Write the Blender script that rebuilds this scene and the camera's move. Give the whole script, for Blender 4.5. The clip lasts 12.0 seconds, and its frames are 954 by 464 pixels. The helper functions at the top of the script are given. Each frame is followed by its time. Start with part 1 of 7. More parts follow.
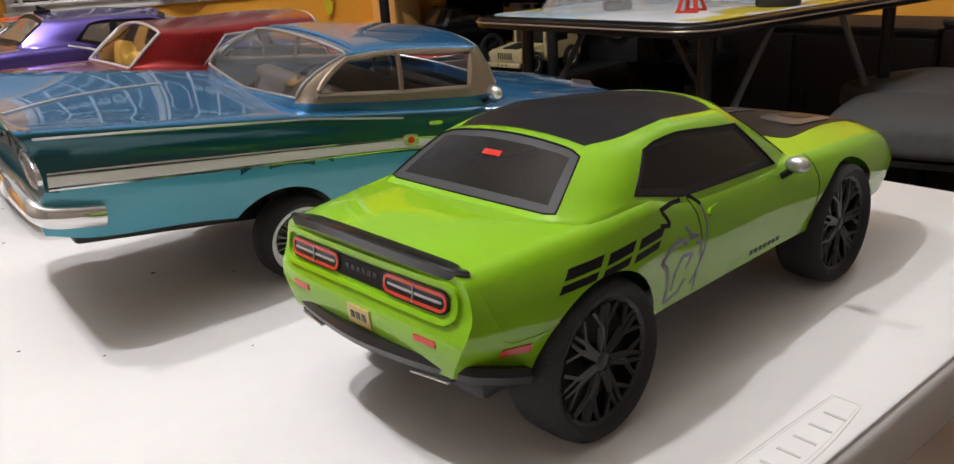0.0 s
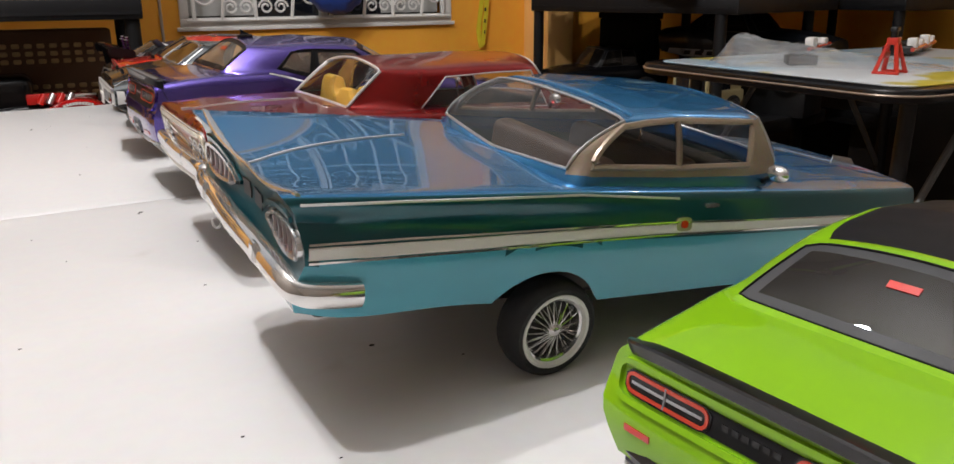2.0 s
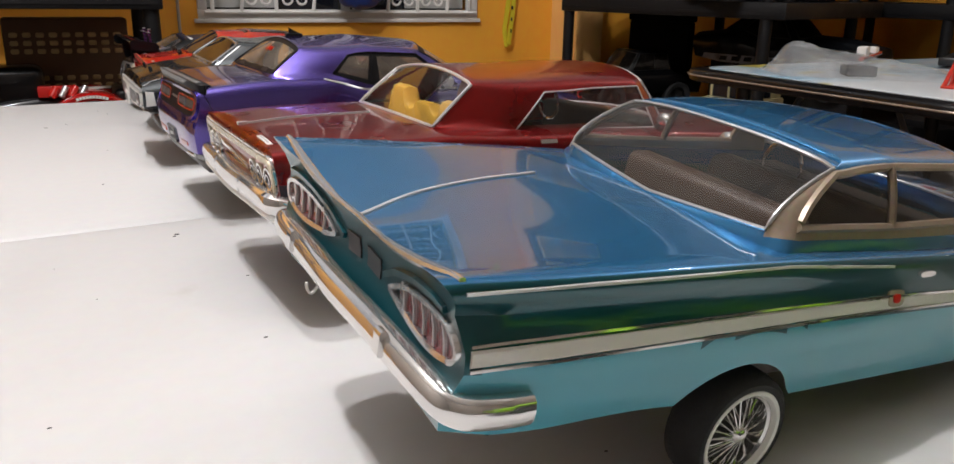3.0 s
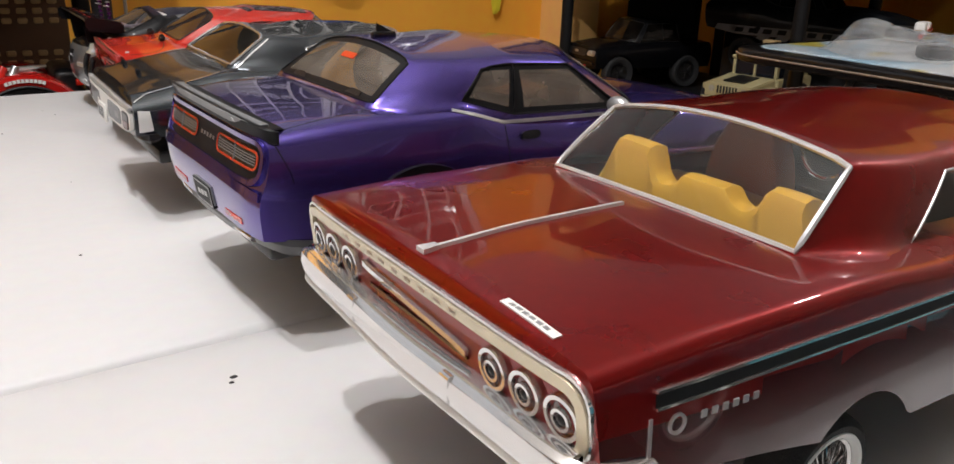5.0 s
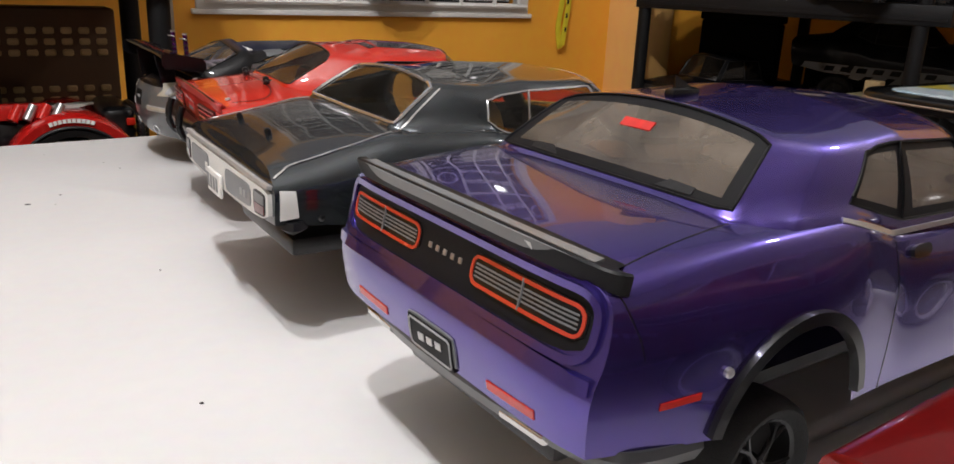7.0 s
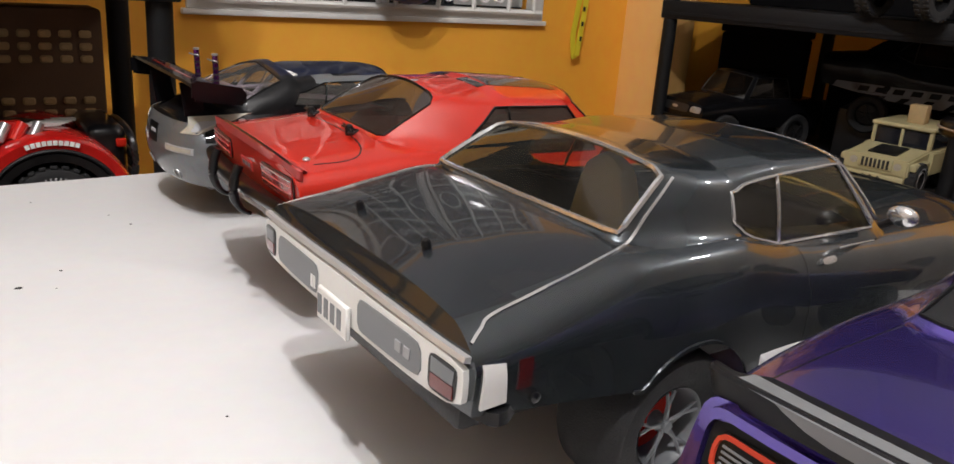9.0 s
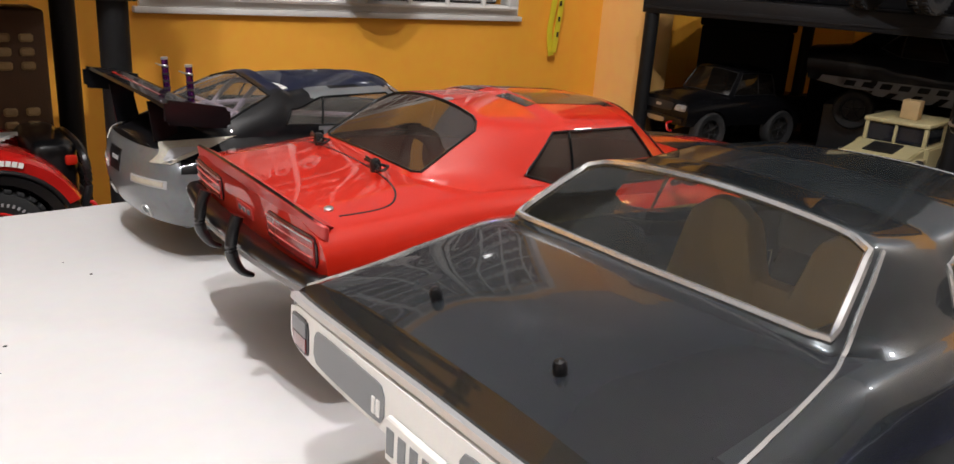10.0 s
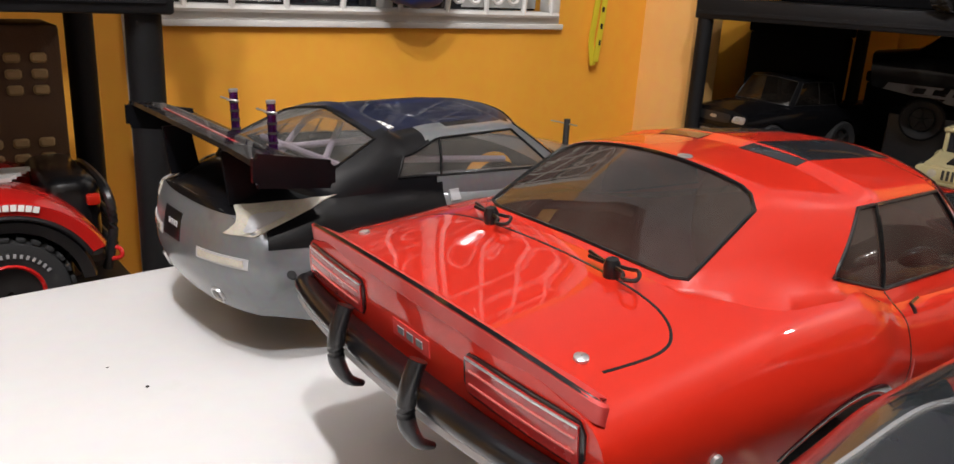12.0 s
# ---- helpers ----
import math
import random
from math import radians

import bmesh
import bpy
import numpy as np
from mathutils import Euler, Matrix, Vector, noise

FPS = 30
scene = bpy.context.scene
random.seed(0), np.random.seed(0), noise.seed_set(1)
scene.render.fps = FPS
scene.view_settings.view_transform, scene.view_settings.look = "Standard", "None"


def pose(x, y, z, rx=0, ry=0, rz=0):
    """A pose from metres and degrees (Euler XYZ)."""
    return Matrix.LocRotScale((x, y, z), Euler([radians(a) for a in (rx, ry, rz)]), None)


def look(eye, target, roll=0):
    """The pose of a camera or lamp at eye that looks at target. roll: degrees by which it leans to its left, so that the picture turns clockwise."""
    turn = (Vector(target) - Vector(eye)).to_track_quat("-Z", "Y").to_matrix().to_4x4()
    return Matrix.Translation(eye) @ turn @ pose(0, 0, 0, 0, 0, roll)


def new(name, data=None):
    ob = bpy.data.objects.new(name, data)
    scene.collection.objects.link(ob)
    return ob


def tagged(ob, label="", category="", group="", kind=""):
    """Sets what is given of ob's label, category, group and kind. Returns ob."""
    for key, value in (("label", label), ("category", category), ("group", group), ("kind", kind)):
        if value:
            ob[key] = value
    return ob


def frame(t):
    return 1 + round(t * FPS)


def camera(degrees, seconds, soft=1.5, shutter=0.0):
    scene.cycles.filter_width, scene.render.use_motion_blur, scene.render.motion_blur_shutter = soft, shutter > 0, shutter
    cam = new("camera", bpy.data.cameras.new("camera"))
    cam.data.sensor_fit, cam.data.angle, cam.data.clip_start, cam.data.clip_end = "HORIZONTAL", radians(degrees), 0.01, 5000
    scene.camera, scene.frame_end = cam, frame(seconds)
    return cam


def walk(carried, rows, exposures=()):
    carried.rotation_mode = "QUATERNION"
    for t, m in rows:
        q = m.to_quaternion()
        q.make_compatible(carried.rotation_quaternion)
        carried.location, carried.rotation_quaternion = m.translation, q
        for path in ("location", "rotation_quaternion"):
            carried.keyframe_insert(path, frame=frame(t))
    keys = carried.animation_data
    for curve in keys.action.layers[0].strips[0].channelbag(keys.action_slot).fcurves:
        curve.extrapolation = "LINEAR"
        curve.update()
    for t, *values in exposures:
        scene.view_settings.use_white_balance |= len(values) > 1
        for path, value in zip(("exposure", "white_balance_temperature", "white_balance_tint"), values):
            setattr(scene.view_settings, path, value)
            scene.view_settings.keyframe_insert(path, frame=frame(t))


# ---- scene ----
cam = camera(61.2, 12.0)
PATH = [
    (0, (0.054, -0.077, 0.977), (1.155, 1.459, 0.322), -3.6),
    (0.5, (0.044, -0.049, 0.978), (1.092, 1.529, 0.337), -3.1),
    (1, (0.037, -0.02, 0.981), (1.02, 1.608, 0.362), -2.6),
    (1.5, (0.026, 0.017, 0.984), (0.948, 1.69, 0.391), -1.9),
    (2, (0.015, 0.065, 0.991), (0.909, 1.76, 0.418), -0.4),
    (2.5, (0.002, 0.134, 0.995), (0.883, 1.839, 0.435), 0.8),
    (2.7, (-0.001, 0.163, 0.995), (0.883, 1.866, 0.432), 1.0),
    (4.3, (-0.008, 0.45, 0.986), (0.987, 2.046, 0.306), 1.8),
    (4.5, (-0.011, 0.49, 0.987), (1.01, 2.075, 0.321), 2.8),
    (5, (-0.021, 0.595, 1.004), (1.0, 2.176, 0.329), 2.0),
    (5.5, (-0.016, 0.665, 0.996), (1.012, 2.268, 0.386), 1.7),
    (6, (-0.032, 0.734, 0.996), (0.992, 2.353, 0.418), 1.8),
    (6.5, (-0.043, 0.799, 0.992), (0.971, 2.42, 0.404), 2.3),
    (7, (-0.046, 0.867, 0.988), (0.962, 2.484, 0.382), 2.5),
    (7.2, (-0.048, 0.894, 0.997), (0.976, 2.487, 0.354), 2.0),
    (8.8, (-0.058, 1.091, 0.996), (1.012, 2.671, 0.396), 4.5),
    (9, (-0.058, 1.117, 0.996), (1.03, 2.682, 0.389), 4.2),
    (9.5, (-0.054, 1.187, 0.995), (1.072, 2.725, 0.388), 3.6),
    (10, (-0.039, 1.255, 0.992), (1.135, 2.753, 0.378), 3.9),
    (10.5, (-0.029, 1.315, 0.99), (1.151, 2.806, 0.367), 4.0),
    (11, (-0.024, 1.376, 0.991), (1.152, 2.873, 0.378), 3.6),
    (11.5, (-0.025, 1.42, 0.985), (1.162, 2.911, 0.379), 3.5),
    (12, (-0.024, 1.456, 0.983), (1.152, 2.958, 0.382), 3.2),
]
walk(cam, [(t, look(e, g, r)) for t, e, g, r in PATH],
     exposures=[(0, -0.03), (2.5, -0.17), (4.5, -0.14), (7, -0.14), (9, 0.02), (10.5, 0.28), (12, 0.41)])
from mathutils.bvhtree import BVHTree


# ---- light ----
world = bpy.data.worlds.new("room_air")
scene.world = world
world.use_nodes = True
world.node_tree.nodes["Background"].inputs[0].default_value = (0.55, 0.5, 0.45, 1)
world.node_tree.nodes["Background"].inputs[1].default_value = 0.03
bulb_data = bpy.data.lights.new("ceiling_bulb", "POINT")
bulb_data.energy, bulb_data.color, bulb_data.shadow_soft_size = 98, (0.97, 0.955, 0.97), 0.034
bulb = new("ceiling_bulb", bulb_data)
bulb.location = (-0.45, 0.66, 2.86)
twin = new("ceiling_bulb", bulb_data.copy())
twin.data.energy = 77
twin.location = (-0.36, 1.22, 2.86)
# a weaker bulb towards the east wall, mirrored in the roofs' outer edges
third = new("ceiling_bulb", bulb_data.copy())
third.data.energy, third.data.shadow_soft_size = 21, 0.06
third.location = (2.75, 0.75, 2.86)


# ---- materials ----
def material(name, base, rough=0.5, metal=0.0, coat=0.0, grain=0.0, scale=40.0, spread=0.12, bump=0.0, spec=0.5, stain=None, stain_scale=6.0, stain_at=0.6, alpha=None):
    """A surface with fine grain, broad variation, stains and relief, at real-world size."""
    m = bpy.data.materials.new(name)
    m.use_nodes = True
    nt = m.node_tree
    b = nt.nodes["Principled BSDF"]
    b.inputs["Roughness"].default_value, b.inputs["Metallic"].default_value = rough, metal
    b.inputs["Coat Weight"].default_value, b.inputs["Coat Roughness"].default_value = coat, 0.03
    b.inputs["Specular IOR Level"].default_value = spec
    tc = nt.nodes.new("ShaderNodeTexCoord")

    def noise_node(s, detail):
        n = nt.nodes.new("ShaderNodeTexNoise")
        n.inputs["Scale"].default_value, n.inputs["Detail"].default_value = s, detail
        nt.links.new(tc.outputs["Object"], n.inputs["Vector"])
        return n
    n1, n2 = noise_node(scale, 6), noise_node(scale * 9, 4)
    ramp = nt.nodes.new("ShaderNodeMix")
    ramp.data_type = "RGBA"
    dark = tuple(c * (1 - spread) for c in base)
    light = tuple(min(1, c * (1 + spread * 0.6)) for c in base)
    ramp.inputs["A"].default_value, ramp.inputs["B"].default_value = (*dark, 1), (*light, 1)
    nt.links.new(n1.outputs["Fac"], ramp.inputs["Factor"])
    out = ramp.outputs["Result"]
    if grain:
        mul = nt.nodes.new("ShaderNodeMix")
        mul.data_type, mul.blend_type = "RGBA", "OVERLAY"
        mul.inputs["Factor"].default_value = grain
        nt.links.new(out, mul.inputs["A"])
        nt.links.new(n2.outputs["Color"], mul.inputs["B"])
        out = mul.outputs["Result"]
    if stain:
        n3 = noise_node(stain_scale, 8)
        cr = nt.nodes.new("ShaderNodeValToRGB")
        cr.color_ramp.elements[0].position, cr.color_ramp.elements[1].position = stain_at, min(1, stain_at + 0.16)
        nt.links.new(n3.outputs["Fac"], cr.inputs["Fac"])
        st = nt.nodes.new("ShaderNodeMix")
        st.data_type = "RGBA"
        nt.links.new(cr.outputs["Color"], st.inputs["Factor"])
        nt.links.new(out, st.inputs["A"])
        st.inputs["B"].default_value = (*stain, 1)
        out = st.outputs["Result"]
    nt.links.new(out, b.inputs["Base Color"])
    if rough > 0.12 or stain:
        rr = nt.nodes.new("ShaderNodeMapRange")
        rr.inputs["To Min"].default_value, rr.inputs["To Max"].default_value = rough * 0.8, min(1, rough * 1.25)
        nt.links.new(n1.outputs["Fac"], rr.inputs["Value"])
        nt.links.new(rr.outputs["Result"], b.inputs["Roughness"])
    if bump:
        bp = nt.nodes.new("ShaderNodeBump")
        bp.inputs["Strength"].default_value, bp.inputs["Distance"].default_value = bump, 0.002
        nt.links.new(n2.outputs["Fac"], bp.inputs["Height"])
        nt.links.new(bp.outputs["Normal"], b.inputs["Normal"])
    return m


def glass(name, tint, gloss=1.0, rough=0.02, dirt=0.0, film=(0.6, 0.57, 0.52)):
    """Thin clear plastic: it lets tinted light through and mirrors by its gloss."""
    m = bpy.data.materials.new(name)
    m.use_nodes = True
    nt = m.node_tree
    nt.nodes.remove(nt.nodes["Principled BSDF"])
    o = nt.nodes["Material Output"]
    tr, gl, mx, lw, pw, fr = (nt.nodes.new(k) for k in ("ShaderNodeBsdfTransparent", "ShaderNodeBsdfGlossy", "ShaderNodeMixShader", "ShaderNodeLayerWeight", "ShaderNodeMath", "ShaderNodeMapRange"))
    tr.inputs["Color"].default_value = (*tint, 1)
    gl.inputs["Roughness"].default_value = rough
    gl.inputs["Color"].default_value = (gloss, gloss, gloss, 1)
    lw.inputs["Blend"].default_value = 0.5
    pw.operation = "POWER"
    pw.inputs[1].default_value = 4.0
    fr.inputs["To Min"].default_value, fr.inputs["To Max"].default_value = 0.035, 0.8
    nt.links.new(lw.outputs["Facing"], pw.inputs[0])
    nt.links.new(pw.outputs[0], fr.inputs["Value"])
    nt.links.new(fr.outputs[0], mx.inputs[0])
    nt.links.new(tr.outputs[0], mx.inputs[1])
    nt.links.new(gl.outputs[0], mx.inputs[2])
    last = mx.outputs[0]
    if dirt:
        df, m2, n, tc, mr = (nt.nodes.new(k) for k in ("ShaderNodeBsdfDiffuse", "ShaderNodeMixShader", "ShaderNodeTexNoise", "ShaderNodeTexCoord", "ShaderNodeMapRange"))
        df.inputs["Color"].default_value = (*film, 1)
        n.inputs["Scale"].default_value, n.inputs["Detail"].default_value = 30, 8
        nt.links.new(tc.outputs["Object"], n.inputs["Vector"])
        nt.links.new(n.outputs["Fac"], mr.inputs["Value"])
        mr.inputs["From Min"].default_value, mr.inputs["From Max"].default_value = 0.35, 0.8
        mr.inputs["To Min"].default_value, mr.inputs["To Max"].default_value = dirt * 0.3, dirt
        nt.links.new(mr.outputs["Result"], m2.inputs[0])
        nt.links.new(last, m2.inputs[1])
        nt.links.new(df.outputs[0], m2.inputs[2])
        last = m2.outputs[0]
    nt.links.new(last, o.inputs["Surface"])
    return m


WHITE_PLASTIC = material("white_table_plastic", (0.65, 0.645, 0.64), 0.42, spec=0.4, grain=0.08, scale=9, spread=0.04, bump=0.05, stain=(0.55, 0.53, 0.5), stain_scale=14, stain_at=0.7)
ORANGE_WALL = material("orange_wall_paint", (0.97, 0.44, 0.045), 0.6, grain=0.15, scale=3, spread=0.12, bump=0.25, stain=(0.86, 0.36, 0.04), stain_scale=2.5, stain_at=0.62)
PALE_WALL = material("pale_orange_wall", (0.92, 0.54, 0.18), 0.6, grain=0.12, scale=3, spread=0.1, bump=0.25)
UPPER_WALL = material("pale_grey_upper_wall_paint", (0.34, 0.36, 0.385), 0.7, grain=0.15, scale=4, spread=0.1, bump=0.2)
DARK_WALL = material("dim_wall_paint", (0.42, 0.37, 0.32), 0.7, grain=0.2, scale=4, spread=0.15, bump=0.2)
CEILING = material("pale_ceiling_paint", (0.80, 0.78, 0.75), 0.8, grain=0.1, scale=4, spread=0.06, bump=0.1)
FLOOR = material("worn_brown_floor_tile", (0.16, 0.11, 0.08), 0.4, grain=0.2, scale=5, spread=0.3, bump=0.1)
BLACK_STEEL = material("black_shelf_plastic", (0.008, 0.008, 0.009), 0.55, spec=0.25, grain=0.3, scale=20, spread=0.3, bump=0.2, stain=(0.03, 0.028, 0.026), stain_at=0.66)
BLACK_PLASTIC = material("black_satin_plastic", (0.012, 0.012, 0.013), 0.35, grain=0.2, scale=60, spread=0.3, bump=0.1)
GLOSS_BLACK = material("gloss_black_paint", (0.007, 0.007, 0.008), 0.3, coat=0.7, spread=0.3, spec=0.15)
RUBBER = material("black_rubber", (0.018, 0.018, 0.019), 0.75, grain=0.4, scale=120, spread=0.3, bump=0.4, stain=(0.06, 0.055, 0.05), stain_scale=30, stain_at=0.66)
CHROME = material("chrome_plating", (0.78, 0.77, 0.76), 0.08, metal=0.88, spread=0.06)
BRIGHT_TRIM = material("bright_metal_trim", (0.72, 0.72, 0.72), 0.18, metal=0.85, spread=0.15, scale=90)
SATIN_CHROME = material("satin_chrome_trim", (0.72, 0.72, 0.72), 0.3, metal=0.55, spread=0.12, scale=90)
SILVER = material("silver_trim_paint", (0.55, 0.55, 0.55), 0.3, metal=0.8, spread=0.1, scale=100)
WHITE_PAINT = material("white_gloss_paint", (0.78, 0.77, 0.74), 0.35, grain=0.1, spread=0.06, bump=0.1, stain=(0.5, 0.42, 0.32), stain_scale=20, stain_at=0.68)
RED_LENS = material("red_lens_plastic", (0.62, 0.02, 0.012), 0.15, coat=0.6, spread=0.25, scale=200)
CLEAR_GLASS = glass("clear_window_plastic", (0.88, 0.88, 0.88), 1.0, 0.015, 0.04)
SMOKE_GLASS = glass("smoked_window_plastic", (0.10, 0.08, 0.07), 1.0, 0.01, 0.03, (0.42, 0.34, 0.28))
BROWN_GLASS = glass("brown_smoked_window_plastic", (0.16, 0.115, 0.095), 1.0, 0.01, 0.13, (0.40, 0.30, 0.25))
GREY_GLASS = glass("grey_window_plastic", (0.42, 0.38, 0.34), 1.0, 0.01, 0.36, (0.50, 0.42, 0.34))
AMBER_GLASS = glass("amber_window_plastic", (0.72, 0.60, 0.30), 1.0, 0.015, 0.03)
NIGHT_GLASS = material("dark_window_pane", (0.012, 0.014, 0.02), 0.06, coat=0.5, spread=0.3)
DARK_IN = material("dark_interior_plastic", (0.02, 0.018, 0.016), 0.6, grain=0.2, spread=0.3)


# ---- mesh helpers ----
def finish(name, bm, mats, parent=None, label="", smooth=40, merge=0.0):
    if merge:
        bmesh.ops.remove_doubles(bm, verts=bm.verts, dist=merge)
    bmesh.ops.recalc_face_normals(bm, faces=bm.faces)
    me = bpy.data.meshes.new(name)
    bm.to_mesh(me)
    bm.free()
    for mt in (mats if isinstance(mats, (list, tuple)) else [mats]):
        me.materials.append(mt)
    if smooth:
        me.shade_smooth()
        me.set_sharp_from_angle(angle=radians(smooth))
    ob = new(name, me)
    if parent is not None:
        ob.parent = parent
    if label:
        ob["label"] = label
    return ob


def part(name, bm, mat, parent, label="", smooth=40, merge=0.0):
    return finish(name, bm, mat, parent, label, smooth, merge)


def thing(name, bm, mat, label, category, group="", kind="", smooth=40, merge=0.0):
    return tagged(finish(name, bm, mat, None, "", smooth, merge), label, category, group, kind)


def holder(name, m, label, category, group=""):
    ob = new(name)
    ob.empty_display_size = 0.02
    ob.matrix_world = m
    return tagged(ob, label, category, group)


def add_box(bm, x0, y0, z0, x1, y1, z1, bevel=0.0, seg=2, m=None):
    vs = [bm.verts.new((x, y, z)) for x in (x0, x1) for y in (y0, y1) for z in (z0, z1)]
    fs = [bm.faces.new([vs[i] for i in f]) for f in ((0, 1, 3, 2), (4, 6, 7, 5), (0, 4, 5, 1), (2, 3, 7, 6), (0, 2, 6, 4), (1, 5, 7, 3))]
    if bevel:
        es = list({e for f in fs for e in f.edges})
        r = bmesh.ops.bevel(bm, geom=es, offset=bevel, segments=seg, affect="EDGES", profile=0.5)
        vs = list({v for f in r["faces"] for v in f.verts} | {v for v in vs if v.is_valid})
    if m is not None:
        bmesh.ops.transform(bm, matrix=m, verts=vs)
    return vs


def box(x0, y0, z0, x1, y1, z1, bevel=0.0, seg=2, m=None):
    bm = bmesh.new()
    add_box(bm, x0, y0, z0, x1, y1, z1, bevel, seg, m)
    return bm


def add_tube(bm, pts, r, n=8, closed=False, flat=1.0):
    """A round bar along a line of points; flat squashes it across its second axis."""
    pts = [Vector(p) for p in pts]
    rings, up = [], Vector((0.013, 0.017, 1))
    for i, p in enumerate(pts):
        a = pts[i - 1] if i or closed else p
        b = pts[(i + 1) % len(pts)] if i < len(pts) - 1 or closed else p
        t = (b - a).normalized()
        s = t.cross(up)
        if s.length < 0.05:
            s = t.cross(Vector((0, 1, 0)))
        s.normalize()
        u = s.cross(t)
        rr = r[i] if isinstance(r, (list, tuple)) else r
        rings.append([bm.verts.new(p + s * (rr * math.cos(2 * math.pi * k / n)) + u * (rr * flat * math.sin(2 * math.pi * k / n))) for k in range(n)])
    last = len(rings) if closed else len(rings) - 1
    for i in range(last):
        a, b = rings[i], rings[(i + 1) % len(rings)]
        for k in range(n):
            bm.faces.new((a[k], a[(k + 1) % n], b[(k + 1) % n], b[k]))
    if not closed:
        bm.faces.new(list(reversed(rings[0])))
        bm.faces.new(rings[-1])


def tube(pts, r, n=8, closed=False, flat=1.0):
    bm = bmesh.new()
    add_tube(bm, pts, r, n, closed, flat)
    return bm


def add_lathe(bm, prof, n=32, m=None, closed=False):
    """prof: (radius, along) pairs turned round the y axis."""
    rings = []
    for r, a in prof:
        rings.append([bm.verts.new((r * math.cos(2 * math.pi * k / n), a, r * math.sin(2 * math.pi * k / n))) for k in range(n)])
    pairs = list(zip(rings, rings[1:])) + ([(rings[-1], rings[0])] if closed else [])
    for a, b in pairs:
        for k in range(n):
            bm.faces.new((a[k], a[(k + 1) % n], b[(k + 1) % n], b[k]))
    if m is not None:
        bmesh.ops.transform(bm, matrix=m, verts=[v for r in rings for v in r])
    return rings


def curve(keys, x):
    """A smooth line through (x, value) keys that never overshoots."""
    if x <= keys[0][0]:
        return keys[0][1]
    if x >= keys[-1][0]:
        return keys[-1][1]
    n = len(keys)
    d = [(keys[i + 1][1] - keys[i][1]) / (keys[i + 1][0] - keys[i][0]) for i in range(n - 1)]

    def slope(i):
        if i == 0:
            return d[0]
        if i == n - 1:
            return d[-1]
        a, b = d[i - 1], d[i]
        return 0.0 if a * b <= 0 else 2 * a * b / (a + b)
    for i in range(n - 1):
        if x <= keys[i + 1][0]:
            w = keys[i + 1][0] - keys[i][0]
            t = (x - keys[i][0]) / w
            m0, m1 = slope(i) * w, slope(i + 1) * w
            return ((2 * t ** 3 - 3 * t * t + 1) * keys[i][1] + (t ** 3 - 2 * t * t + t) * m0
                    + (3 * t * t - 2 * t ** 3) * keys[i + 1][1] + (t ** 3 - t * t) * m1)


# ---- car bodies ----
SIDE = (0, .1, .22, .34, .46, .58, .68, .77, .85, .91, .955, .985, 1)
NC = 16


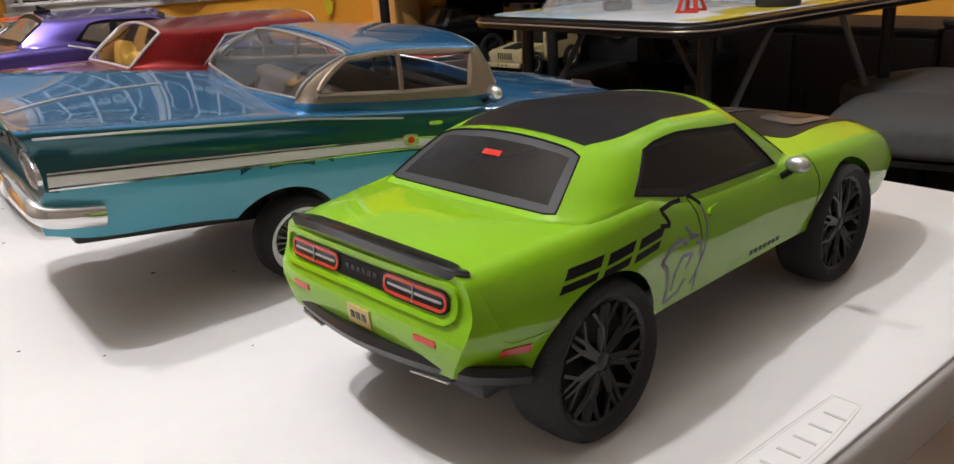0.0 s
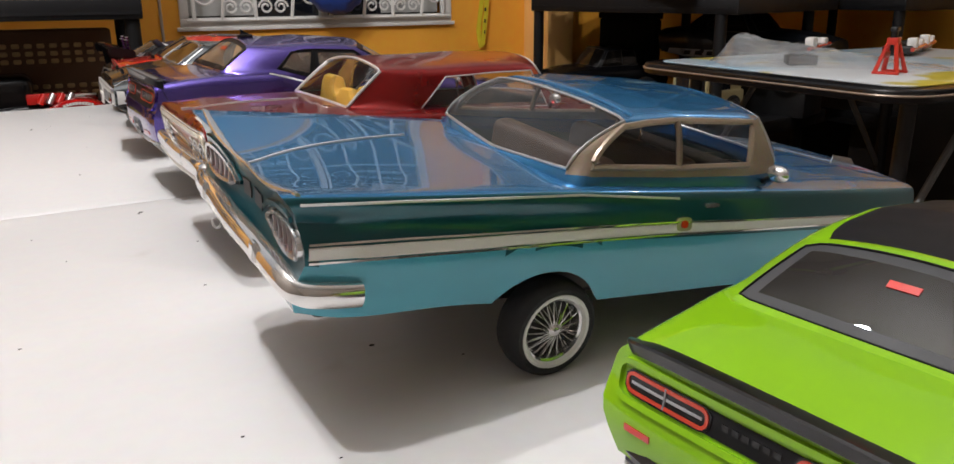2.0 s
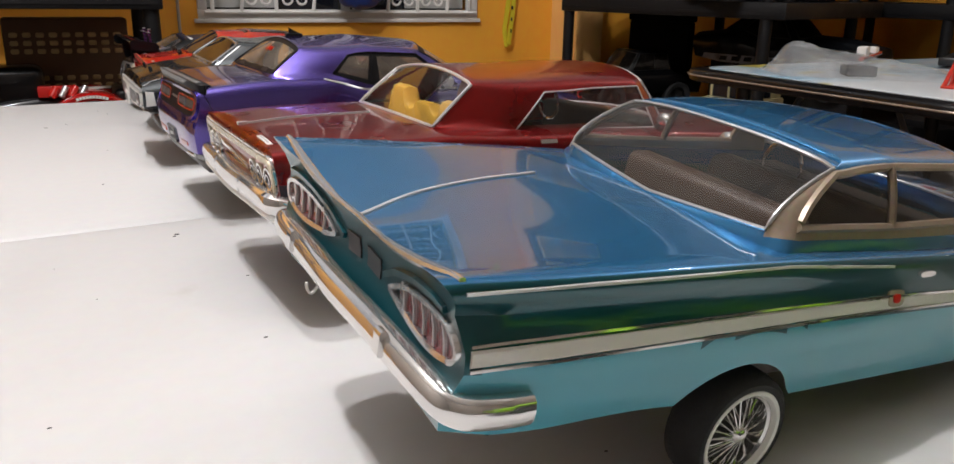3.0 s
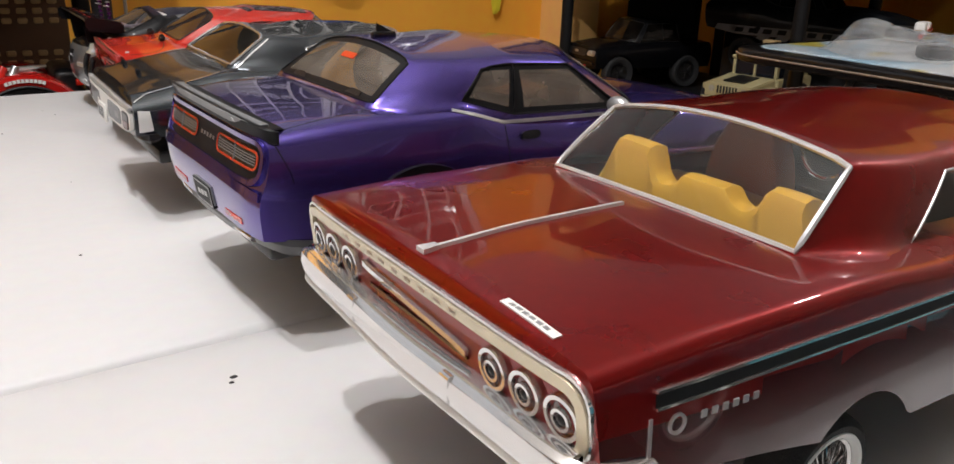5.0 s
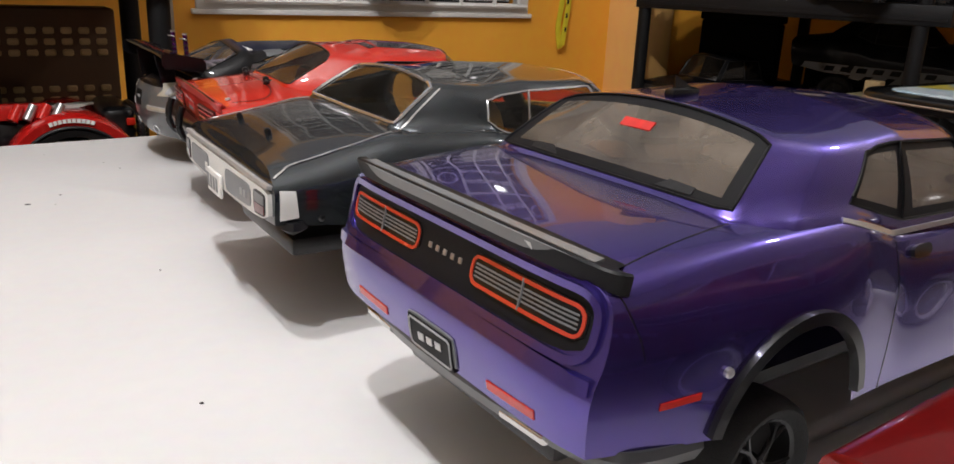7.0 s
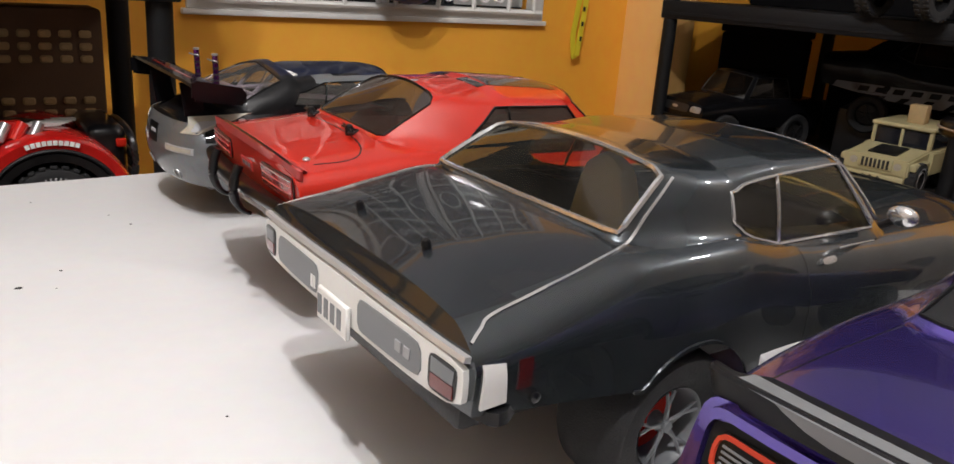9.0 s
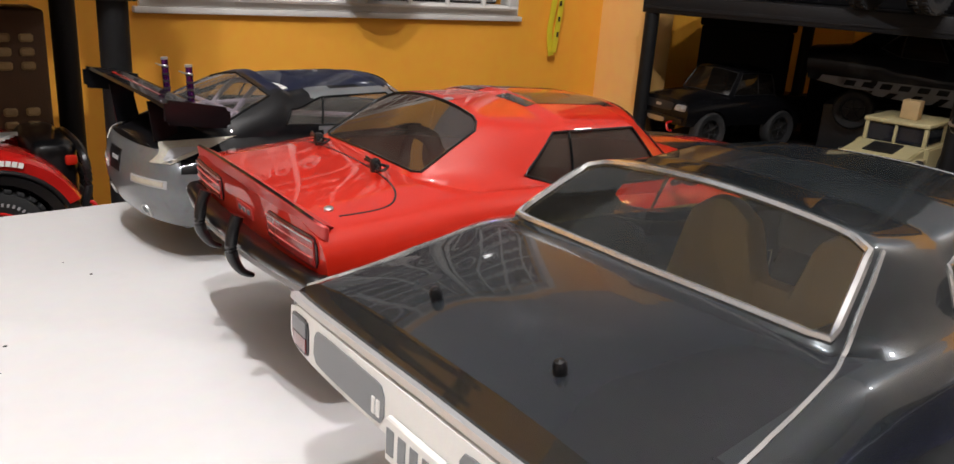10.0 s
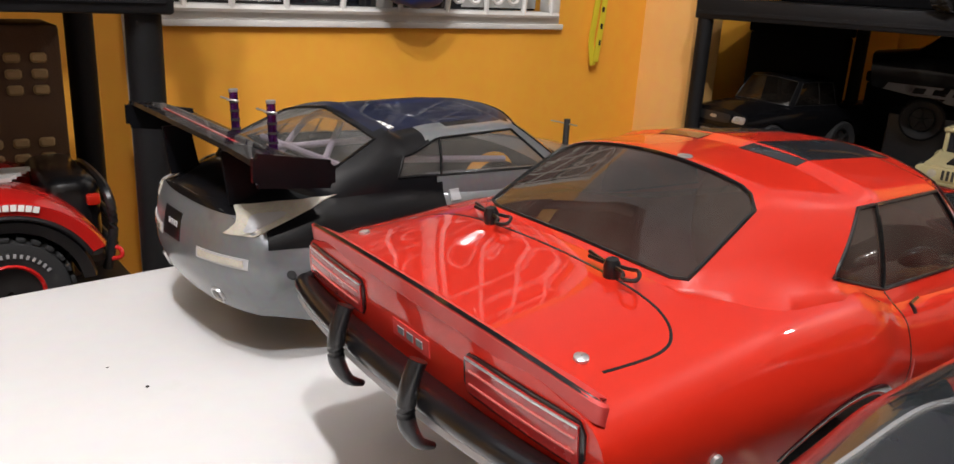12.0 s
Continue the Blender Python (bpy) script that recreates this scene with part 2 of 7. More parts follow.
def car_body(S):
    """The lower shell of a car, in millimetres from its tail and the ground, as a bmesh."""
    L, arches = S["L"], S["arches"]
    xs = {round(L * i / 64, 2) for i in range(65)}
    for xw, zw, R in arches:
        xs |= {round(xw + R * math.cos(math.pi * k / 16), 2) for k in range(17)}
    xs = sorted(x for x in xs if 0 <= x <= L)
    xs = [x for i, x in enumerate(xs) if i == 0 or x - xs[i - 1] > 0.6]
    r0 = S.get("round", 10)
    deck = S.get("deck")
    bm = bmesh.new()

    def section(x):
        zb, zs, zd = curve(S["zb"], x), curve(S["zs"], x), curve(S["zd"], x)
        wb, wm, ws = curve(S["wb"], x), curve(S["wm"], x), curve(S["ws"], x)
        zm = zb + (zs - zb) * S.get("mid", 0.55)
        r = min(r0, (zs - zb) * 0.4)
        low = zb
        for xw, zw, R in arches:
            if abs(x - xw) < R:
                low = max(low, zw + math.sqrt(R * R - (x - xw) ** 2))
        prof = [(zb, wb), (zm, wm), (zs, ws)]

        def wide(z):
            w = curve(prof, z)
            if S.get("dent"):
                w += S["dent"](x, (z - zb) / (zs - zb))
            if z > zs - r:
                w -= r * (1 - math.sqrt(max(0, 1 - ((z - zs + r) / r) ** 2)))
            return w
        side = []
        for s in SIDE:
            z = low + (zs - low) * s
            side.append((wide(z), z))
        we = side[-1][0]
        top = []
        for j in range(1, NC):
            c = 2 * j / NC - 1
            z = zs + (zd - zs) * (1 - abs(c) ** S.get("crown", 2.4))
            if deck:
                z += deck(x, c)
            top.append((c * we, z))
        return side, top, we, zs, zd

    def warp(x, y, z, w):
        c = min(1.0, abs(y) / max(1, w))
        Lr, Lf = S.get("Lr", 90), S.get("Lf", 110)
        if x < Lr:
            k = (1 - x / Lr) ** 2
            x += k * (curve(S["rear"], z) + S.get("rear_k", 10) * c ** S.get("rear_n", 4))
        if x > L - Lf:
            k = (1 - (L - x) / Lf) ** 2
            x -= k * (curve(S["front"], z) + S.get("front_k", 22) * c ** 2.5)
        return (x * 0.001, y * 0.001, z * 0.001)
    wmax = max(v for _, v in S["wm"])
    rows = []
    for x in xs:
        side, top, we, zs, zd = section(x)
        pts = [(-w, z) for w, z in side] + top + [(w, z) for w, z in reversed(side)]
        rows.append([bm.verts.new(warp(x, y, z, wmax)) for y, z in pts])
    for a, b in zip(rows, rows[1:]):
        for k in range(len(a) - 1):
            bm.faces.new((a[k], b[k], b[k + 1], a[k + 1]))
    for x, row in ((xs[0], rows[0]), (xs[-1], rows[-1])):
        side, top, we, zs, zd = section(x)
        ns = len(SIDE)
        grid = []
        for i in range(ns - 1):
            w, z = side[i]
            f = (i / (ns - 1)) ** 3
            line = [row[i]]
            for j in range(1, NC):
                c = 2 * j / NC - 1
                line.append(bm.verts.new(warp(x, c * w, z + (top[j - 1][1] - zs) * f, wmax)))
            line.append(row[len(row) - 1 - i])
            grid.append(line)
        grid.append(row[ns - 1: ns + NC])
        for a, b in zip(grid, grid[1:]):
            for k in range(NC):
                bm.faces.new((a[k], a[k + 1], b[k + 1], b[k]))
    return bm


def cabin(S, car, paint, glazing, trim=None, roof_mat=None, trim_r=1.2):
    """The upper shell: pillars, roof and windows, from columns of foot and head points; it runs into the body by a fillet and into the roof by a rounded edge."""
    C = S["cab"]
    lo, hi = S["lo"], S["hi"]
    crown, bul, arc = S.get("roof_crown", 8), S.get("bulge", 1.5), S.get("arc", [(0, 0), (6, 0)])
    puff, reach = S.get("puff", 4), S.get("fillet", 1.0)
    wr = max(c[4] for c in C)
    N, V = 10, 9
    body = Skin(car, ("body",)).tree
    cols = []
    for i in range(len(C) - 1):
        for k in range(N + (1 if i == len(C) - 2 else 0)):
            s = k / N
            a, b = C[i], C[i + 1]
            p = [a[q] + (b[q] - a[q]) * s for q in range(6)]
            if i == 0:
                for q in (0, 3):
                    p[q] = a[q] + (b[q] - a[q]) * s ** 2.4
            if i == len(C) - 2:
                for q in (0, 3):
                    p[q] = b[q] + (a[q] - b[q]) * (1 - s) ** 2.4
            u = i + s
            pillar = math.sin(math.pi * (u - 1)) if 1 < u < 2 else 0.0
            ang = radians(curve([(0, 180), (.8, 178), (1, 150), (1.5, 110), (2, 90), (4, 90), (4.6, 70), (5, 25), (5.2, 2), (6, 0)], u))
            out = Vector((math.cos(ang), math.sin(ang), 0))
            foot, head = Vector(p[:3]) + out * puff * pillar, Vector(p[3:]) + out * puff * 0.7 * pillar
            head.z += crown * (1 - min(1, (head.y / wr) ** 2))
            cols.append(dict(u=u, foot=foot, head=head, out=out, top=p[5], l=curve(lo, u) + 0.25 * pillar, h=curve(hi, u), arc=curve(arc, u)))

    def wall(c, v):
        return c["foot"].lerp(c["head"], v) + c["out"] * (bul * 4 * v * (1 - v)) + Vector((-c["arc"] * 4 * v * (1 - v), 0, 0))

    def line(c):
        """The points of one column, from under the body's skin up to the roof."""
        d = reach * curve([(0, 4), (.8, 4), (1, 3), (1.5, 13), (2, 7), (2.3, 5), (4, 5), (4.5, 7), (5, 5), (6, 5)], c["u"])
        f = c["foot"]
        if c["out"].y > 0.2:
            d = max(1.5, min(d, (curve(S["ws"], f.x) - 2.5 - f.y) / c["out"].y))
        q = f + c["out"] * d
        hit = body.ray_cast(Vector((q.x * 0.001, q.y * 0.001, 1)), Vector((0, 0, -1)))[0]
        z = hit.z * 1000 if hit is not None else f.z - 6
        base = Vector((q.x, q.y, max(f.z - 14, min(f.z + 1, z)) - 0.2))
        start, corner = wall(c, c["l"]), c["foot"]
        pts = [base + Vector((0, 0, -5))]
        pts += [start * (1 - t) ** 2 + corner * (2 * t * (1 - t)) + base * t * t for t in (1, 0.66, 0.33)]
        pts += [wall(c, c["l"] + (c["h"] - c["l"]) * k / (V - 1)) for k in range(V)]
        e, h = pts[-1], c["head"]
        n = S.get("edge", 7.0)
        r = h - c["out"] * n
        r.y = max(0.0, r.y)
        r.z = c["top"] + crown * (1 - (r.y / wr) ** 2)
        return pts + [e * (1 - t) ** 2 + h * (2 * t * (1 - t)) + r * t * t for t in (0.25, 0.5, 0.75, 1)]
    lines = [line(c) for c in cols]
    wins = S.get("wins", ((0, 1), (2, 3), (3, 4), (5, 6)))

    def is_win(ci, ri):
        u = cols[ci]["u"] + 0.5 / N
        return 4 <= ri < 4 + V - 1 and any(a < u < b for a, b in wins)

    def place(p, sgn, sink=0.0, out=None):
        q = p - out * sink if sink else p
        return Vector((q.x * 0.001, sgn * q.y * 0.001, q.z * 0.001))
    shell, grids = bmesh.new(), {}
    tinted = 2 if S.get("pillar_mat") else 0
    for sgn in (1, -1):
        g = [[shell.verts.new(place(p, sgn)) for p in ln] for ln in lines]
        grids[sgn] = g
        for i in range(len(g) - 1):
            for r in range(len(g[0]) - 1):
                if not is_win(i, r):
                    f = shell.faces.new((g[i][r], g[i + 1][r], g[i + 1][r + 1], g[i][r + 1]))
                    if tinted and 1 <= cols[i]["u"] < 5 and r > 1 and r < 3 + V:
                        f.material_index = tinted
    top = []
    for i, c in enumerate(cols):
        e = lines[i][-1]
        row = [grids[-1][i][-1]]
        for j in range(1, NC):
            y = e.y * (2 * j / NC - 1)
            row.append(shell.verts.new((e.x * 0.001, y * 0.001, (c["top"] + crown * (1 - (y / wr) ** 2)) * 0.001)))
        top.append(row + [grids[1][i][-1]])
    for a, b in zip(top, top[1:]):
        for k in range(NC):
            f = shell.faces.new((a[k], b[k], b[k + 1], a[k + 1]))
            f.material_index = 1
    bmesh.ops.remove_doubles(shell, verts=shell.verts, dist=0.00015)
    part("roof", shell, [paint, roof_mat or paint, *([S["pillar_mat"]] if tinted else [])], car, smooth=62)
    names = {(0, 1): "rear_window", (2, 3): "quarter_window", (3, 4): "side_window", (5, 6): "windscreen", (2, 4): "side_window"}
    frit = S.get("frit")
    for w in wins:
        idx = [i for i, c in enumerate(cols) if w[0] - 1e-6 <= c["u"] <= w[1] + 1e-6]
        for grp in [(1, -1)] if w[0] == 0 or w[1] == 6 else [(1,), (-1,)]:
            pane, loops = bmesh.new(), []
            for sgn in grp:
                rr = [lines[i][4:4 + V] for i in idx]
                g = [[pane.verts.new(place(p, sgn, 0.7, cols[i]["out"])) for p in rv] for i, rv in zip(idx, rr)]
                for m in range(len(g) - 1):
                    for k in range(V - 1):
                        f = pane.faces.new((g[m][k], g[m + 1][k], g[m + 1][k + 1], g[m][k + 1]))
                        rim = k in (0, V - 2) or (m == len(g) - 2 and w[1] != 6) or (m == 0 and w[0] != 0)
                        if frit and rim:
                            f.material_index = 1
                loops.append(([place(rv[0], sgn) for rv in rr], [place(rv[-1], sgn) for rv in rr], [place(p, sgn) for p in rr[0]], [place(p, sgn) for p in rr[-1]]))
            gl = glazing[w] if isinstance(glazing, dict) else glazing
            ob = part(names[w], pane, [gl, frit] if frit else gl, car, merge=0.0002)
            if trim is None:
                continue
            if len(grp) == 2:
                (l1, u1, a1, b1), (l2, u2, a2, b2) = loops
                edge = b1 if w[0] == 0 else a1
                edge2 = b2 if w[0] == 0 else a2
                lw, uw = (l1, u1) if w[0] == 0 else (l1[::-1], u1[::-1])
                lw2, uw2 = (l2, u2) if w[0] == 0 else (l2[::-1], u2[::-1])
                path = lw[::1] + edge[1:-1] + uw[::-1] + uw2[1:] + edge2[::-1][1:-1] + lw2[::-1][:-1]
            else:
                l1, u1, a1, b1 = loops[0]
                path = l1 + b1[1:-1] + u1[::-1] + a1[::-1][1:-1]
            part("window_trim", tube(path, (S.get("side_trim", trim_r) if len(grp) == 1 else trim_r) * 0.001, 6, True), (S.get("side_trim_mat") or trim) if len(grp) == 1 else trim, ob)


def wheel_set(car, spots, R, width, rim_r, rim_kind, rim_mat, face=None, whitewall=None):
    """Wheels at (x, y, z): each a tyre with its rim."""
    h = width / 2
    prof = [(rim_r, -h * 0.75), (rim_r + (R - rim_r) * 0.35, -h * 0.98), (R - 4, -h), (R - 1.2, -h * 0.82), (R, -h * 0.4), (R, h * 0.4), (R - 1.2, h * 0.82), (R - 4, h), (rim_r + (R - rim_r) * 0.35, h * 0.98), (rim_r, h * 0.75)]
    bm = bmesh.new()
    add_lathe(bm, [(r * 0.001, a * 0.001) for r, a in prof], 40)
    tyre = finish("wheel", bm, RUBBER)
    tyre_me = tyre.data
    bpy.data.objects.remove(tyre)
    bm = bmesh.new()
    add_lathe(bm, [(r * 0.001, a * 0.001) for r, a in ((rim_r, -h * 0.78), (rim_r * 0.93, -h * 0.7), (rim_r * 0.88, -h * 0.1), (rim_r * 0.86, h * 0.7))], 40)
    if rim_kind == "wire":
        for k in range(40):
            a, b = 2 * math.pi * k / 40, 2 * math.pi * (k + (1.6 if k % 2 else -1.6)) / 40
            add_tube(bm, [(rim_r * 0.2 * math.cos(b) * 0.001, -h * 0.82 * 0.001, rim_r * 0.2 * math.sin(b) * 0.001),
                          (rim_r * 0.88 * math.cos(a) * 0.001, -h * (0.5 if k % 2 else 0.15) * 0.001, rim_r * 0.88 * math.sin(a) * 0.001)], 0.00042, 4)
        add_lathe(bm, [(r * 0.001, a * 0.001) for r, a in ((0.1, -h * 1.02), (rim_r * .1, -h), (rim_r * .16, -h * .9), (rim_r * .24, -h * .75), (rim_r * .24, -h * .4))], 20)
    else:
        n = 7 if rim_kind == "mesh" else 5
        for k in range(n):
            a = 2 * math.pi * k / n
            fan = ((-0.2, 0.34), (0.2, -0.34), (-0.2, -0.06), (0.2, 0.06)) if rim_kind == "mesh" else ((-0.12, 0.14), (0.12, -0.14))
            for o0, o1 in fan:
                p0 = (rim_r * 0.16 * math.cos(a + o0), -h * 0.62, rim_r * 0.16 * math.sin(a + o0))
                p1 = (rim_r * 0.55 * math.cos(a + (o0 + o1) / 2), -h * 0.66, rim_r * 0.55 * math.sin(a + (o0 + o1) / 2))
                p2 = (rim_r * 0.93 * math.cos(a + o1), -h * 0.72, rim_r * 0.93 * math.sin(a + o1))
                add_tube(bm, [tuple(q * 0.001 for q in p) for p in (p0, p1, p2)], [rim_r * 0.00006, rim_r * 0.00005, rim_r * 0.00004], 5)
        add_lathe(bm, [(r * 0.001, a * 0.001) for r, a in ((0.1, -h * .74), (rim_r * .12, -h * .72), (rim_r * .2, -h * .6), (rim_r * .22, -h * .3))], 20)
        for k in range(n):
            a = 2 * math.pi * (k + .5) / n
            add_lathe(bm, [(r * 0.001, q * 0.001) for r, q in ((0.1, -h * .7), (rim_r * .03, -h * .7), (rim_r * .035, -h * .5))], 6, Matrix.Translation((rim_r * .15e-3 * math.cos(a), 0, rim_r * .15e-3 * math.sin(a))))
    rim = finish("rim", bm, rim_mat)
    rim_me = rim.data
    bpy.data.objects.remove(rim)
    bm = bmesh.new()
    add_lathe(bm, [(r * 0.001, a * 0.001) for r, a in ((0.1, -h * .05), (rim_r * .87, -h * .05))], 24)
    disc = finish("brake_disc", bm, DARK_IN)
    disc_me = disc.data
    bpy.data.objects.remove(disc)
    if whitewall:
        bm = bmesh.new()
        q = rim_r + (R - rim_r) * whitewall
        add_lathe(bm, [(r * 0.001, a * 0.001) for r, a in ((rim_r, -h * .80), (rim_r + (q - rim_r) * .4, -h * 1.0), (q - .4, -h * 1.025), (q, -h * .96))], 40)
        ww = finish("white_wall", bm, WHITE_PAINT)
        ww_me = ww.data
        bpy.data.objects.remove(ww)
    for x, y, z in spots:
        w = new("wheel", tyre_me)
        w.parent = car
        w.matrix_local = pose(x * 0.001, y * 0.001, z * 0.001, 0, 0, 0 if y < 0 else 180) @ pose(0, 0, 0, 0, (x * 7) % 60, 0)
        kids = [("rim", rim_me), ("brake_disc", disc_me)] + ([("white_wall", ww_me)] if whitewall else [])
        for nm, me in kids:
            o = new(nm, me)
            o.parent = w


class Skin:
    """Finds the car's outer surface, to lay lamps, strips and badges on it."""

    def __init__(self, car, names=("body", "roof")):
        vs, fs = [], []
        for o in car.children:
            if o.name.split(".")[0] in names:
                n = len(vs)
                vs += [v.co.copy() for v in o.data.vertices]
                fs += [[n + i for i in p.vertices] for p in o.data.polygons]
        self.tree = BVHTree.FromPolygons(vs, fs)

    def at(self, plane, a, b):
        """The surface point and its outward normal: right and left are (x, z), rear and front (y, z), top (x, y); millimetres."""
        a, b = a * 0.001, b * 0.001
        o, d = {"right": (Vector((a, -1, b)), Vector((0, 1, 0))), "left": (Vector((a, 1, b)), Vector((0, -1, 0))), "rear": (Vector((-1, a, b)), Vector((1, 0, 0))),
                "front": (Vector((2, a, b)), Vector((-1, 0, 0))), "top": (Vector((a, b, 1)), Vector((0, 0, -1)))}[plane]
        p, n, _, _ = self.tree.ray_cast(o, d)
        if p is None:
            p, n, _, _ = self.tree.find_nearest(o + d * {"right": 0.91, "left": 0.91, "rear": 1.0, "front": 1.5, "top": 0.88}[plane])
            n = -d
        if n.dot(d) > 0:
            n = -n
        return p, n

    def patch(self, plane, corners, h=0.6, nu=8, nv=4, sink=0.5, power=None):
        """A raised pad over a four-cornered area of the surface; power rounds its corners."""
        bm, g = bmesh.new(), []
        c = corners
        for i in range(nu + 1):
            line = []
            for j in range(nv + 1):
                u, v = 2 * i / nu - 1, 2 * j / nv - 1
                if power:
                    m = max(abs(u), abs(v))
                    q = (abs(u) ** power + abs(v) ** power) ** (1 / power) or 1
                    u, v = u * m / q, v * m / q
                u, v = (u + 1) / 2, (v + 1) / 2
                a = (c[0][0] * (1 - u) + c[1][0] * u) * (1 - v) + (c[3][0] * (1 - u) + c[2][0] * u) * v
                b = (c[0][1] * (1 - u) + c[1][1] * u) * (1 - v) + (c[3][1] * (1 - u) + c[2][1] * u) * v
                p, n = self.at(plane, a, b)
                line.append((p, n))
            g.append(line)
        top = [[bm.verts.new(p + n * h * 0.001) for p, n in line] for line in g]
        for i in range(nu):
            for j in range(nv):
                bm.faces.new((top[i][j], top[i + 1][j], top[i + 1][j + 1], top[i][j + 1]))
        rim = [(i, 0) for i in range(nu)] + [(nu, j) for j in range(nv)] + [(i, nv) for i in range(nu, 0, -1)] + [(0, j) for j in range(nv, 0, -1)]
        low = [bm.verts.new(g[i][j][0] - g[i][j][1] * sink * 0.001) for i, j in rim]
        for k in range(len(rim)):
            a, b = rim[k], rim[(k + 1) % len(rim)]
            bm.faces.new((top[a[0]][a[1]], low[k], low[(k + 1) % len(rim)], top[b[0]][b[1]]))
        return bm

    def stroke(self, plane, pts, w, h=0.4, n=24, bm=None, closed=False):
        """A strip laid along a line of the surface, w wide and h high."""
        bm = bm or bmesh.new()
        if closed:
            pts = list(pts) + [pts[0]]
        acc = [0]
        for p, q in zip(pts, pts[1:]):
            acc.append(acc[-1] + math.dist(p, q))
        n = max(n, len(pts))
        flat = []
        for k in range(n + 1):
            s = acc[-1] * k / n
            i = max(0, min(len(pts) - 2, next((m for m in range(len(acc) - 1) if s <= acc[m + 1] + 1e-9), len(pts) - 2)))
            f = (s - acc[i]) / max(1e-9, acc[i + 1] - acc[i])
            flat.append((pts[i][0] + (pts[i + 1][0] - pts[i][0]) * f, pts[i][1] + (pts[i + 1][1] - pts[i][1]) * f))
        hits = [self.at(plane, *p) for p in flat]
        rings = []
        for i, (p, nrm) in enumerate(hits):
            t = (hits[min(i + 1, n)][0] - hits[max(i - 1, 0)][0])
            t = t.normalized() if t.length > 1e-9 else Vector((1, 0, 0))
            s = nrm.cross(t).normalized() * (w * 0.0005)
            u = nrm * (h * 0.001)
            rings.append([bm.verts.new(q) for q in (p - s - u * 0.5, p - s * 0.8 + u, p + s * 0.8 + u, p + s - u * 0.5)])
        for a, b in zip(rings, rings[1:]):
            for k in range(3):
                bm.faces.new((a[k], b[k], b[k + 1], a[k + 1]))
        bm.faces.new(rings[0])
        bm.faces.new(rings[-1])
        return bm


def rounded(a0, b0, a1, b1, r, n=4):
    """The outline of a rounded rectangle."""
    out = []
    for ca, cb, t0 in ((a1 - r, b1 - r, 0), (a0 + r, b1 - r, 90), (a0 + r, b0 + r, 180), (a1 - r, b0 + r, 270)):
        for k in range(n + 1):
            t = radians(t0 + 90 * k / n)
            out.append((ca + r * math.cos(t), cb + r * math.sin(t)))
    return out


# ---- room ----
TABLE_Z = 0.75
WALL_Y = 3.12
thing("floor", box(-2.5, -3.0, -0.1, 4.2, 3.3, 0.0), FLOOR, "worn brown tiled floor in shade under the tables", "floor", kind="structure")
thing("ceiling", box(-2.5, -3.0, 3.6, 4.2, 3.3, 3.7), CEILING, "pale painted ceiling high over the room", "ceiling", kind="structure")
WX0, WX1, WZ0, WZ1 = 0.46, 1.51, 0.875, 2.15


WALL_TOP = 2.2


def back_wall():
    bm = bmesh.new()
    y0, y1 = WALL_Y, WALL_Y + 0.18
    add_box(bm, -2.5, y0, 0, WX0, y1, WALL_TOP)
    add_box(bm, WX0, y0, 0, WX1, y1, WZ0)
    add_box(bm, WX0, y0, WZ1, WX1, y1, WALL_TOP)
    add_box(bm, WX1, y0, 0, 1.862, y1, WALL_TOP)
    return bm


thing("wall_north", back_wall(), ORANGE_WALL, "orange painted wall with faint scuffs round the window", "wall", kind="structure")
# corner strip in a paler orange than the wall beside it
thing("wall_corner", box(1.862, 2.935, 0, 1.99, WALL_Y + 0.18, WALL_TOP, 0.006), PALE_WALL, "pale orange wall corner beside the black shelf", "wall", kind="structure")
thing("wall_north_far", box(1.99, 3.01, 0, 3.35, WALL_Y + 0.18, WALL_TOP), ORANGE_WALL, "orange wall seen through the black shelf", "wall", kind="structure")
thing("wall_east", box(3.2, 0.9, 0, 3.35, WALL_Y, WALL_TOP), ORANGE_WALL, "orange wall in shade beyond the folding table", "wall", kind="structure")
thing("wall_east_near", box(3.2, -3.0, 0, 3.35, 0.9, 3.6), DARK_WALL, "dim painted wall closing the room", "wall", kind="structure")
thing("wall_west", box(-2.65, -3.0, 0, -2.5, 3.3, 3.6), DARK_WALL, "dim painted wall closing the room", "wall", kind="structure")
thing("wall_south", box(-2.5, -3.15, 0, 3.35, -3.0, 3.6), DARK_WALL, "dim painted wall closing the room", "wall", kind="structure")
thing("wall_north_upper", box(-2.5, WALL_Y, WALL_TOP, 3.35, WALL_Y + 0.18, 3.6), UPPER_WALL, "plain grey upper wall over the orange paint", "wall", kind="structure")
thing("wall_east_upper", box(3.2, 0.9, WALL_TOP, 3.35, WALL_Y, 3.6), UPPER_WALL, "plain grey upper wall over the orange paint", "wall", kind="structure")


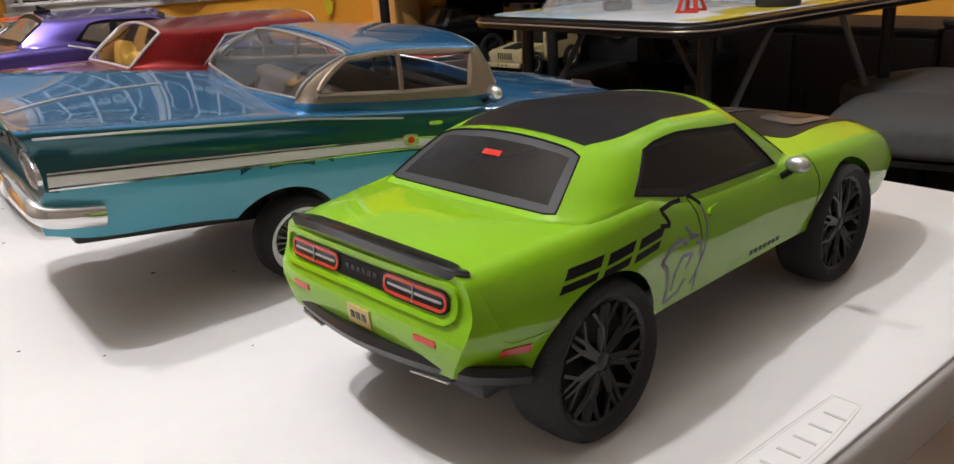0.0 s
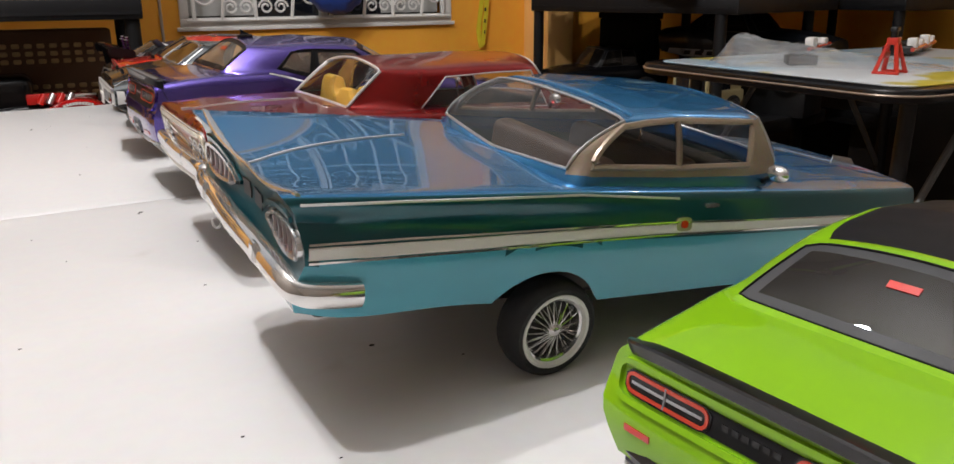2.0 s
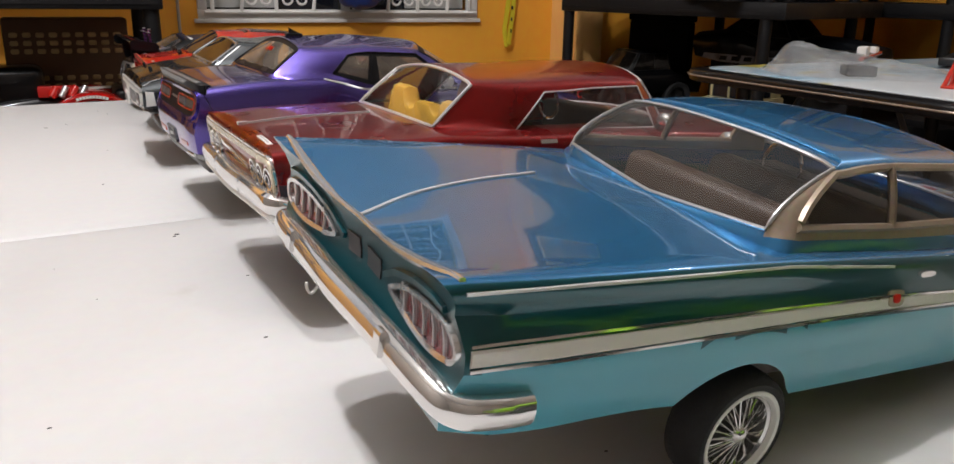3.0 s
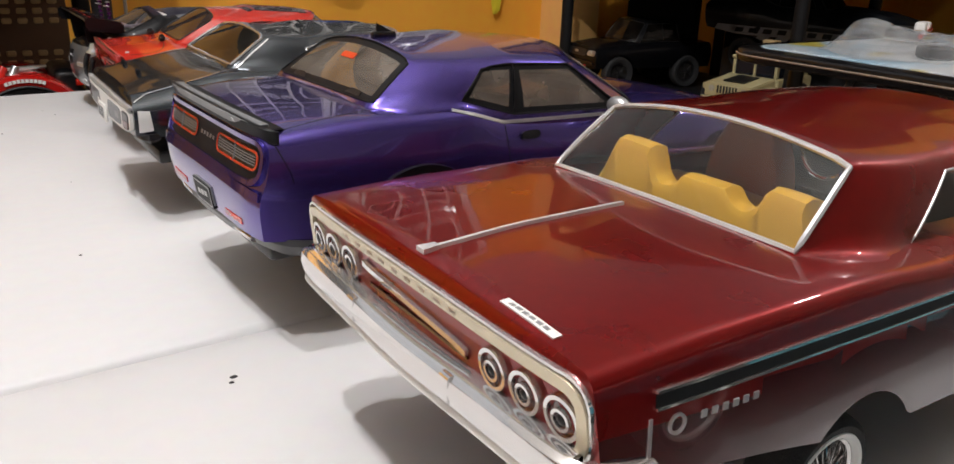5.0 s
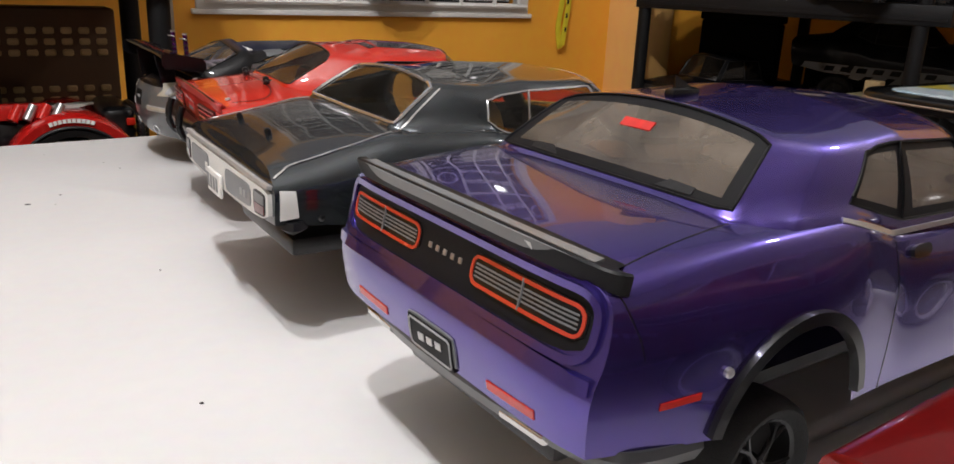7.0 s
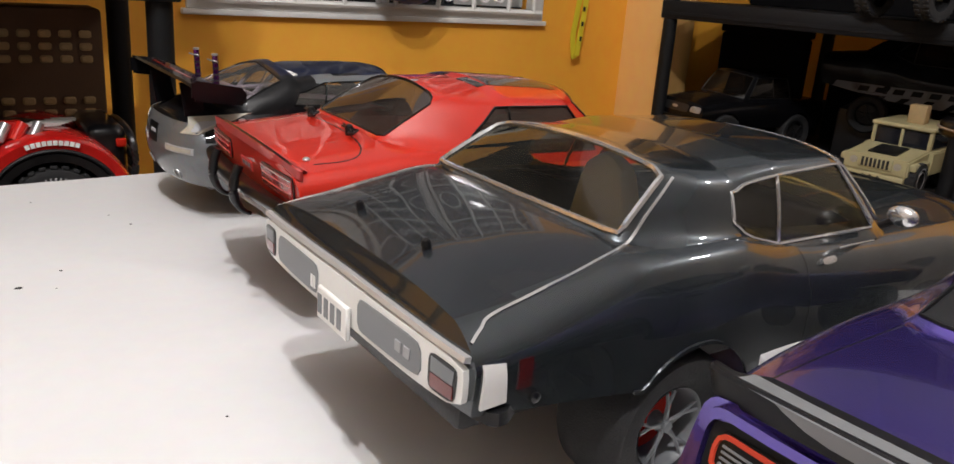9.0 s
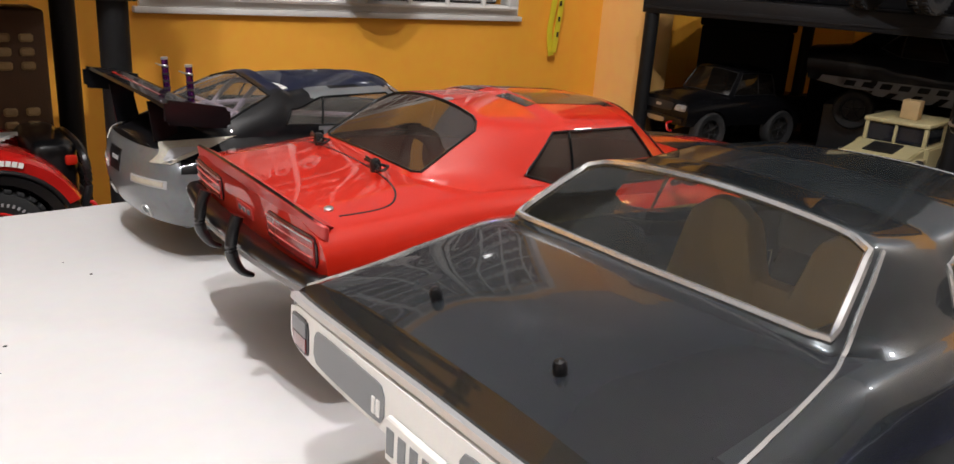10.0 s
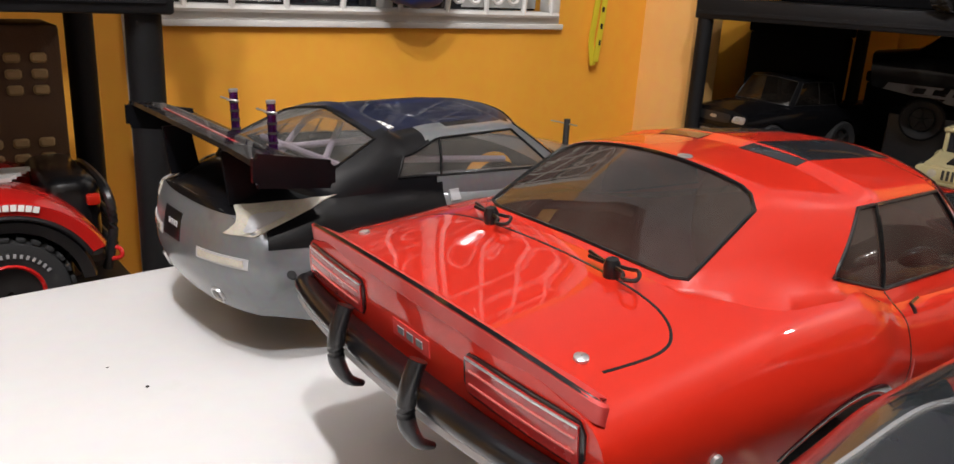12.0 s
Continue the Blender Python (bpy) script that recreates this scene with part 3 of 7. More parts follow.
# ---- white folding tables ----
def slab(outline, z0, z1, edge=0.006):
    """A plate with a rounded rim over an outline."""
    bm = bmesh.new()
    cx = sum(p[0] for p in outline) / len(outline)
    cy = sum(p[1] for p in outline) / len(outline)
    layers = ((z0, edge), (z0 + edge * 0.4, edge * 0.25), (z0 + edge, 0), (z1 - edge, 0), (z1 - edge * 0.35, edge * 0.3), (z1, edge))
    rings = []
    for z, ins in layers:
        ring = []
        for x, y in outline:
            d = math.hypot(cx - x, cy - y)
            ring.append(bm.verts.new((x + (cx - x) / d * ins, y + (cy - y) / d * ins, z)))
        rings.append(ring)
    for a, b in zip(rings, rings[1:]):
        for k in range(len(a)):
            bm.faces.new((a[k], a[(k + 1) % len(a)], b[(k + 1) % len(a)], b[k]))
    bm.faces.new(rings[0][::-1])
    bm.faces.new(rings[-1])
    return bm


def white_table(y0, y1, label):
    t = holder("folding_table", pose(0.1, 0, 0, 0, 0, 3.2), label, "table", "white tables pushed together")
    part("tabletop", slab(rounded(-0.215, y0, 0.715, y1, 0.05), TABLE_Z - 0.045, TABLE_Z, 0.008), WHITE_PLASTIC, t)
    for x in (-0.12, 0.62):
        for y in (y0 + 0.12, y1 - 0.12):
            leg = part("leg", tube([(x, y, 0.0), (x, y, TABLE_Z - 0.045)], 0.013, 10), SILVER, t)
            part("rubber_foot", tube([(x, y, 0.0), (x, y, 0.03)], 0.016, 10), BLACK_PLASTIC, leg)
    return t


near_table = white_table(0.067, 1.0895, "white moulded plastic folding table with a raised maker's mark")
white_table(1.0915, 2.079, "white moulded plastic folding table butted against another")
# the maker's mark and the groove along the rim
MARK = material("pencil_grey_mark", (0.50, 0.49, 0.49), 0.6, spread=0.3, scale=200)
bm = bmesh.new()
c0, c1 = (0.186, 0.09), (0.316, 0.09)
n = 14
up = [(c0[0] + (c1[0] - c0[0]) * k / n, 0.0965 + 0.0015 * math.sin(math.pi * k / n)) for k in range(n + 1)]
dn = [(c0[0] + (c1[0] - c0[0]) * k / n, 0.0812 - 0.0062 * math.sin(math.pi * k / n)) for k in range(n, -1, -1)]
add_tube(bm, [(x, y, TABLE_Z - 0.0001) for x, y in up + dn], 0.00035, 6, True)
add_tube(bm, [(0.002 + x * 0.992, 0.0885 + (y - 0.0885) * 0.84, TABLE_Z - 0.0002) for x, y in up + dn], 0.0003, 6, True)
part("maker_mark_frame", bm, MARK, near_table, "raised frame of the maker's mark")
for k in range(8):
    x = 0.197 + k * 0.0143
    part("mark_bar", box(x, 0.0800, TABLE_Z - 0.001, x + 0.0016, 0.0915, TABLE_Z + 0.0004), MARK, near_table)
part("rim_groove", tube([(-0.19, 0.0708, TABLE_Z - 0.0005), (0.69, 0.0708, TABLE_Z - 0.0005)], 0.0007, 6), MARK, near_table)
rnd = random.Random(4)
for k in range(34):
    x, y = rnd.uniform(-0.1, 0.35), rnd.uniform(0.1, 2.0)
    bm = bmesh.new()
    r = rnd.uniform(0.0006, 0.0017)
    add_lathe(bm, [(r, 0), (r * 0.8, 0.0003), (r * 0.05, 0.0004)], 7, pose(x, y, TABLE_Z, 90, 0, 0) @ Matrix.Diagonal((1, 1, -rnd.uniform(0.4, 1.3), 1)))
    thing("dirt_speck", bm, DARK_IN, "dark speck of dirt on the white tabletop", "dirt speck", "specks on the tables")
for x, y, r in ((0.194, 0.566, 0.0022), (0.091, 1.036, 0.0026), (0.088, 1.030, 0.0018), (-0.02, 1.763, 0.003)):
    bm = bmesh.new()
    add_lathe(bm, [(r, 0), (r * 0.8, 0.0005), (r * 0.05, 0.0007)], 9, pose(x, y, TABLE_Z, 90, 0, 0) @ Matrix.Diagonal((1, 1, -0.7, 1)))
    thing("dirt_speck", bm, DARK_IN, "dark speck of dirt on the white tabletop", "dirt speck", "specks on the tables")


# ---- the model cars: shared assembly ----
def build_car(name, m, S, label, paint, glazing, trim=None, roof_mat=None, trim_r=1.2, second=None, second_at=None):
    car = holder(name, m, label, "model car", "model cars in a row")
    bm = car_body(S)
    if second_at:
        bm.normal_update()
        for f in bm.faces:
            c = f.calc_center_median() * 1000
            f.material_index = int(second_at(c.x, c.y, c.z, f.normal))
    # open the deck under the cabin
    if S.get("open"):
        x0, x1, w = S["open"]
        gone = [f for f in bm.faces if f.normal.z > 0.5 and x0 < f.calc_center_median().x * 1000 < x1 and abs(f.calc_center_median().y) * 1000 < w]
        bmesh.ops.delete(bm, geom=gone, context="FACES")
    part("body", bm, [paint, *(second or ())], car, merge=0.0001, smooth=S.get("smooth", 50))
    cabin(S, car, paint, glazing, trim, roof_mat, trim_r)
    a0, a1 = S["arches"][0], S["arches"][1]
    zc = S.get("floor_z", min(z for _, z in S["zb"]) - 8)
    part("chassis", box(0.03, -0.06, zc * 0.001, (S["L"] - 25) * 0.001, 0.06, (zc + 14) * 0.001, 0.004), BLACK_PLASTIC, car, "black plastic chassis plate")
    if S.get("open"):
        x0, x1, w = S["open"]
        part("interior", box((x0 - 4) * 0.001, (-w - 6) * 0.001, (zc + 14) * 0.001, (x1 + 4) * 0.001, (w + 6) * 0.001, (S.get("tub_z", zc + 20)) * 0.001), S.get("tub_mat") or DARK_IN, car, "plain interior tub")
    return car


GREEN_PAINT = material("lime_green_gloss_paint", (0.220, 0.470, 0.0050), 0.5, coat=1.0, spread=0.06, scale=30, spec=0.1)
BLACK_SATIN = material("satin_black_wrap", (0.012, 0.012, 0.013), 0.42, grain=0.2, scale=50, spread=0.25, spec=0.13)
BLUE_TOP = material("metallic_blue_paint", (0.028, 0.17, 0.36), 0.25, metal=0.5, coat=0.8, spread=0.14, scale=20, grain=0.12, spec=0.2)
BLUE_LOW = material("light_turquoise_paint", (0.075, 0.38, 0.50), 0.45, metal=0.1, coat=0.9, spread=0.06, scale=20, spec=0.2)
TEAL = material("deep_teal_metallic_paint", (0.006, 0.085, 0.105), 0.3, metal=0.5, coat=0.8, spread=0.15, scale=20, spec=0.2)
RED_PAINT = material("candy_red_paint", (0.24, 0.005, 0.005), 0.28, metal=0.65, coat=0.75, spread=0.15, scale=20, grain=0.12, spec=0.2)
PURPLE_PAINT = material("metallic_purple_paint", (0.095, 0.062, 0.34), 0.24, metal=0.87, coat=1.0, spread=0.12, scale=20, grain=0.12, spec=0.2)
GREY_PAINT = material("dark_grey_metallic_paint", (0.040, 0.048, 0.054), 0.22, metal=0.6, coat=0.9, spread=0.25, scale=25, grain=0.2, spec=0.35, stain=(0.085, 0.094, 0.098), stain_scale=22, stain_at=0.62)
ORANGE_RED = material("bright_red_orange_paint", (0.45, 0.016, 0.006), 0.45, coat=1.0, spread=0.05, scale=20, spec=0.1)
DARK_GREY_FILM = material("dark_grey_film", (0.055, 0.056, 0.06), 0.4, coat=0.3, spread=0.2)
SILVER_PAINT = material("silver_grey_car_paint", (0.155, 0.165, 0.172), 0.34, metal=0.4, coat=0.8, spread=0.22, scale=25, grain=0.15, spec=0.2, stain=(0.10, 0.10, 0.10), stain_scale=35, stain_at=0.60)

GREEN = dict(L=470, zb=[(0, 57), (30, 54), (50, 50), (160, 48), (300, 48), (430, 44), (470, 48)], zs=[(0, 103.5), (40, 106), (85, 108.5), (122, 110), (165, 103), (280, 98), (400, 92), (470, 80)],
             zd=[(0, 106), (60, 110), (100, 110), (280, 103), (330, 104), (420, 95), (470, 84)], wm=[(0, 73), (40, 80), (90, 85), (160, 81), (260, 80), (340, 85), (430, 80), (470, 66)],
             ws=[(0, 68), (60, 74), (100, 79), (125, 79), (165, 75), (260, 73), (340, 76), (430, 72), (470, 58)], wb=[(0, 62), (90, 80), (160, 78), (260, 78), (340, 80), (430, 74), (470, 60)],
             arches=[(88, 41, 45), (341, 41, 45)], rear=[(45, 16), (60, 10), (74, 8), (88, 13), (106, 15)], front=[(45, 4), (60, 0), (90, 8)], rear_k=9, rear_n=7, front_k=26, round=7,
             cab=[(78, 0, 111, 114, 0, 131), (79, 61, 111, 114, 49, 131), (121, 74, 112, 148, 60, 135), (163, 74, 102, 174, 60, 137), (264, 72, 97, 224, 59, 133), (286, 66, 98, 234, 52, 132), (312, 0, 104, 250, 0, 131)],
             lo=[(0, .02), (.9, .02), (1, .05), (2, .04), (3, .02), (6, .05)], hi=[(0, .97), (.8, .97), (.9, .96), (1, .91), (2, .78), (2.3, .86), (3, .88), (4, .82), (5, .94), (6, .94)], wins=((0, 1), (2, 4), (5, 6)), roof_crown=7, side_trim=0.5, crown=4)
PURPLE = dict(L=530, zb=[(0, 76), (60, 70), (200, 60), (330, 56), (530, 58)], zs=[(0, 139.5), (60, 145), (100, 147), (160, 147), (205, 136), (320, 130), (420, 125), (530, 108)],
              zd=[(0, 144), (60, 149), (98, 150), (130, 151), (330, 137), (420, 132), (530, 112)], wm=[(0, 99), (50, 104), (130, 107), (210, 101), (320, 99), (420, 105), (490, 98), (530, 80)],
              ws=[(0, 96), (60, 98), (150, 99), (210, 93), (320, 90), (420, 92), (530, 70)], wb=[(0, 96), (60, 102), (130, 108), (210, 103), (320, 101), (420, 106), (530, 74)],
              arches=[(120, 64, 45), (432, 62, 43)], rear=[(56, 18), (76, 9), (100, 6), (118, 12), (135, 15), (148, 13)], front=[(56, 4), (80, 0), (112, 8)], rear_k=8, rear_n=7, front_k=30, round=9,
              cab=[(98, 0, 151, 135, 0, 174), (98, 78, 151, 135, 67, 174), (160, 91, 150, 190, 77, 175), (206, 92, 137, 213, 78, 176), (320, 89, 132, 262, 75, 172), (338, 80, 134, 272, 68, 171), (366, 0, 138, 288, 0, 170)],
              lo=[(0, .02), (.9, .02), (1, .05), (2, .04), (3, .02), (6, .05)], hi=[(0, .97), (.8, .97), (.9, .96), (1, .91), (2, .78), (2.3, .86), (3, .9), (4, .9), (5, .94), (6, .94)], roof_crown=11, floor_z=46, open=(104, 320, 66), crown=4)
GREY = dict(L=510, zb=[(0, 84), (80, 76), (190, 60), (330, 56), (510, 60)], zs=[(0, 118), (30, 122), (60, 127), (100, 133), (165, 132), (220, 122), (310, 115), (420, 112), (510, 100)],
            zd=[(0, 122), (40, 131), (95, 136), (310, 125), (420, 122), (510, 105)], wm=[(0, 107), (60, 107), (140, 108), (220, 103), (350, 103), (420, 105), (510, 92)],
            ws=[(0, 94), (60, 96), (100, 98), (150, 98), (220, 93), (350, 92), (510, 82)], wb=[(0, 105), (60, 107), (140, 110), (220, 105), (350, 105), (510, 92)],
            arches=[(131, 45, 44), (415, 45, 44)], rear=[(60, 8), (90, 0), (105, 0), (122, 6)], front=[(60, 5), (80, 0), (105, 6)], rear_k=4, front_k=20, round=11,
            cab=[(100, 0, 136, 138, 0, 161.5), (99, 77, 137, 138, 66, 161), (171, 87, 130, 177, 72, 159), (208, 88, 121, 214, 73, 162), (304, 85, 118, 272, 70, 160), (322, 77, 119, 282, 64, 158), (346, 0, 123, 294, 0, 157)],
            lo=[(0, .02), (.9, .02), (1, .04), (2, .22), (2.2, .10), (2.5, .04), (3, .03), (6, .05)], hi=[(0, .97), (.8, .97), (.9, .96), (1, .9), (2, .70), (2.3, .8), (3, .86), (4, .92), (5, .94), (6, .94)], roof_crown=6, floor_z=44, open=(104, 305, 68), crown=3.4, puff=3, side_trim=1.1)
ORANGE = dict(L=480, zb=[(0, 74), (60, 68), (170, 56), (300, 52), (480, 56)], zs=[(0, 115), (50, 120), (100, 124.5), (145, 125), (180, 116), (250, 112), (350, 108), (480, 98)],
              zd=[(0, 122), (50, 127), (80, 130), (300, 124), (400, 118), (480, 105)], wm=[(0, 100), (60, 103), (135, 106), (200, 100), (300, 100), (380, 104), (480, 90)],
              ws=[(0, 97), (60, 96), (140, 96), (200, 91), (300, 90), (480, 80)], wb=[(0, 93), (135, 97), (200, 93), (300, 93), (480, 82)],
              arches=[(137, 45, 44), (385, 45, 44)], rear=[(60, 14), (85, 5), (100, 2), (116, 1), (124, 1)], front=[(56, 5), (80, 0), (105, 6)], rear_k=5, front_k=20, round=11,
              cab=[(79, 0, 131, 129, 0, 153.5), (80, 60, 130, 129, 57, 153.5), (138, 84, 129, 171, 71, 154), (178, 85, 118, 180, 72, 156), (264, 83, 116, 236, 69, 153), (284, 76, 117, 246, 63, 152), (312, 0, 121, 262, 0, 150)],
              lo=[(0, .02), (.9, .02), (1, .06), (2, .04), (3, .02), (6, .05)], hi=[(0, .97), (.8, .96), (.9, .93), (1, .83), (2, .9), (3, .9), (4, .92), (5, .94), (6, .94)], roof_crown=11, floor_z=44, crown=3.6, puff=2)
RED = dict(L=560, zb=[(0, 92), (80, 80), (170, 64), (360, 58), (560, 60)], zs=[(0, 132.5), (60, 135), (130, 135), (205, 130.5), (350, 124), (500, 110), (560, 102)],
           zd=[(0, 136), (60, 139), (110, 139), (135, 138), (360, 130), (500, 115), (560, 105)], wm=[(0, 109), (60, 111), (150, 112), (350, 110), (480, 110), (560, 100)],
           ws=[(0, 107), (150, 109), (350, 107), (560, 97)], wb=[(0, 111), (150, 114), (350, 112), (560, 100)],
           arches=[(150, 42, 42), (462, 42, 42)], rear=[(60, 8), (90, 2), (110, 0), (130, -2), (138, 3)], front=[(60, 5), (80, 0), (105, 4)], rear_k=3, rear_n=6, front_k=10, round=6,
           cab=[(135, 0, 137.5, 174, 0, 168), (135, 78, 137, 174, 73, 168), (204, 89, 130, 245, 79, 167), (280, 92, 127, 290, 81, 168), (352, 92, 124, 334, 80, 167), (368, 86, 124, 344, 74, 166), (394, 0, 127, 356, 0, 166)],
           lo=[(0, .02), (1, .02), (2, .03), (6, .05)], hi=[(0, .97), (.9, .97), (1, .95), (2, .82), (3, .86), (4, .88), (5, .94), (6, .94)], roof_crown=10, floor_z=44, open=(140, 355, 74), crown=3.4, wins=((0, 1), (2, 4), (5, 6)), side_trim=0.8)
BLUE = dict(L=572, zb=[(0, 88), (30, 84), (100, 86), (200, 80), (420, 80), (572, 84)], zs=[(0, 156), (120, 156), (261, 154), (400, 152), (572, 148)],
            zd=[(0, 144), (60, 150), (140, 156), (180, 157), (400, 162), (480, 158), (572, 150)], wm=[(0, 104), (60, 106), (200, 106), (400, 105), (500, 103), (572, 92)],
            ws=[(0, 103), (60, 104), (200, 102), (400, 99), (572, 86)], wb=[(0, 92), (60, 98), (200, 100), (400, 99), (572, 86)],
            arches=[(166, 58, 47), (466, 58, 46)], rear=[(80, 12), (104, 6), (120, 10), (145, 4), (158, -6)], front=[(84, 4), (110, 0), (150, 4)], rear_k=-4, rear_n=2, front_k=14, round=5,
            cab=[(176, 0, 157, 226, 0, 195), (181, 80, 163, 227, 77, 196), (194, 88, 165, 236, 76, 198), (268, 90, 165, 268, 77, 201), (336, 90, 167, 342, 77, 202), (370, 85, 169, 352, 73, 201), (396, 0, 167, 364, 0, 202)],
            lo=[(0, .02), (1, .02), (2, .04), (6, .05)], hi=[(0, .97), (.9, .97), (1, .95), (2, .8), (2.4, .86), (3, .88), (4, .88), (5, .94), (6, .94)], roof_crown=5, mid=0.5, dent=lambda x, f: -7 * math.exp(-((f - 0.76) / 0.11) ** 2) * max(0, 1 - x / 330), floor_z=66, open=(178, 380, 74), side_trim=2.3, arc=[(0, 0), (.6, 0), (1, 8), (2, 8), (2.4, 2), (3, 0), (6, 0)], puff=1, fillet=0.6)
ZED = dict(L=440, zb=[(0, 34), (60, 26), (200, 22), (440, 24)], zs=[(0, 92), (60, 105), (120, 108), (200, 104), (320, 96), (440, 72)],
           zd=[(0, 98), (40, 111), (120, 114), (300, 104), (440, 78)], wm=[(0, 82), (50, 92), (110, 97), (200, 92), (330, 95), (440, 74)],
           ws=[(0, 70), (110, 82), (200, 80), (330, 82), (440, 60)], wb=[(0, 66), (110, 88), (200, 86), (330, 88), (440, 64)],
           arches=[(100, 34, 38), (350, 34, 38)], rear=[(22, 22), (40, 6), (60, 0), (80, 2), (98, 10)], front=[(24, 4), (50, 0), (76, 14)], rear_k=34, rear_n=2.6, front_k=40, round=16, mid=0.45,
           cab=[(45, 0, 114, 112, 0, 138), (60, 66, 111, 115, 58, 134), (110, 80, 108, 126, 66, 131), (144, 82, 106, 153, 66, 134), (255, 80, 100, 215, 64, 134), (272, 74, 100, 225, 58, 133), (302, 0, 102, 240, 0, 133)],
           lo=[(0, .1), (1, .1), (2, .12), (6, .05)], hi=[(0, .92), (1, .86), (2, .62), (3, .88), (4, .9), (5, .94), (6, .94)], roof_crown=8, floor_z=27, open=(75, 255, 62))

# ---- details shared by the cars ----
CREAM = material("cream_chrome_film", (0.70, 0.62, 0.46), 0.22, metal=0.6, spread=0.15, scale=60, grain=0.1)
BEIGE = material("faded_beige_trim", (0.36, 0.28, 0.21), 0.3, metal=0.3, spread=0.2, scale=40, grain=0.2)
LAMP_RED = material("orange_red_lamp_outline", (0.50, 0.05, 0.025), 0.25, coat=0.5, spread=0.15)
DARK_RED = material("deep_red_lens", (0.15, 0.005, 0.006), 0.12, coat=1.0, spread=0.2, scale=150)
PALE_LENS = material("pale_lens_film", (0.44, 0.41, 0.34), 0.2, coat=0.8, spread=0.3, scale=120, grain=0.3)
PLATE_TAN = material("tan_plate", (0.55, 0.42, 0.15), 0.45, spread=0.15)
GREY_FILM = material("grey_film", (0.16, 0.17, 0.18), 0.35, coat=0.3, spread=0.15)
LIGHT_GREY = material("light_grey_film", (0.34, 0.34, 0.35), 0.4, coat=0.3, spread=0.1)
MAROON = material("dark_maroon_gloss", (0.06, 0.006, 0.008), 0.2, coat=1.0, spread=0.2)
YELLOW_SEAT = material("yellow_seat_vinyl", (0.72, 0.42, 0.05), 0.4, spread=0.08, bump=0.05)
RUST_SEAT = material("rust_orange_seat_vinyl", (0.34, 0.10, 0.025), 0.45, spread=0.1, bump=0.05)
TAN_SEAT = material("tan_seat_vinyl", (0.45, 0.36, 0.18), 0.5, spread=0.15)
VIOLET = material("anodised_violet_metal", (0.16, 0.03, 0.22), 0.25, metal=0.9, spread=0.15)
PINK_FILM = material("faded_pink_red_film", (0.62, 0.13, 0.12), 0.3, coat=0.6, spread=0.15, scale=60)
FADED_LENS = material("faded_red_lens", (0.36, 0.02, 0.018), 0.25, coat=0.8, spread=0.25, scale=120)
LIP_RED = material("light_red_lip_film", (0.50, 0.035, 0.03), 0.5, coat=0.35, spread=0.12, scale=60)
LILAC = material("lilac_cage_plastic", (0.50, 0.42, 0.48), 0.5, spread=0.1)


def bar_rows(skin, plane, a0, b0, a1, b1, n, w, h=0.35, gap=0.35):
    """Unreadable lettering: a row of small plain bars along a line."""
    bm = bmesh.new()
    for k in range(n):
        s0, s1 = (k + gap / 2) / n, (k + 1 - gap / 2) / n
        skin.stroke(plane, [(a0 + (a1 - a0) * s0, b0 + (b1 - b0) * s0), (a0 + (a1 - a0) * s1, b0 + (b1 - b0) * s1)], w, h, 2, bm)
    return bm


def bar_parts(name, mat, parent, skin, plane, a0, b0, a1, b1, n, w, h=0.35, gap=0.35):
    """The same row with each bar a part of its own."""
    for k in range(n):
        s0, s1 = k / n, (k + 1) / n
        part(name, bar_rows(skin, plane, a0 + (a1 - a0) * s0, b0 + (b1 - b0) * s0, a0 + (a1 - a0) * s1, b0 + (b1 - b0) * s1, 1, w, h, gap), mat, parent)


def sweep(path, prof):
    """A closed profile (across, up in mm) carried along a plan line of (x, y, z) points, square to it."""
    bm, rings = bmesh.new(), []
    for i, p in enumerate(path):
        a, b = path[max(0, i - 1)], path[min(len(path) - 1, i + 1)]
        t = Vector((b[0] - a[0], b[1] - a[1], 0)).normalized()
        n = Vector((-t.y, t.x, 0))
        rings.append([bm.verts.new((Vector(p) + n * u + Vector((0, 0, v))) * 0.001) for u, v in prof])
    for r0, r1 in zip(rings, rings[1:]):
        for k in range(len(prof)):
            bm.faces.new((r0[k], r0[(k + 1) % len(prof)], r1[(k + 1) % len(prof)], r1[k]))
    bm.faces.new(rings[0])
    bm.faces.new(rings[-1][::-1])
    return bm


def smooth_line(pts, n=6):
    out = []
    for i in range(len(pts) - 1):
        p0, p1, p2, p3 = (Vector(pts[max(0, min(len(pts) - 1, j))]) for j in (i - 1, i, i + 1, i + 2))
        for k in range(n):
            t = k / n
            out.append(tuple(0.5 * ((2 * p1) + (p2 - p0) * t + (2 * p0 - 5 * p1 + 4 * p2 - p3) * t * t + (3 * p1 - p0 - 3 * p2 + p3) * t ** 3)))
    return out + [tuple(pts[-1])]


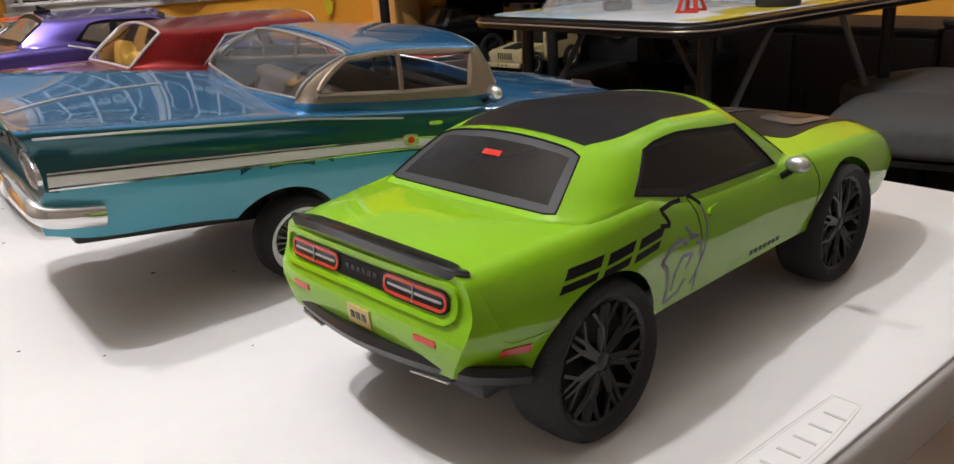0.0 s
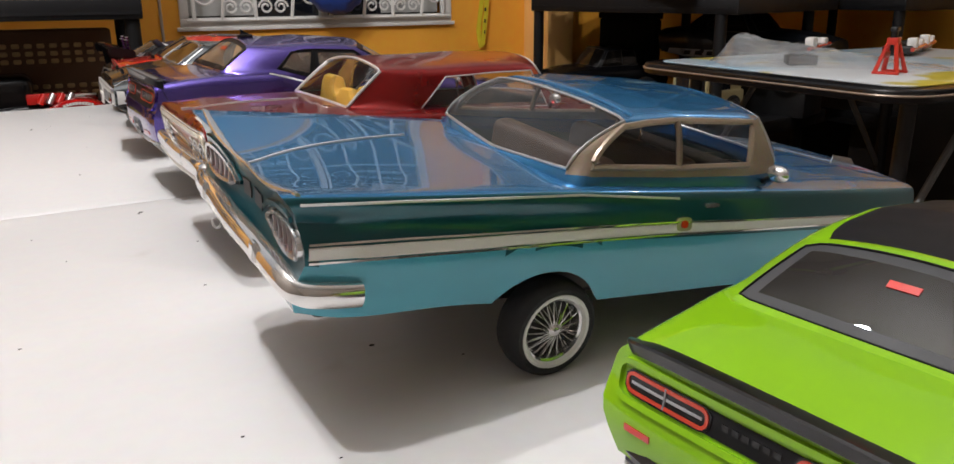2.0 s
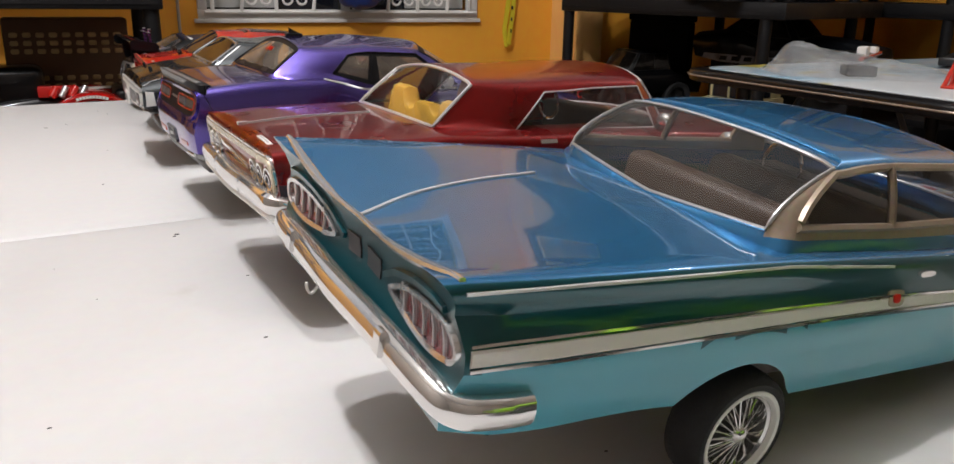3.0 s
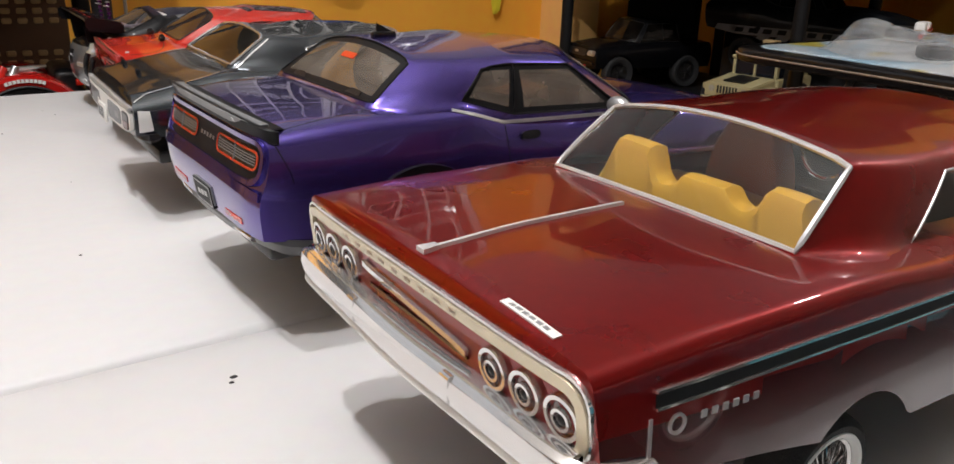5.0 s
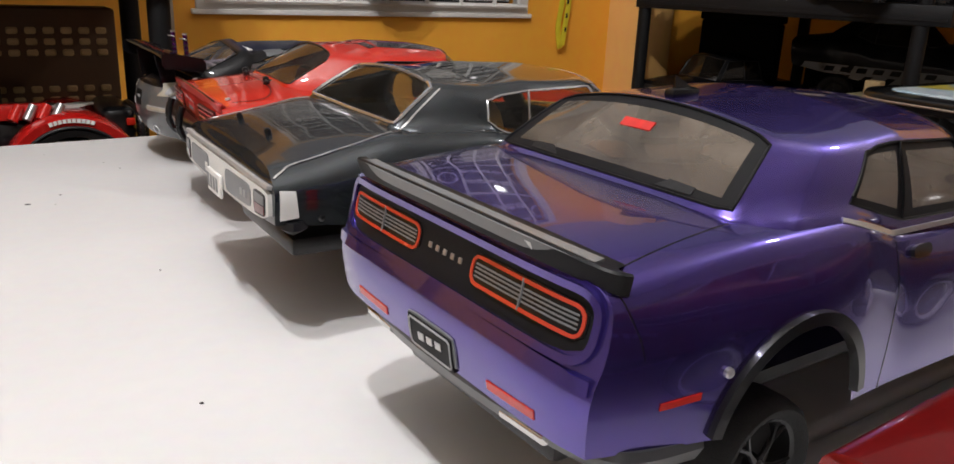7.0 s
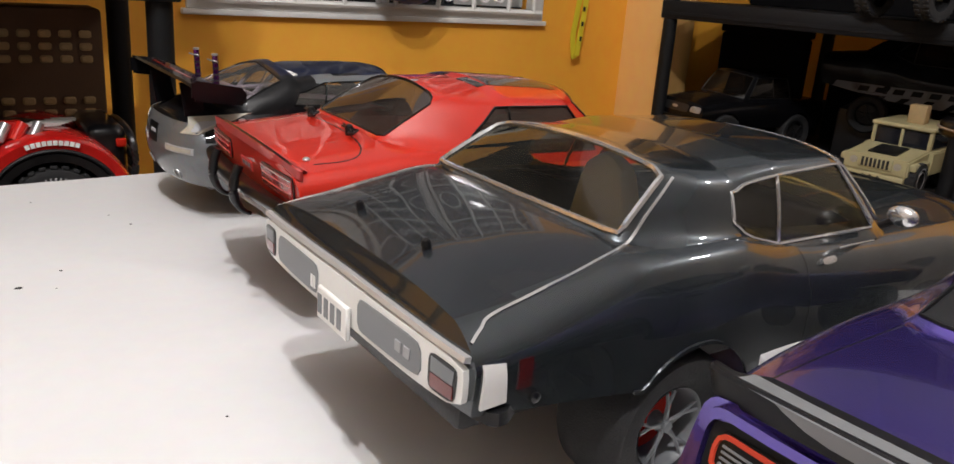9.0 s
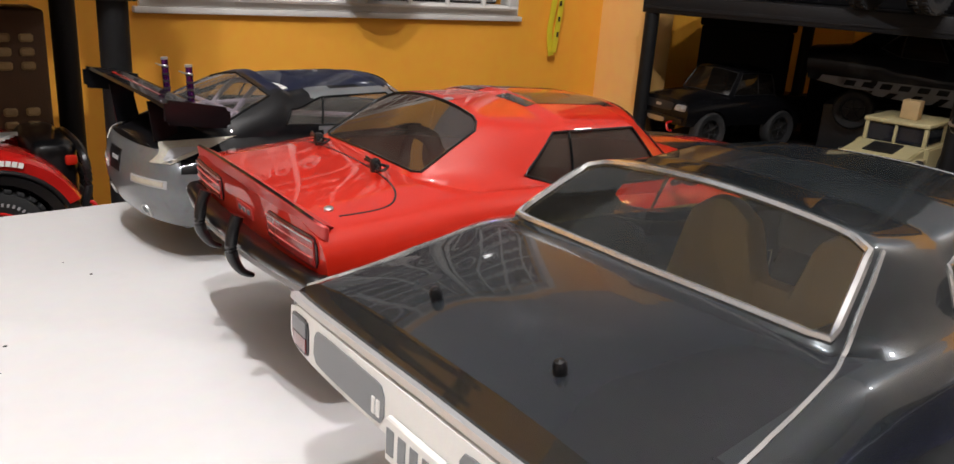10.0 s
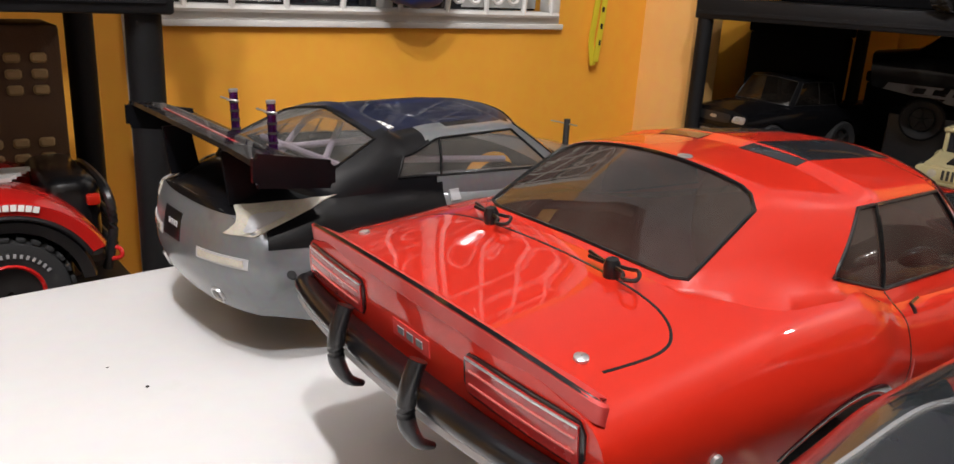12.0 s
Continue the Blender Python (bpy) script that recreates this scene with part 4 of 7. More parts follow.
def mirror_pod(car, x, y, z, mat, size=11):
    """A door mirror: a domed shell on a short stalk."""
    bm = bmesh.new()
    bmesh.ops.create_icosphere(bm, subdivisions=3, radius=1, matrix=Matrix.Translation((x * .001, y * .001, z * .001)) @ Matrix.Diagonal((size * .0006, size * .001, size * .00068, 1)))
    pod = part("door_mirror", bm, mat, car)
    s = 1 if y > 0 else -1
    part("stalk", tube([(x * .001, (y - s * size * 0.5) * .001, (z - 4) * .001), ((x + 2) * .001, (y - s * size * 1.4) * .001, (z - 9) * .001)], .0022, 8), BLACK_PLASTIC, pod)


def disc(skin, plane, a, b, r, h, n=14, dome=0.5):
    """A round button on the surface."""
    p, nrm = skin.at(plane, a, b)
    q = nrm.to_track_quat("Y", "Z").to_matrix().to_4x4()
    bm = bmesh.new()
    add_lathe(bm, [(r * .001, -.0005), (r * .001, h * .0006), (r * .0007, h * .0009), (r * .0001, h * .001)], n, Matrix.Translation(p) @ q)
    return bm


def ring_on(skin, plane, a, b, r, w, h=1.2):
    pts = [(a + r * math.cos(2 * math.pi * k / 20), b + r * math.sin(2 * math.pi * k / 20)) for k in range(20)]
    return skin.stroke(plane, pts, w, h, 24, closed=True)


def tail_lamp(car, skin, y0, y1, z0, z1, h=1.0, bars=False):
    """A rounded lamp with a bright red outline, a dark lens and a pale bar."""
    base = part("tail_lamp", skin.patch("rear", [(y0, z0), (y1, z0), (y1, z1), (y0, z1)], h, 10, 4, power=6), GLOSS_BLACK, car, "tail lamp with a red outline")
    off = h
    bm = bmesh.new()
    lo, hi = min(y0, y1), max(y0, y1)
    p = rounded(lo + 1.6, z0 + 1.6, hi - 1.6, z1 - 1.6, (z1 - z0) * 0.28)
    skin.stroke("rear", p, 1.8, off + 0.5, 60, bm, True)
    part("outline", bm, LAMP_RED, base)
    zc = (z0 + z1) / 2
    n = 4 if bars else 1
    for k in range(n):
        z = zc + (k - (n - 1) / 2) * 1.7
        part("lens_bar", skin.stroke("rear", [(lo + 4, z), (hi - 4, z)], 0.8 if bars else 1.3, off + 0.4, 20), GREY_FILM if bars else LIGHT_GREY, base)
    mid = (lo + hi) / 2
    part("divider", skin.stroke("rear", [(mid, z0 + 1), (mid, z1 - 1)], 1.0, off + 0.7, 6), GREY_FILM, base)
    return base


def seam(car, skin, plane, pts, w=0.9, mat=None, name="panel_seam", h=0.12, n=30):
    return part(name, skin.stroke(plane, pts, w, h, n), mat or GLOSS_BLACK, car)


# ---- lime green muscle car ----
FRIT = material("grey_window_border", (0.040, 0.041, 0.043), 0.5, spec=0.25, spread=0.2)
GREEN.update(frit=FRIT)
PURPLE.update(frit=BLACK_SATIN)
m_green = pose(0.2, 0.237, TABLE_Z, 0, 0, 6.4)
green = build_car("model_car", m_green, GREEN, "lime green model muscle car with a satin black roof", GREEN_PAINT, SMOKE_GLASS, BLACK_SATIN, BLACK_SATIN, 0.5)
wheel_set(green, [(x, y, 41) for x in (88, 341) for y in (-70, 70)], 41, 32, 32, "mesh", BLACK_PLASTIC)
sk = Skin(green)
part("tail_panel", sk.patch("rear", [(-60, 85.5), (60, 85.5), (60, 95), (-60, 95)], 0.5, 20, 4, power=8), BLACK_SATIN, green, "dark grey panel between the lamps")
part("tail_surround", sk.stroke("rear", rounded(-65, 82.5, 65, 98.5, 6), 3.2, 1.8, 110, closed=True), GREEN_PAINT, green, "green lip round the tail panel")
for s in (1, -1):
    tail_lamp(green, sk, s * 17, s * 61, 85, 95.5)
    part("reflector", sk.patch("rear", [(s * 42, 71), (s * 56, 71), (s * 56, 73.8), (s * 42, 73.8)], 0.5, 4, 2), RED_LENS, green)
    pl = "right" if s < 0 else "left"
    part("side_marker", sk.patch(pl, [(30, 63.5), (45, 62), (45, 66), (31, 67)], 0.5, 4, 2), RED_LENS, green)
    seam(green, sk, pl, [(166, 101), (171, 92), (172, 70), (167, 50)])
    seam(green, sk, pl, [(300, 96), (303, 84), (300, 60), (296, 50)])
    seam(green, sk, pl, [(22, 98), (26, 84), (30, 72), (36, 69), (58, 70)], 0.7, GREEN_PAINT, "bumper_seam", 0.3)
    part("door_handle", sk.patch(pl, [(180, 88), (193, 89), (193, 93), (180, 92)], 2.0, 6, 3, power=4), GREEN_PAINT, green)
    bar_parts("sill_lettering", BLACK_SATIN, green, sk, pl, 226, 53, 262, 53, 7, 3.2, 0.2)
    mirror_pod(green, 263, s * 86, 99, SILVER, 7.5)
    # side graphics: pairs of slanted bars and a horned crest
    for x0, x1 in ((58, 80), (84, 104), (108, 130)):
        for z0, z1 in ((85, 88.4), (90, 94.6)):
            k = (z0 - 85) * 0.9
            part("side_graphic", sk.patch(pl, [(x0 + k, z0), (x1 + k, z0 + 0.8), (x1 + k + (z1 - z0) * 0.9, z1 + 0.8), (x0 + k + (z1 - z0) * 0.9, z1)], 0.15, 8, 2), BLACK_SATIN, green, "black slanted side graphic")
    part("side_graphic", sk.stroke(pl, [(134, 95.5), (144, 93.5), (140, 99), (136, 103), (150, 102.5), (160, 101.5), (156, 105), (170, 101), (176, 96)], 2.6, 0.15, 26), BLACK_SATIN, green, "black horned side graphic")
    for pts, w in (([(176, 96), (178, 86), (176, 74), (170, 62), (164, 55)], 2.0), ([(140, 52), (142, 62), (139, 72), (134, 76), (142, 82), (153, 83), (158, 80)], 3.2),
                   ([(146, 57), (148, 67), (154, 74), (163, 73), (158, 66)], 2.2), ([(140, 52), (152, 54), (158, 60)], 2.2), ([(158, 89), (162, 83), (170, 81), (160, 82)], 2.2), ([(166, 78), (172, 77), (170, 70)], 2.0)):
        part("crest_graphic", sk.stroke(pl, pts, w, 0.15, 30), GREY_FILM, green, "dark grey crest graphic")
part("number_plate", sk.patch("rear", [(-10, 65), (7.5, 65), (7.5, 74.5), (-10, 74.5)], 0.8, 4, 4), PLATE_TAN, green, "tan plate with dark bars")
bar_parts("plate_bar", GLOSS_BLACK, green, sk, "rear", -8, 70, 5.5, 70, 3, 4.5, 1.1)
part("brake_light", Skin(green, ("rear_window",)).patch("rear", [(-6.5, 127.5), (6.5, 127.5), (6.5, 129.6), (-6.5, 129.6)], 0.5, 4, 2), RED_LENS, green)
bar_parts("panel_bar", GLOSS_BLACK, green, sk, "rear", -13, 91, 13, 91, 6, 3.0, 0.8)
part("rear_spoiler", sweep(smooth_line([(22, -65, 102), (17, -60, 104), (14, -40, 106), (13, 0, 107), (14, 40, 106.5), (17, 60, 104), (22, 65, 102)]), [(-7, 0.6), (-3, 1.6), (2, 2.4), (2.8, 1.6), (1.6, -3.4), (-2, -5), (-7, -3)]), GLOSS_BLACK, green, "gloss black lip spoiler")
part("rear_bumper", sweep(smooth_line([(44, -76, 50), (28, -73, 55), (14, -60, 59), (6, 0, 59), (14, 60, 59), (28, 73, 55), (44, 76, 50)]), [(1, 4.5), (2.5, 1), (0.5, -3.5), (-6, -5.5), (-13, -4), (-8, 3.5)]), BLACK_PLASTIC, green, "black lower bumper")
for s in (1, -1):
    ex = part("exhaust_tip", sweep([(13, s * 36, 54.5), (16, s * 58, 55)], rounded(-3.5, -2.2, 3.5, 2.2, 2)), GLOSS_BLACK, green)
    part("exhaust_edge", tube([(.0093, s * .036, .053), (.0123, s * .058, .0535)], .0007, 6), SILVER, ex)
hood = part("bonnet_panel", sk.patch("top", [(306, -56), (452, -44), (452, 44), (306, 56)], 0.35, 24, 14, power=9), BLACK_SATIN, green, "satin black bonnet panel")
for s in (1, -1):
    sc = part("bonnet_scoop", sk.patch("top", [(345, s * 14), (400, s * 12), (404, s * 44), (340, s * 46)], 1.3, 14, 8, power=5), DARK_GREY_FILM, green, "grey bonnet scoop")
    part("scoop_opening", sk.patch("top", [(366, s * 19), (396, s * 18), (396, s * 34), (366, s * 36)], 1.7, 6, 6, power=5), BLACK_PLASTIC, sc)

# ---- metallic blue lowrider ----
m_blue = pose(0.094, 0.562, TABLE_Z, 0, 0, 2.9) @ pose(0, 0, 0, 0, 6.5, 0) @ pose(0, 0, 0, 5.4, 0, 0)


def blue_tone(x, y, z, n):
    if x < 24 and abs(n.x) > 0.4:
        return 2
    if abs(n.y) > 0.5 or z < 124:
        return 1 if z < 123 else 2
    return 0


BROWN_IN = material("brown_interior_vinyl", (0.05, 0.026, 0.014), 0.5, spread=0.2, bump=0.1)
BLUE.update(side_trim_mat=BEIGE, pillar_mat=BEIGE, tub_mat=BROWN_IN, tub_z=124)
blue = build_car("model_lowrider", m_blue, BLUE, "metallic blue model lowrider with tail fins, raised at the rear", BLUE_TOP, CLEAR_GLASS, SILVER, None, 1.2, (BLUE_LOW, TEAL), blue_tone)
tilt_back = (pose(0, 0, 0, 0, 6.5, 0) @ pose(0, 0, 0, 5.4, 0, 0)).inverted()
wheel_set(blue, [tuple(tilt_back @ Vector(p)) for p in ((182, -98, 33), (182, 74, 48), (486, -98, 34), (486, 78, 46))], 33, 24, 22, "wire", CHROME, whitewall=0.35)
sk = Skin(blue)
for s in (1, -1):
    pl = "right" if s < 0 else "left"
    band = part("side_band", sk.stroke(pl, [(8, 125), (60, 126.5), (260, 129), (440, 128), (556, 126)], 7.0, 1.0, 90), WHITE_PAINT, blue, "white side flash edged in chrome")
    part("band_edge", sk.stroke(pl, [(8, 129.5), (60, 131), (260, 133), (440, 131), (556, 128)], 1.5, 1.3, 90), CHROME, band)
    part("band_edge", sk.stroke(pl, [(8, 120.5), (60, 122), (260, 125), (440, 125), (556, 124)], 1.5, 1.3, 90), CHROME, band)
    part("band_shade", sk.stroke(pl, [(30, 127), (260, 131), (440, 130)], 1.0, 0.7, 40), LIGHT_GREY, band)
    part("fin_trim", sk.stroke(pl, [(2, 151.5), (60, 152.5), (180, 153), (262, 149)], 1.5, 0.9, 50), SATIN_CHROME, blue)
    em = part("side_emblem", sk.patch(pl, [(262, 127), (276, 127), (276, 136), (262, 136)], 1.2, 4, 4, power=4), CREAM, blue)
    part("emblem_jewel", sk.patch(pl, [(266, 129), (272, 129), (272, 134), (266, 134)], 1.8, 3, 3, power=3), RED_LENS, em)
    bar_parts("side_lettering", CHROME, blue, sk, pl, 222, 130, 256, 131, 6, 2.6, 0.9)
    part("door_handle", sk.patch(pl, [(286, 142), (300, 142.5), (300, 145.5), (286, 145.5)], 2.2, 5, 3, power=3), CHROME, blue)
    part("hood_trim", sk.stroke("top", [(430, s * 74), (560, s * 66)], 1.2, 0.8, 20), CHROME, blue)
    mirror_pod(blue, 352, s * 104, 166, CHROME, 9)
    # cat-eye lamps
    rim = [(s * y, z) for y, z in ((33, 123.5), (46, 130), (62, 134), (80, 135.5), (93, 134), (99, 129), (99, 123), (91, 118.5), (76, 116.5), (58, 117.5), (44, 120))]
    eye = part("tail_lamp", sk.patch("rear", [(s * 36, 121.5), (s * 99, 115.5), (s * 101, 134), (s * 50, 134.5)], 1.0, 16, 8, power=2.4), DARK_RED, blue, "cat-eye tail lamp with a dark red lens in a chrome bezel")
    part("bezel", sk.stroke("rear", [p[:2] for p in smooth_line([(*p, 0) for p in rim + rim[:1]], 4)], 3.0, 2.6, 80), BRIGHT_TRIM, eye)
    for k in range(5):
        y = s * (50 + k * 10)
        part("lens_rib", sk.stroke("rear", [(y, 118.5), (y - s * 2, 133)], 2.0, 2.2, 6), SILVER, eye)
    part("lamp_brow", sk.stroke("rear", [(s * 24, 126), (s * 40, 134), (s * 62, 139.5), (s * 80, 141), (s * 90, 140)], 4.0, 2.0, 40), TEAL, blue, "teal ridge over the tail lamp")
    # deck fin edge, from the tip down to the middle
    edge = []
    for k in range(15):
        y = s * (100 - k * 100 / 14)
        p, n = sk.at("top", 3 + 3 * (k / 14) ** 2, y)
        edge.append(p + Vector((-0.002, 0, 0.0006)))
    part("tail_edge_trim", tube(edge, [0.0016 + 0.0012 * math.sin(math.pi * min(1, k / 10)) for k in range(15)], 8, flat=0.7), BRIGHT_TRIM, blue, "thick chrome strip along the tail fin")
    part("grille_badge", sk.patch("rear", [(s * 4, 122), (s * 19, 121), (s * 20, 131), (s * 5, 132)], 0.8, 4, 4), DARK_GREY_FILM, blue)
part("boot_strip", sk.stroke("top", [p[:2] for p in smooth_line([(5, 2, 0), (14, 7, 0), (30, 16, 0), (52, 25, 0), (85, 33, 0), (125, 38, 0)])], 2.4, 1.0, 50), SATIN_CHROME, blue, "bright strip curving up the boot")
bpath = smooth_line([(38, -105, 103), (22, -106, 104), (7, -103, 105), (0, -90, 108), (-3, -40, 111), (-4, 0, 111), (-3, 40, 111), (0, 90, 109), (7, 103, 107), (22, 106, 105), (38, 105, 104)])
bb = part("rear_bumper", sweep(bpath, [(4.6, -5), (5, -1), (4.4, 3), (2.4, 5.2), (-1, 5.8), (-6, 4), (-9, 0), (-9, -6), (-2, -8.6), (2.6, -7.8)]), CHROME, blue, "curved chrome rear bumper")
for y in (-58, 58):
    part("bumper_guard", sweep([(-6.5, y - 3, 110), (-6.5, y + 3, 110)], rounded(-2, -5, 2, 7, 1.8)), CHROME, bb)
part("towing_loop", tube([(-.006 + .003 * math.cos(a), .024, .102 + .006 * math.sin(a)) for a in [math.pi * (1 + k / 8) for k in range(9)]], .0008, 6), WHITE_PAINT, blue)
part("bonnet_ornament", sk.stroke("top", [(538, -16), (568, -16)], 1.5, 5.0, 10), CHROME, blue)
part("dashboard", box(.338, -.074, .148, .372, .074, .160, .005, 3), DARK_IN, blue)
for x in (0.215, 0.292):
    part("seat", box(x, -.068, .10, x + .022, .068, .166, .008, 3), BROWN_IN, blue, "brown bench seat")
part("steering_wheel", tube([(.33, .034 + .016 * math.cos(a), .165 + .016 * math.sin(a)) for a in [2 * math.pi * k / 18 for k in range(18)]], .0014, 6, True), CHROME, blue)

# ---- candy red lowrider ----
m_red = pose(0.122, 0.861, TABLE_Z, 0, 0, 1.5)


# darker maroon low on the sides and inside the tail panel
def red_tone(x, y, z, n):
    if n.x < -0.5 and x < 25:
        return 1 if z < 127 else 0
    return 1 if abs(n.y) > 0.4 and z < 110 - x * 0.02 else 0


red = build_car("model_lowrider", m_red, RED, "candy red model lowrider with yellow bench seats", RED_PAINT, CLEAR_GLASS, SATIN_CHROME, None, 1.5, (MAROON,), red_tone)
wheel_set(red, [(x, y, 33) for x in (150, 462) for y in (-92, 92)], 33, 24, 22, "wire", CHROME, whitewall=0.35)
sk = Skin(red)
fr = part("tail_frame", sk.stroke("rear", rounded(-104.5, 100, 104.5, 126, 8), 5.6, 2.4, 130, closed=True), CREAM, red, "pale chrome frame round the tail panel")
part("frame_edge", sk.stroke("rear", rounded(-107.5, 98, 107.5, 129.4, 9), 1.4, 1.8, 130, closed=True), CHROME, fr)
bar_parts("frame_lettering", BEIGE, fr, sk, "rear", 62, 126, -40, 126, 9, 1.8, 2.6, 0.6)
for y in (95, 76.5, 58, -58, -76.5, -95):
    lamp = part("tail_lamp", ring_on(sk, "rear", y, 112.5, 7.4, 2.0, 2.2), CHROME, red, "round tail lamp with chrome rings")
    part("lens", disc(sk, "rear", y, 112, 6, 1.2), DARK_RED, lamp)
    part("inner_ring", ring_on(sk, "rear", y, 112, 3.6, 1.5, 2.6), CHROME, lamp)
    part("boss", disc(sk, "rear", y, 112, 2.2, 2.6), GLOSS_BLACK, lamp)
part("panel_spear", sk.stroke("rear", [(44, 117), (36, 115.5), (-30, 111.5), (-40, 110)], 3.4, 1.8, 24), CHROME, red)
part("panel_molding", sk.stroke("rear", [(40, 108), (-40, 108)], 2.0, 1.0, 16), MAROON, red)
part("boot_strip", sk.stroke("top", [(6, 0), (20, 0), (114, 2)], 2.4, 1.6, 30), SATIN_CHROME, red, "pale metal strip down the boot")
part("boot_strip_head", sk.patch("top", [(2, -3), (10, -1.8), (10, 1.8), (2, 3)], 2.2, 4, 4), SATIN_CHROME, red)
part("boot_badge", sk.patch("top", [(3, -84), (3, -54), (7, -54), (7, -84)], 0.6, 3, 8), WHITE_PAINT, red, "white strip badge with plain bars")
bar_parts("badge_bar", SILVER, red, sk, "top", 5, -57, 5, -80, 6, 1.8, 0.9)
for s in (1, -1):
    pl = "right" if s < 0 else "left"
    band = part("side_molding", sk.stroke(pl, [(26, 118), (120, 116.5), (300, 111), (540, 101)], 5.6, 0.8, 70), BLACK_SATIN, red, "black side moulding edged in chrome")
    part("molding_edge", sk.stroke(pl, [(26, 121), (120, 119.5), (300, 114), (540, 104)], 1.4, 1.3, 70), CHROME, band)
    part("molding_edge", sk.stroke(pl, [(26, 115), (120, 113.5), (300, 108), (540, 98)], 1.2, 1.2, 70), CHROME, band)
    part("side_emblem", ring_on(sk, pl, 36, 107, 3.4, 1.3, 0.8), SILVER, red)
    bar_parts("side_lettering", SILVER, red, sk, pl, 46, 107, 78, 106, 6, 3.2, 0.5, 0.5)
    part("corner_strip", sk.stroke(pl, [(24, 112), (24, 98)], 1.6, 0.6, 6), SILVER, red)
    part("door_handle", sk.patch(pl, [(262, 119), (276, 119), (276, 122), (262, 122)], 2.0, 5, 3, power=3), CHROME, red)
    part("vent_badge", sk.patch(pl, [(218, 123.5), (234, 123), (234, 126), (218, 126.5)], 0.8, 4, 2), CHROME, red)
    mirror_pod(red, 352, s * 104, 134, CHROME, 9)
rp = smooth_line([(26, -111, 92), (12, -112, 95), (1, -109, 98), (-4, -98, 99), (-6, -50, 99), (-7, 0, 98), (-6, 50, 99), (-4, 98, 99), (1, 109, 98), (12, 112, 95), (26, 111, 92)])
rb = part("rear_bumper", sweep(rp, [(4, -6), (5, -1), (4, 3.5), (1, 5.5), (-16, 5), (-16, -9), (2, -9.5)]), CHROME, red, "chrome rear bumper")
part("bumper_lip", sweep([(x + 1, y, z - 10.5 - max(0, x) * 0.3) for x, y, z in rp], [(3.4, 1.6), (4, -1), (1, -4.5), (-10, -4), (-14, 1.6)]), WHITE_PAINT, rb, "white lower face of the bumper")
for y in (-40, 40):
    part("bumper_guard", sweep([(-9, y - 3, 98), (-9, y + 3, 98)], rounded(-2, -6, 2, 6, 1.6)), CHROME, rb)


def bench(x, z0, tops, depth, half, mid=0):
    """A bench seat whose back rises in humps."""
    bm = bmesh.new()
    n = 60
    rings = []
    for k in range(n + 1):
        y = -half + 2 * half * k / n
        z, y = curve(tops, y), y + mid
        prof = [(x, z0), (x - 3, z - 6), (x - 1, z - 1.5), (x + 4, z), (x + depth - 2, z - 2), (x + depth, z - 8), (x + depth + 3, z0)]
        rings.append([bm.verts.new((a * .001, y * .001, b * .001)) for a, b in prof])
    for a, b in zip(rings, rings[1:]):
        for k in range(len(a) - 1):
            bm.faces.new((a[k], a[k + 1], b[k + 1], b[k]))
    bm.faces.new(rings[0])
    bm.faces.new(rings[-1])
    return bm


part("bench_seat", bench(162, 112, [(-70, 128), (-66, 140), (-63, 152), (-44, 153), (-38, 143), (-30, 139), (-24, 141), (-18, 147), (8, 147), (13, 141), (22, 139), (28, 144), (33, 156), (55, 157), (60, 150), (66, 138), (70, 132)], 14, 70), YELLOW_SEAT, red, "yellow vinyl bench seat")
part("seat_cushion", box(.178, -.07, .10, .225, .07, .128, .006, 3), YELLOW_SEAT, red)
part("bucket_seat", bench(222, 110, [(-26, 130), (-22, 152), (-12, 165), (10, 166), (20, 154), (26, 130)], 14, 24, 18), RUST_SEAT, red, "rust orange front seat")
part("dashboard", box(.342, -.078, .10, .364, .078, .131, .005, 3), DARK_IN, red)
part("steering_wheel", tube([(.318, .03 + .017 * math.cos(a), .134 + .016 * math.sin(a)) for a in [2 * math.pi * k / 18 for k in range(18)]], .0014, 6, True), CHROME, red)

# ---- metallic purple muscle car ----
SPOILER_GREY = material("satin_grey_spoiler_paint", (0.17, 0.175, 0.18), 0.4, coat=0.3, spread=0.15, scale=60)
m_purple = pose(0.103, 1.151, TABLE_Z, 0, 0, 3.0)
purple = build_car("model_car", m_purple, PURPLE, "metallic purple model muscle car with a black tail panel", PURPLE_PAINT, GREY_GLASS, BLACK_SATIN, None, 0.7)
wheel_set(purple, [(x, y, 34) for x in (122, 432) for y in (-84, 84)], 34, 28, 24, "five", BLACK_PLASTIC)
sk = Skin(purple)
part("tail_panel", sk.patch("rear", [(-91, 112), (91, 112), (91, 135.5), (-91, 135.5)], 0.5, 24, 6, power=7), BLACK_SATIN, purple, "black panel between the lamps")
part("tail_surround", sk.stroke("rear", rounded(-93, 110.5, 93, 136.5, 9), 4.0, 2.2, 120, closed=True), PURPLE_PAINT, purple, "purple lip round the black panel")
part("bumper_crest", sk.stroke("rear", [(-97, 105), (-60, 106), (0, 106.5), (60, 106), (97, 105)], 7.0, 1.6, 50), PURPLE_PAINT, purple)
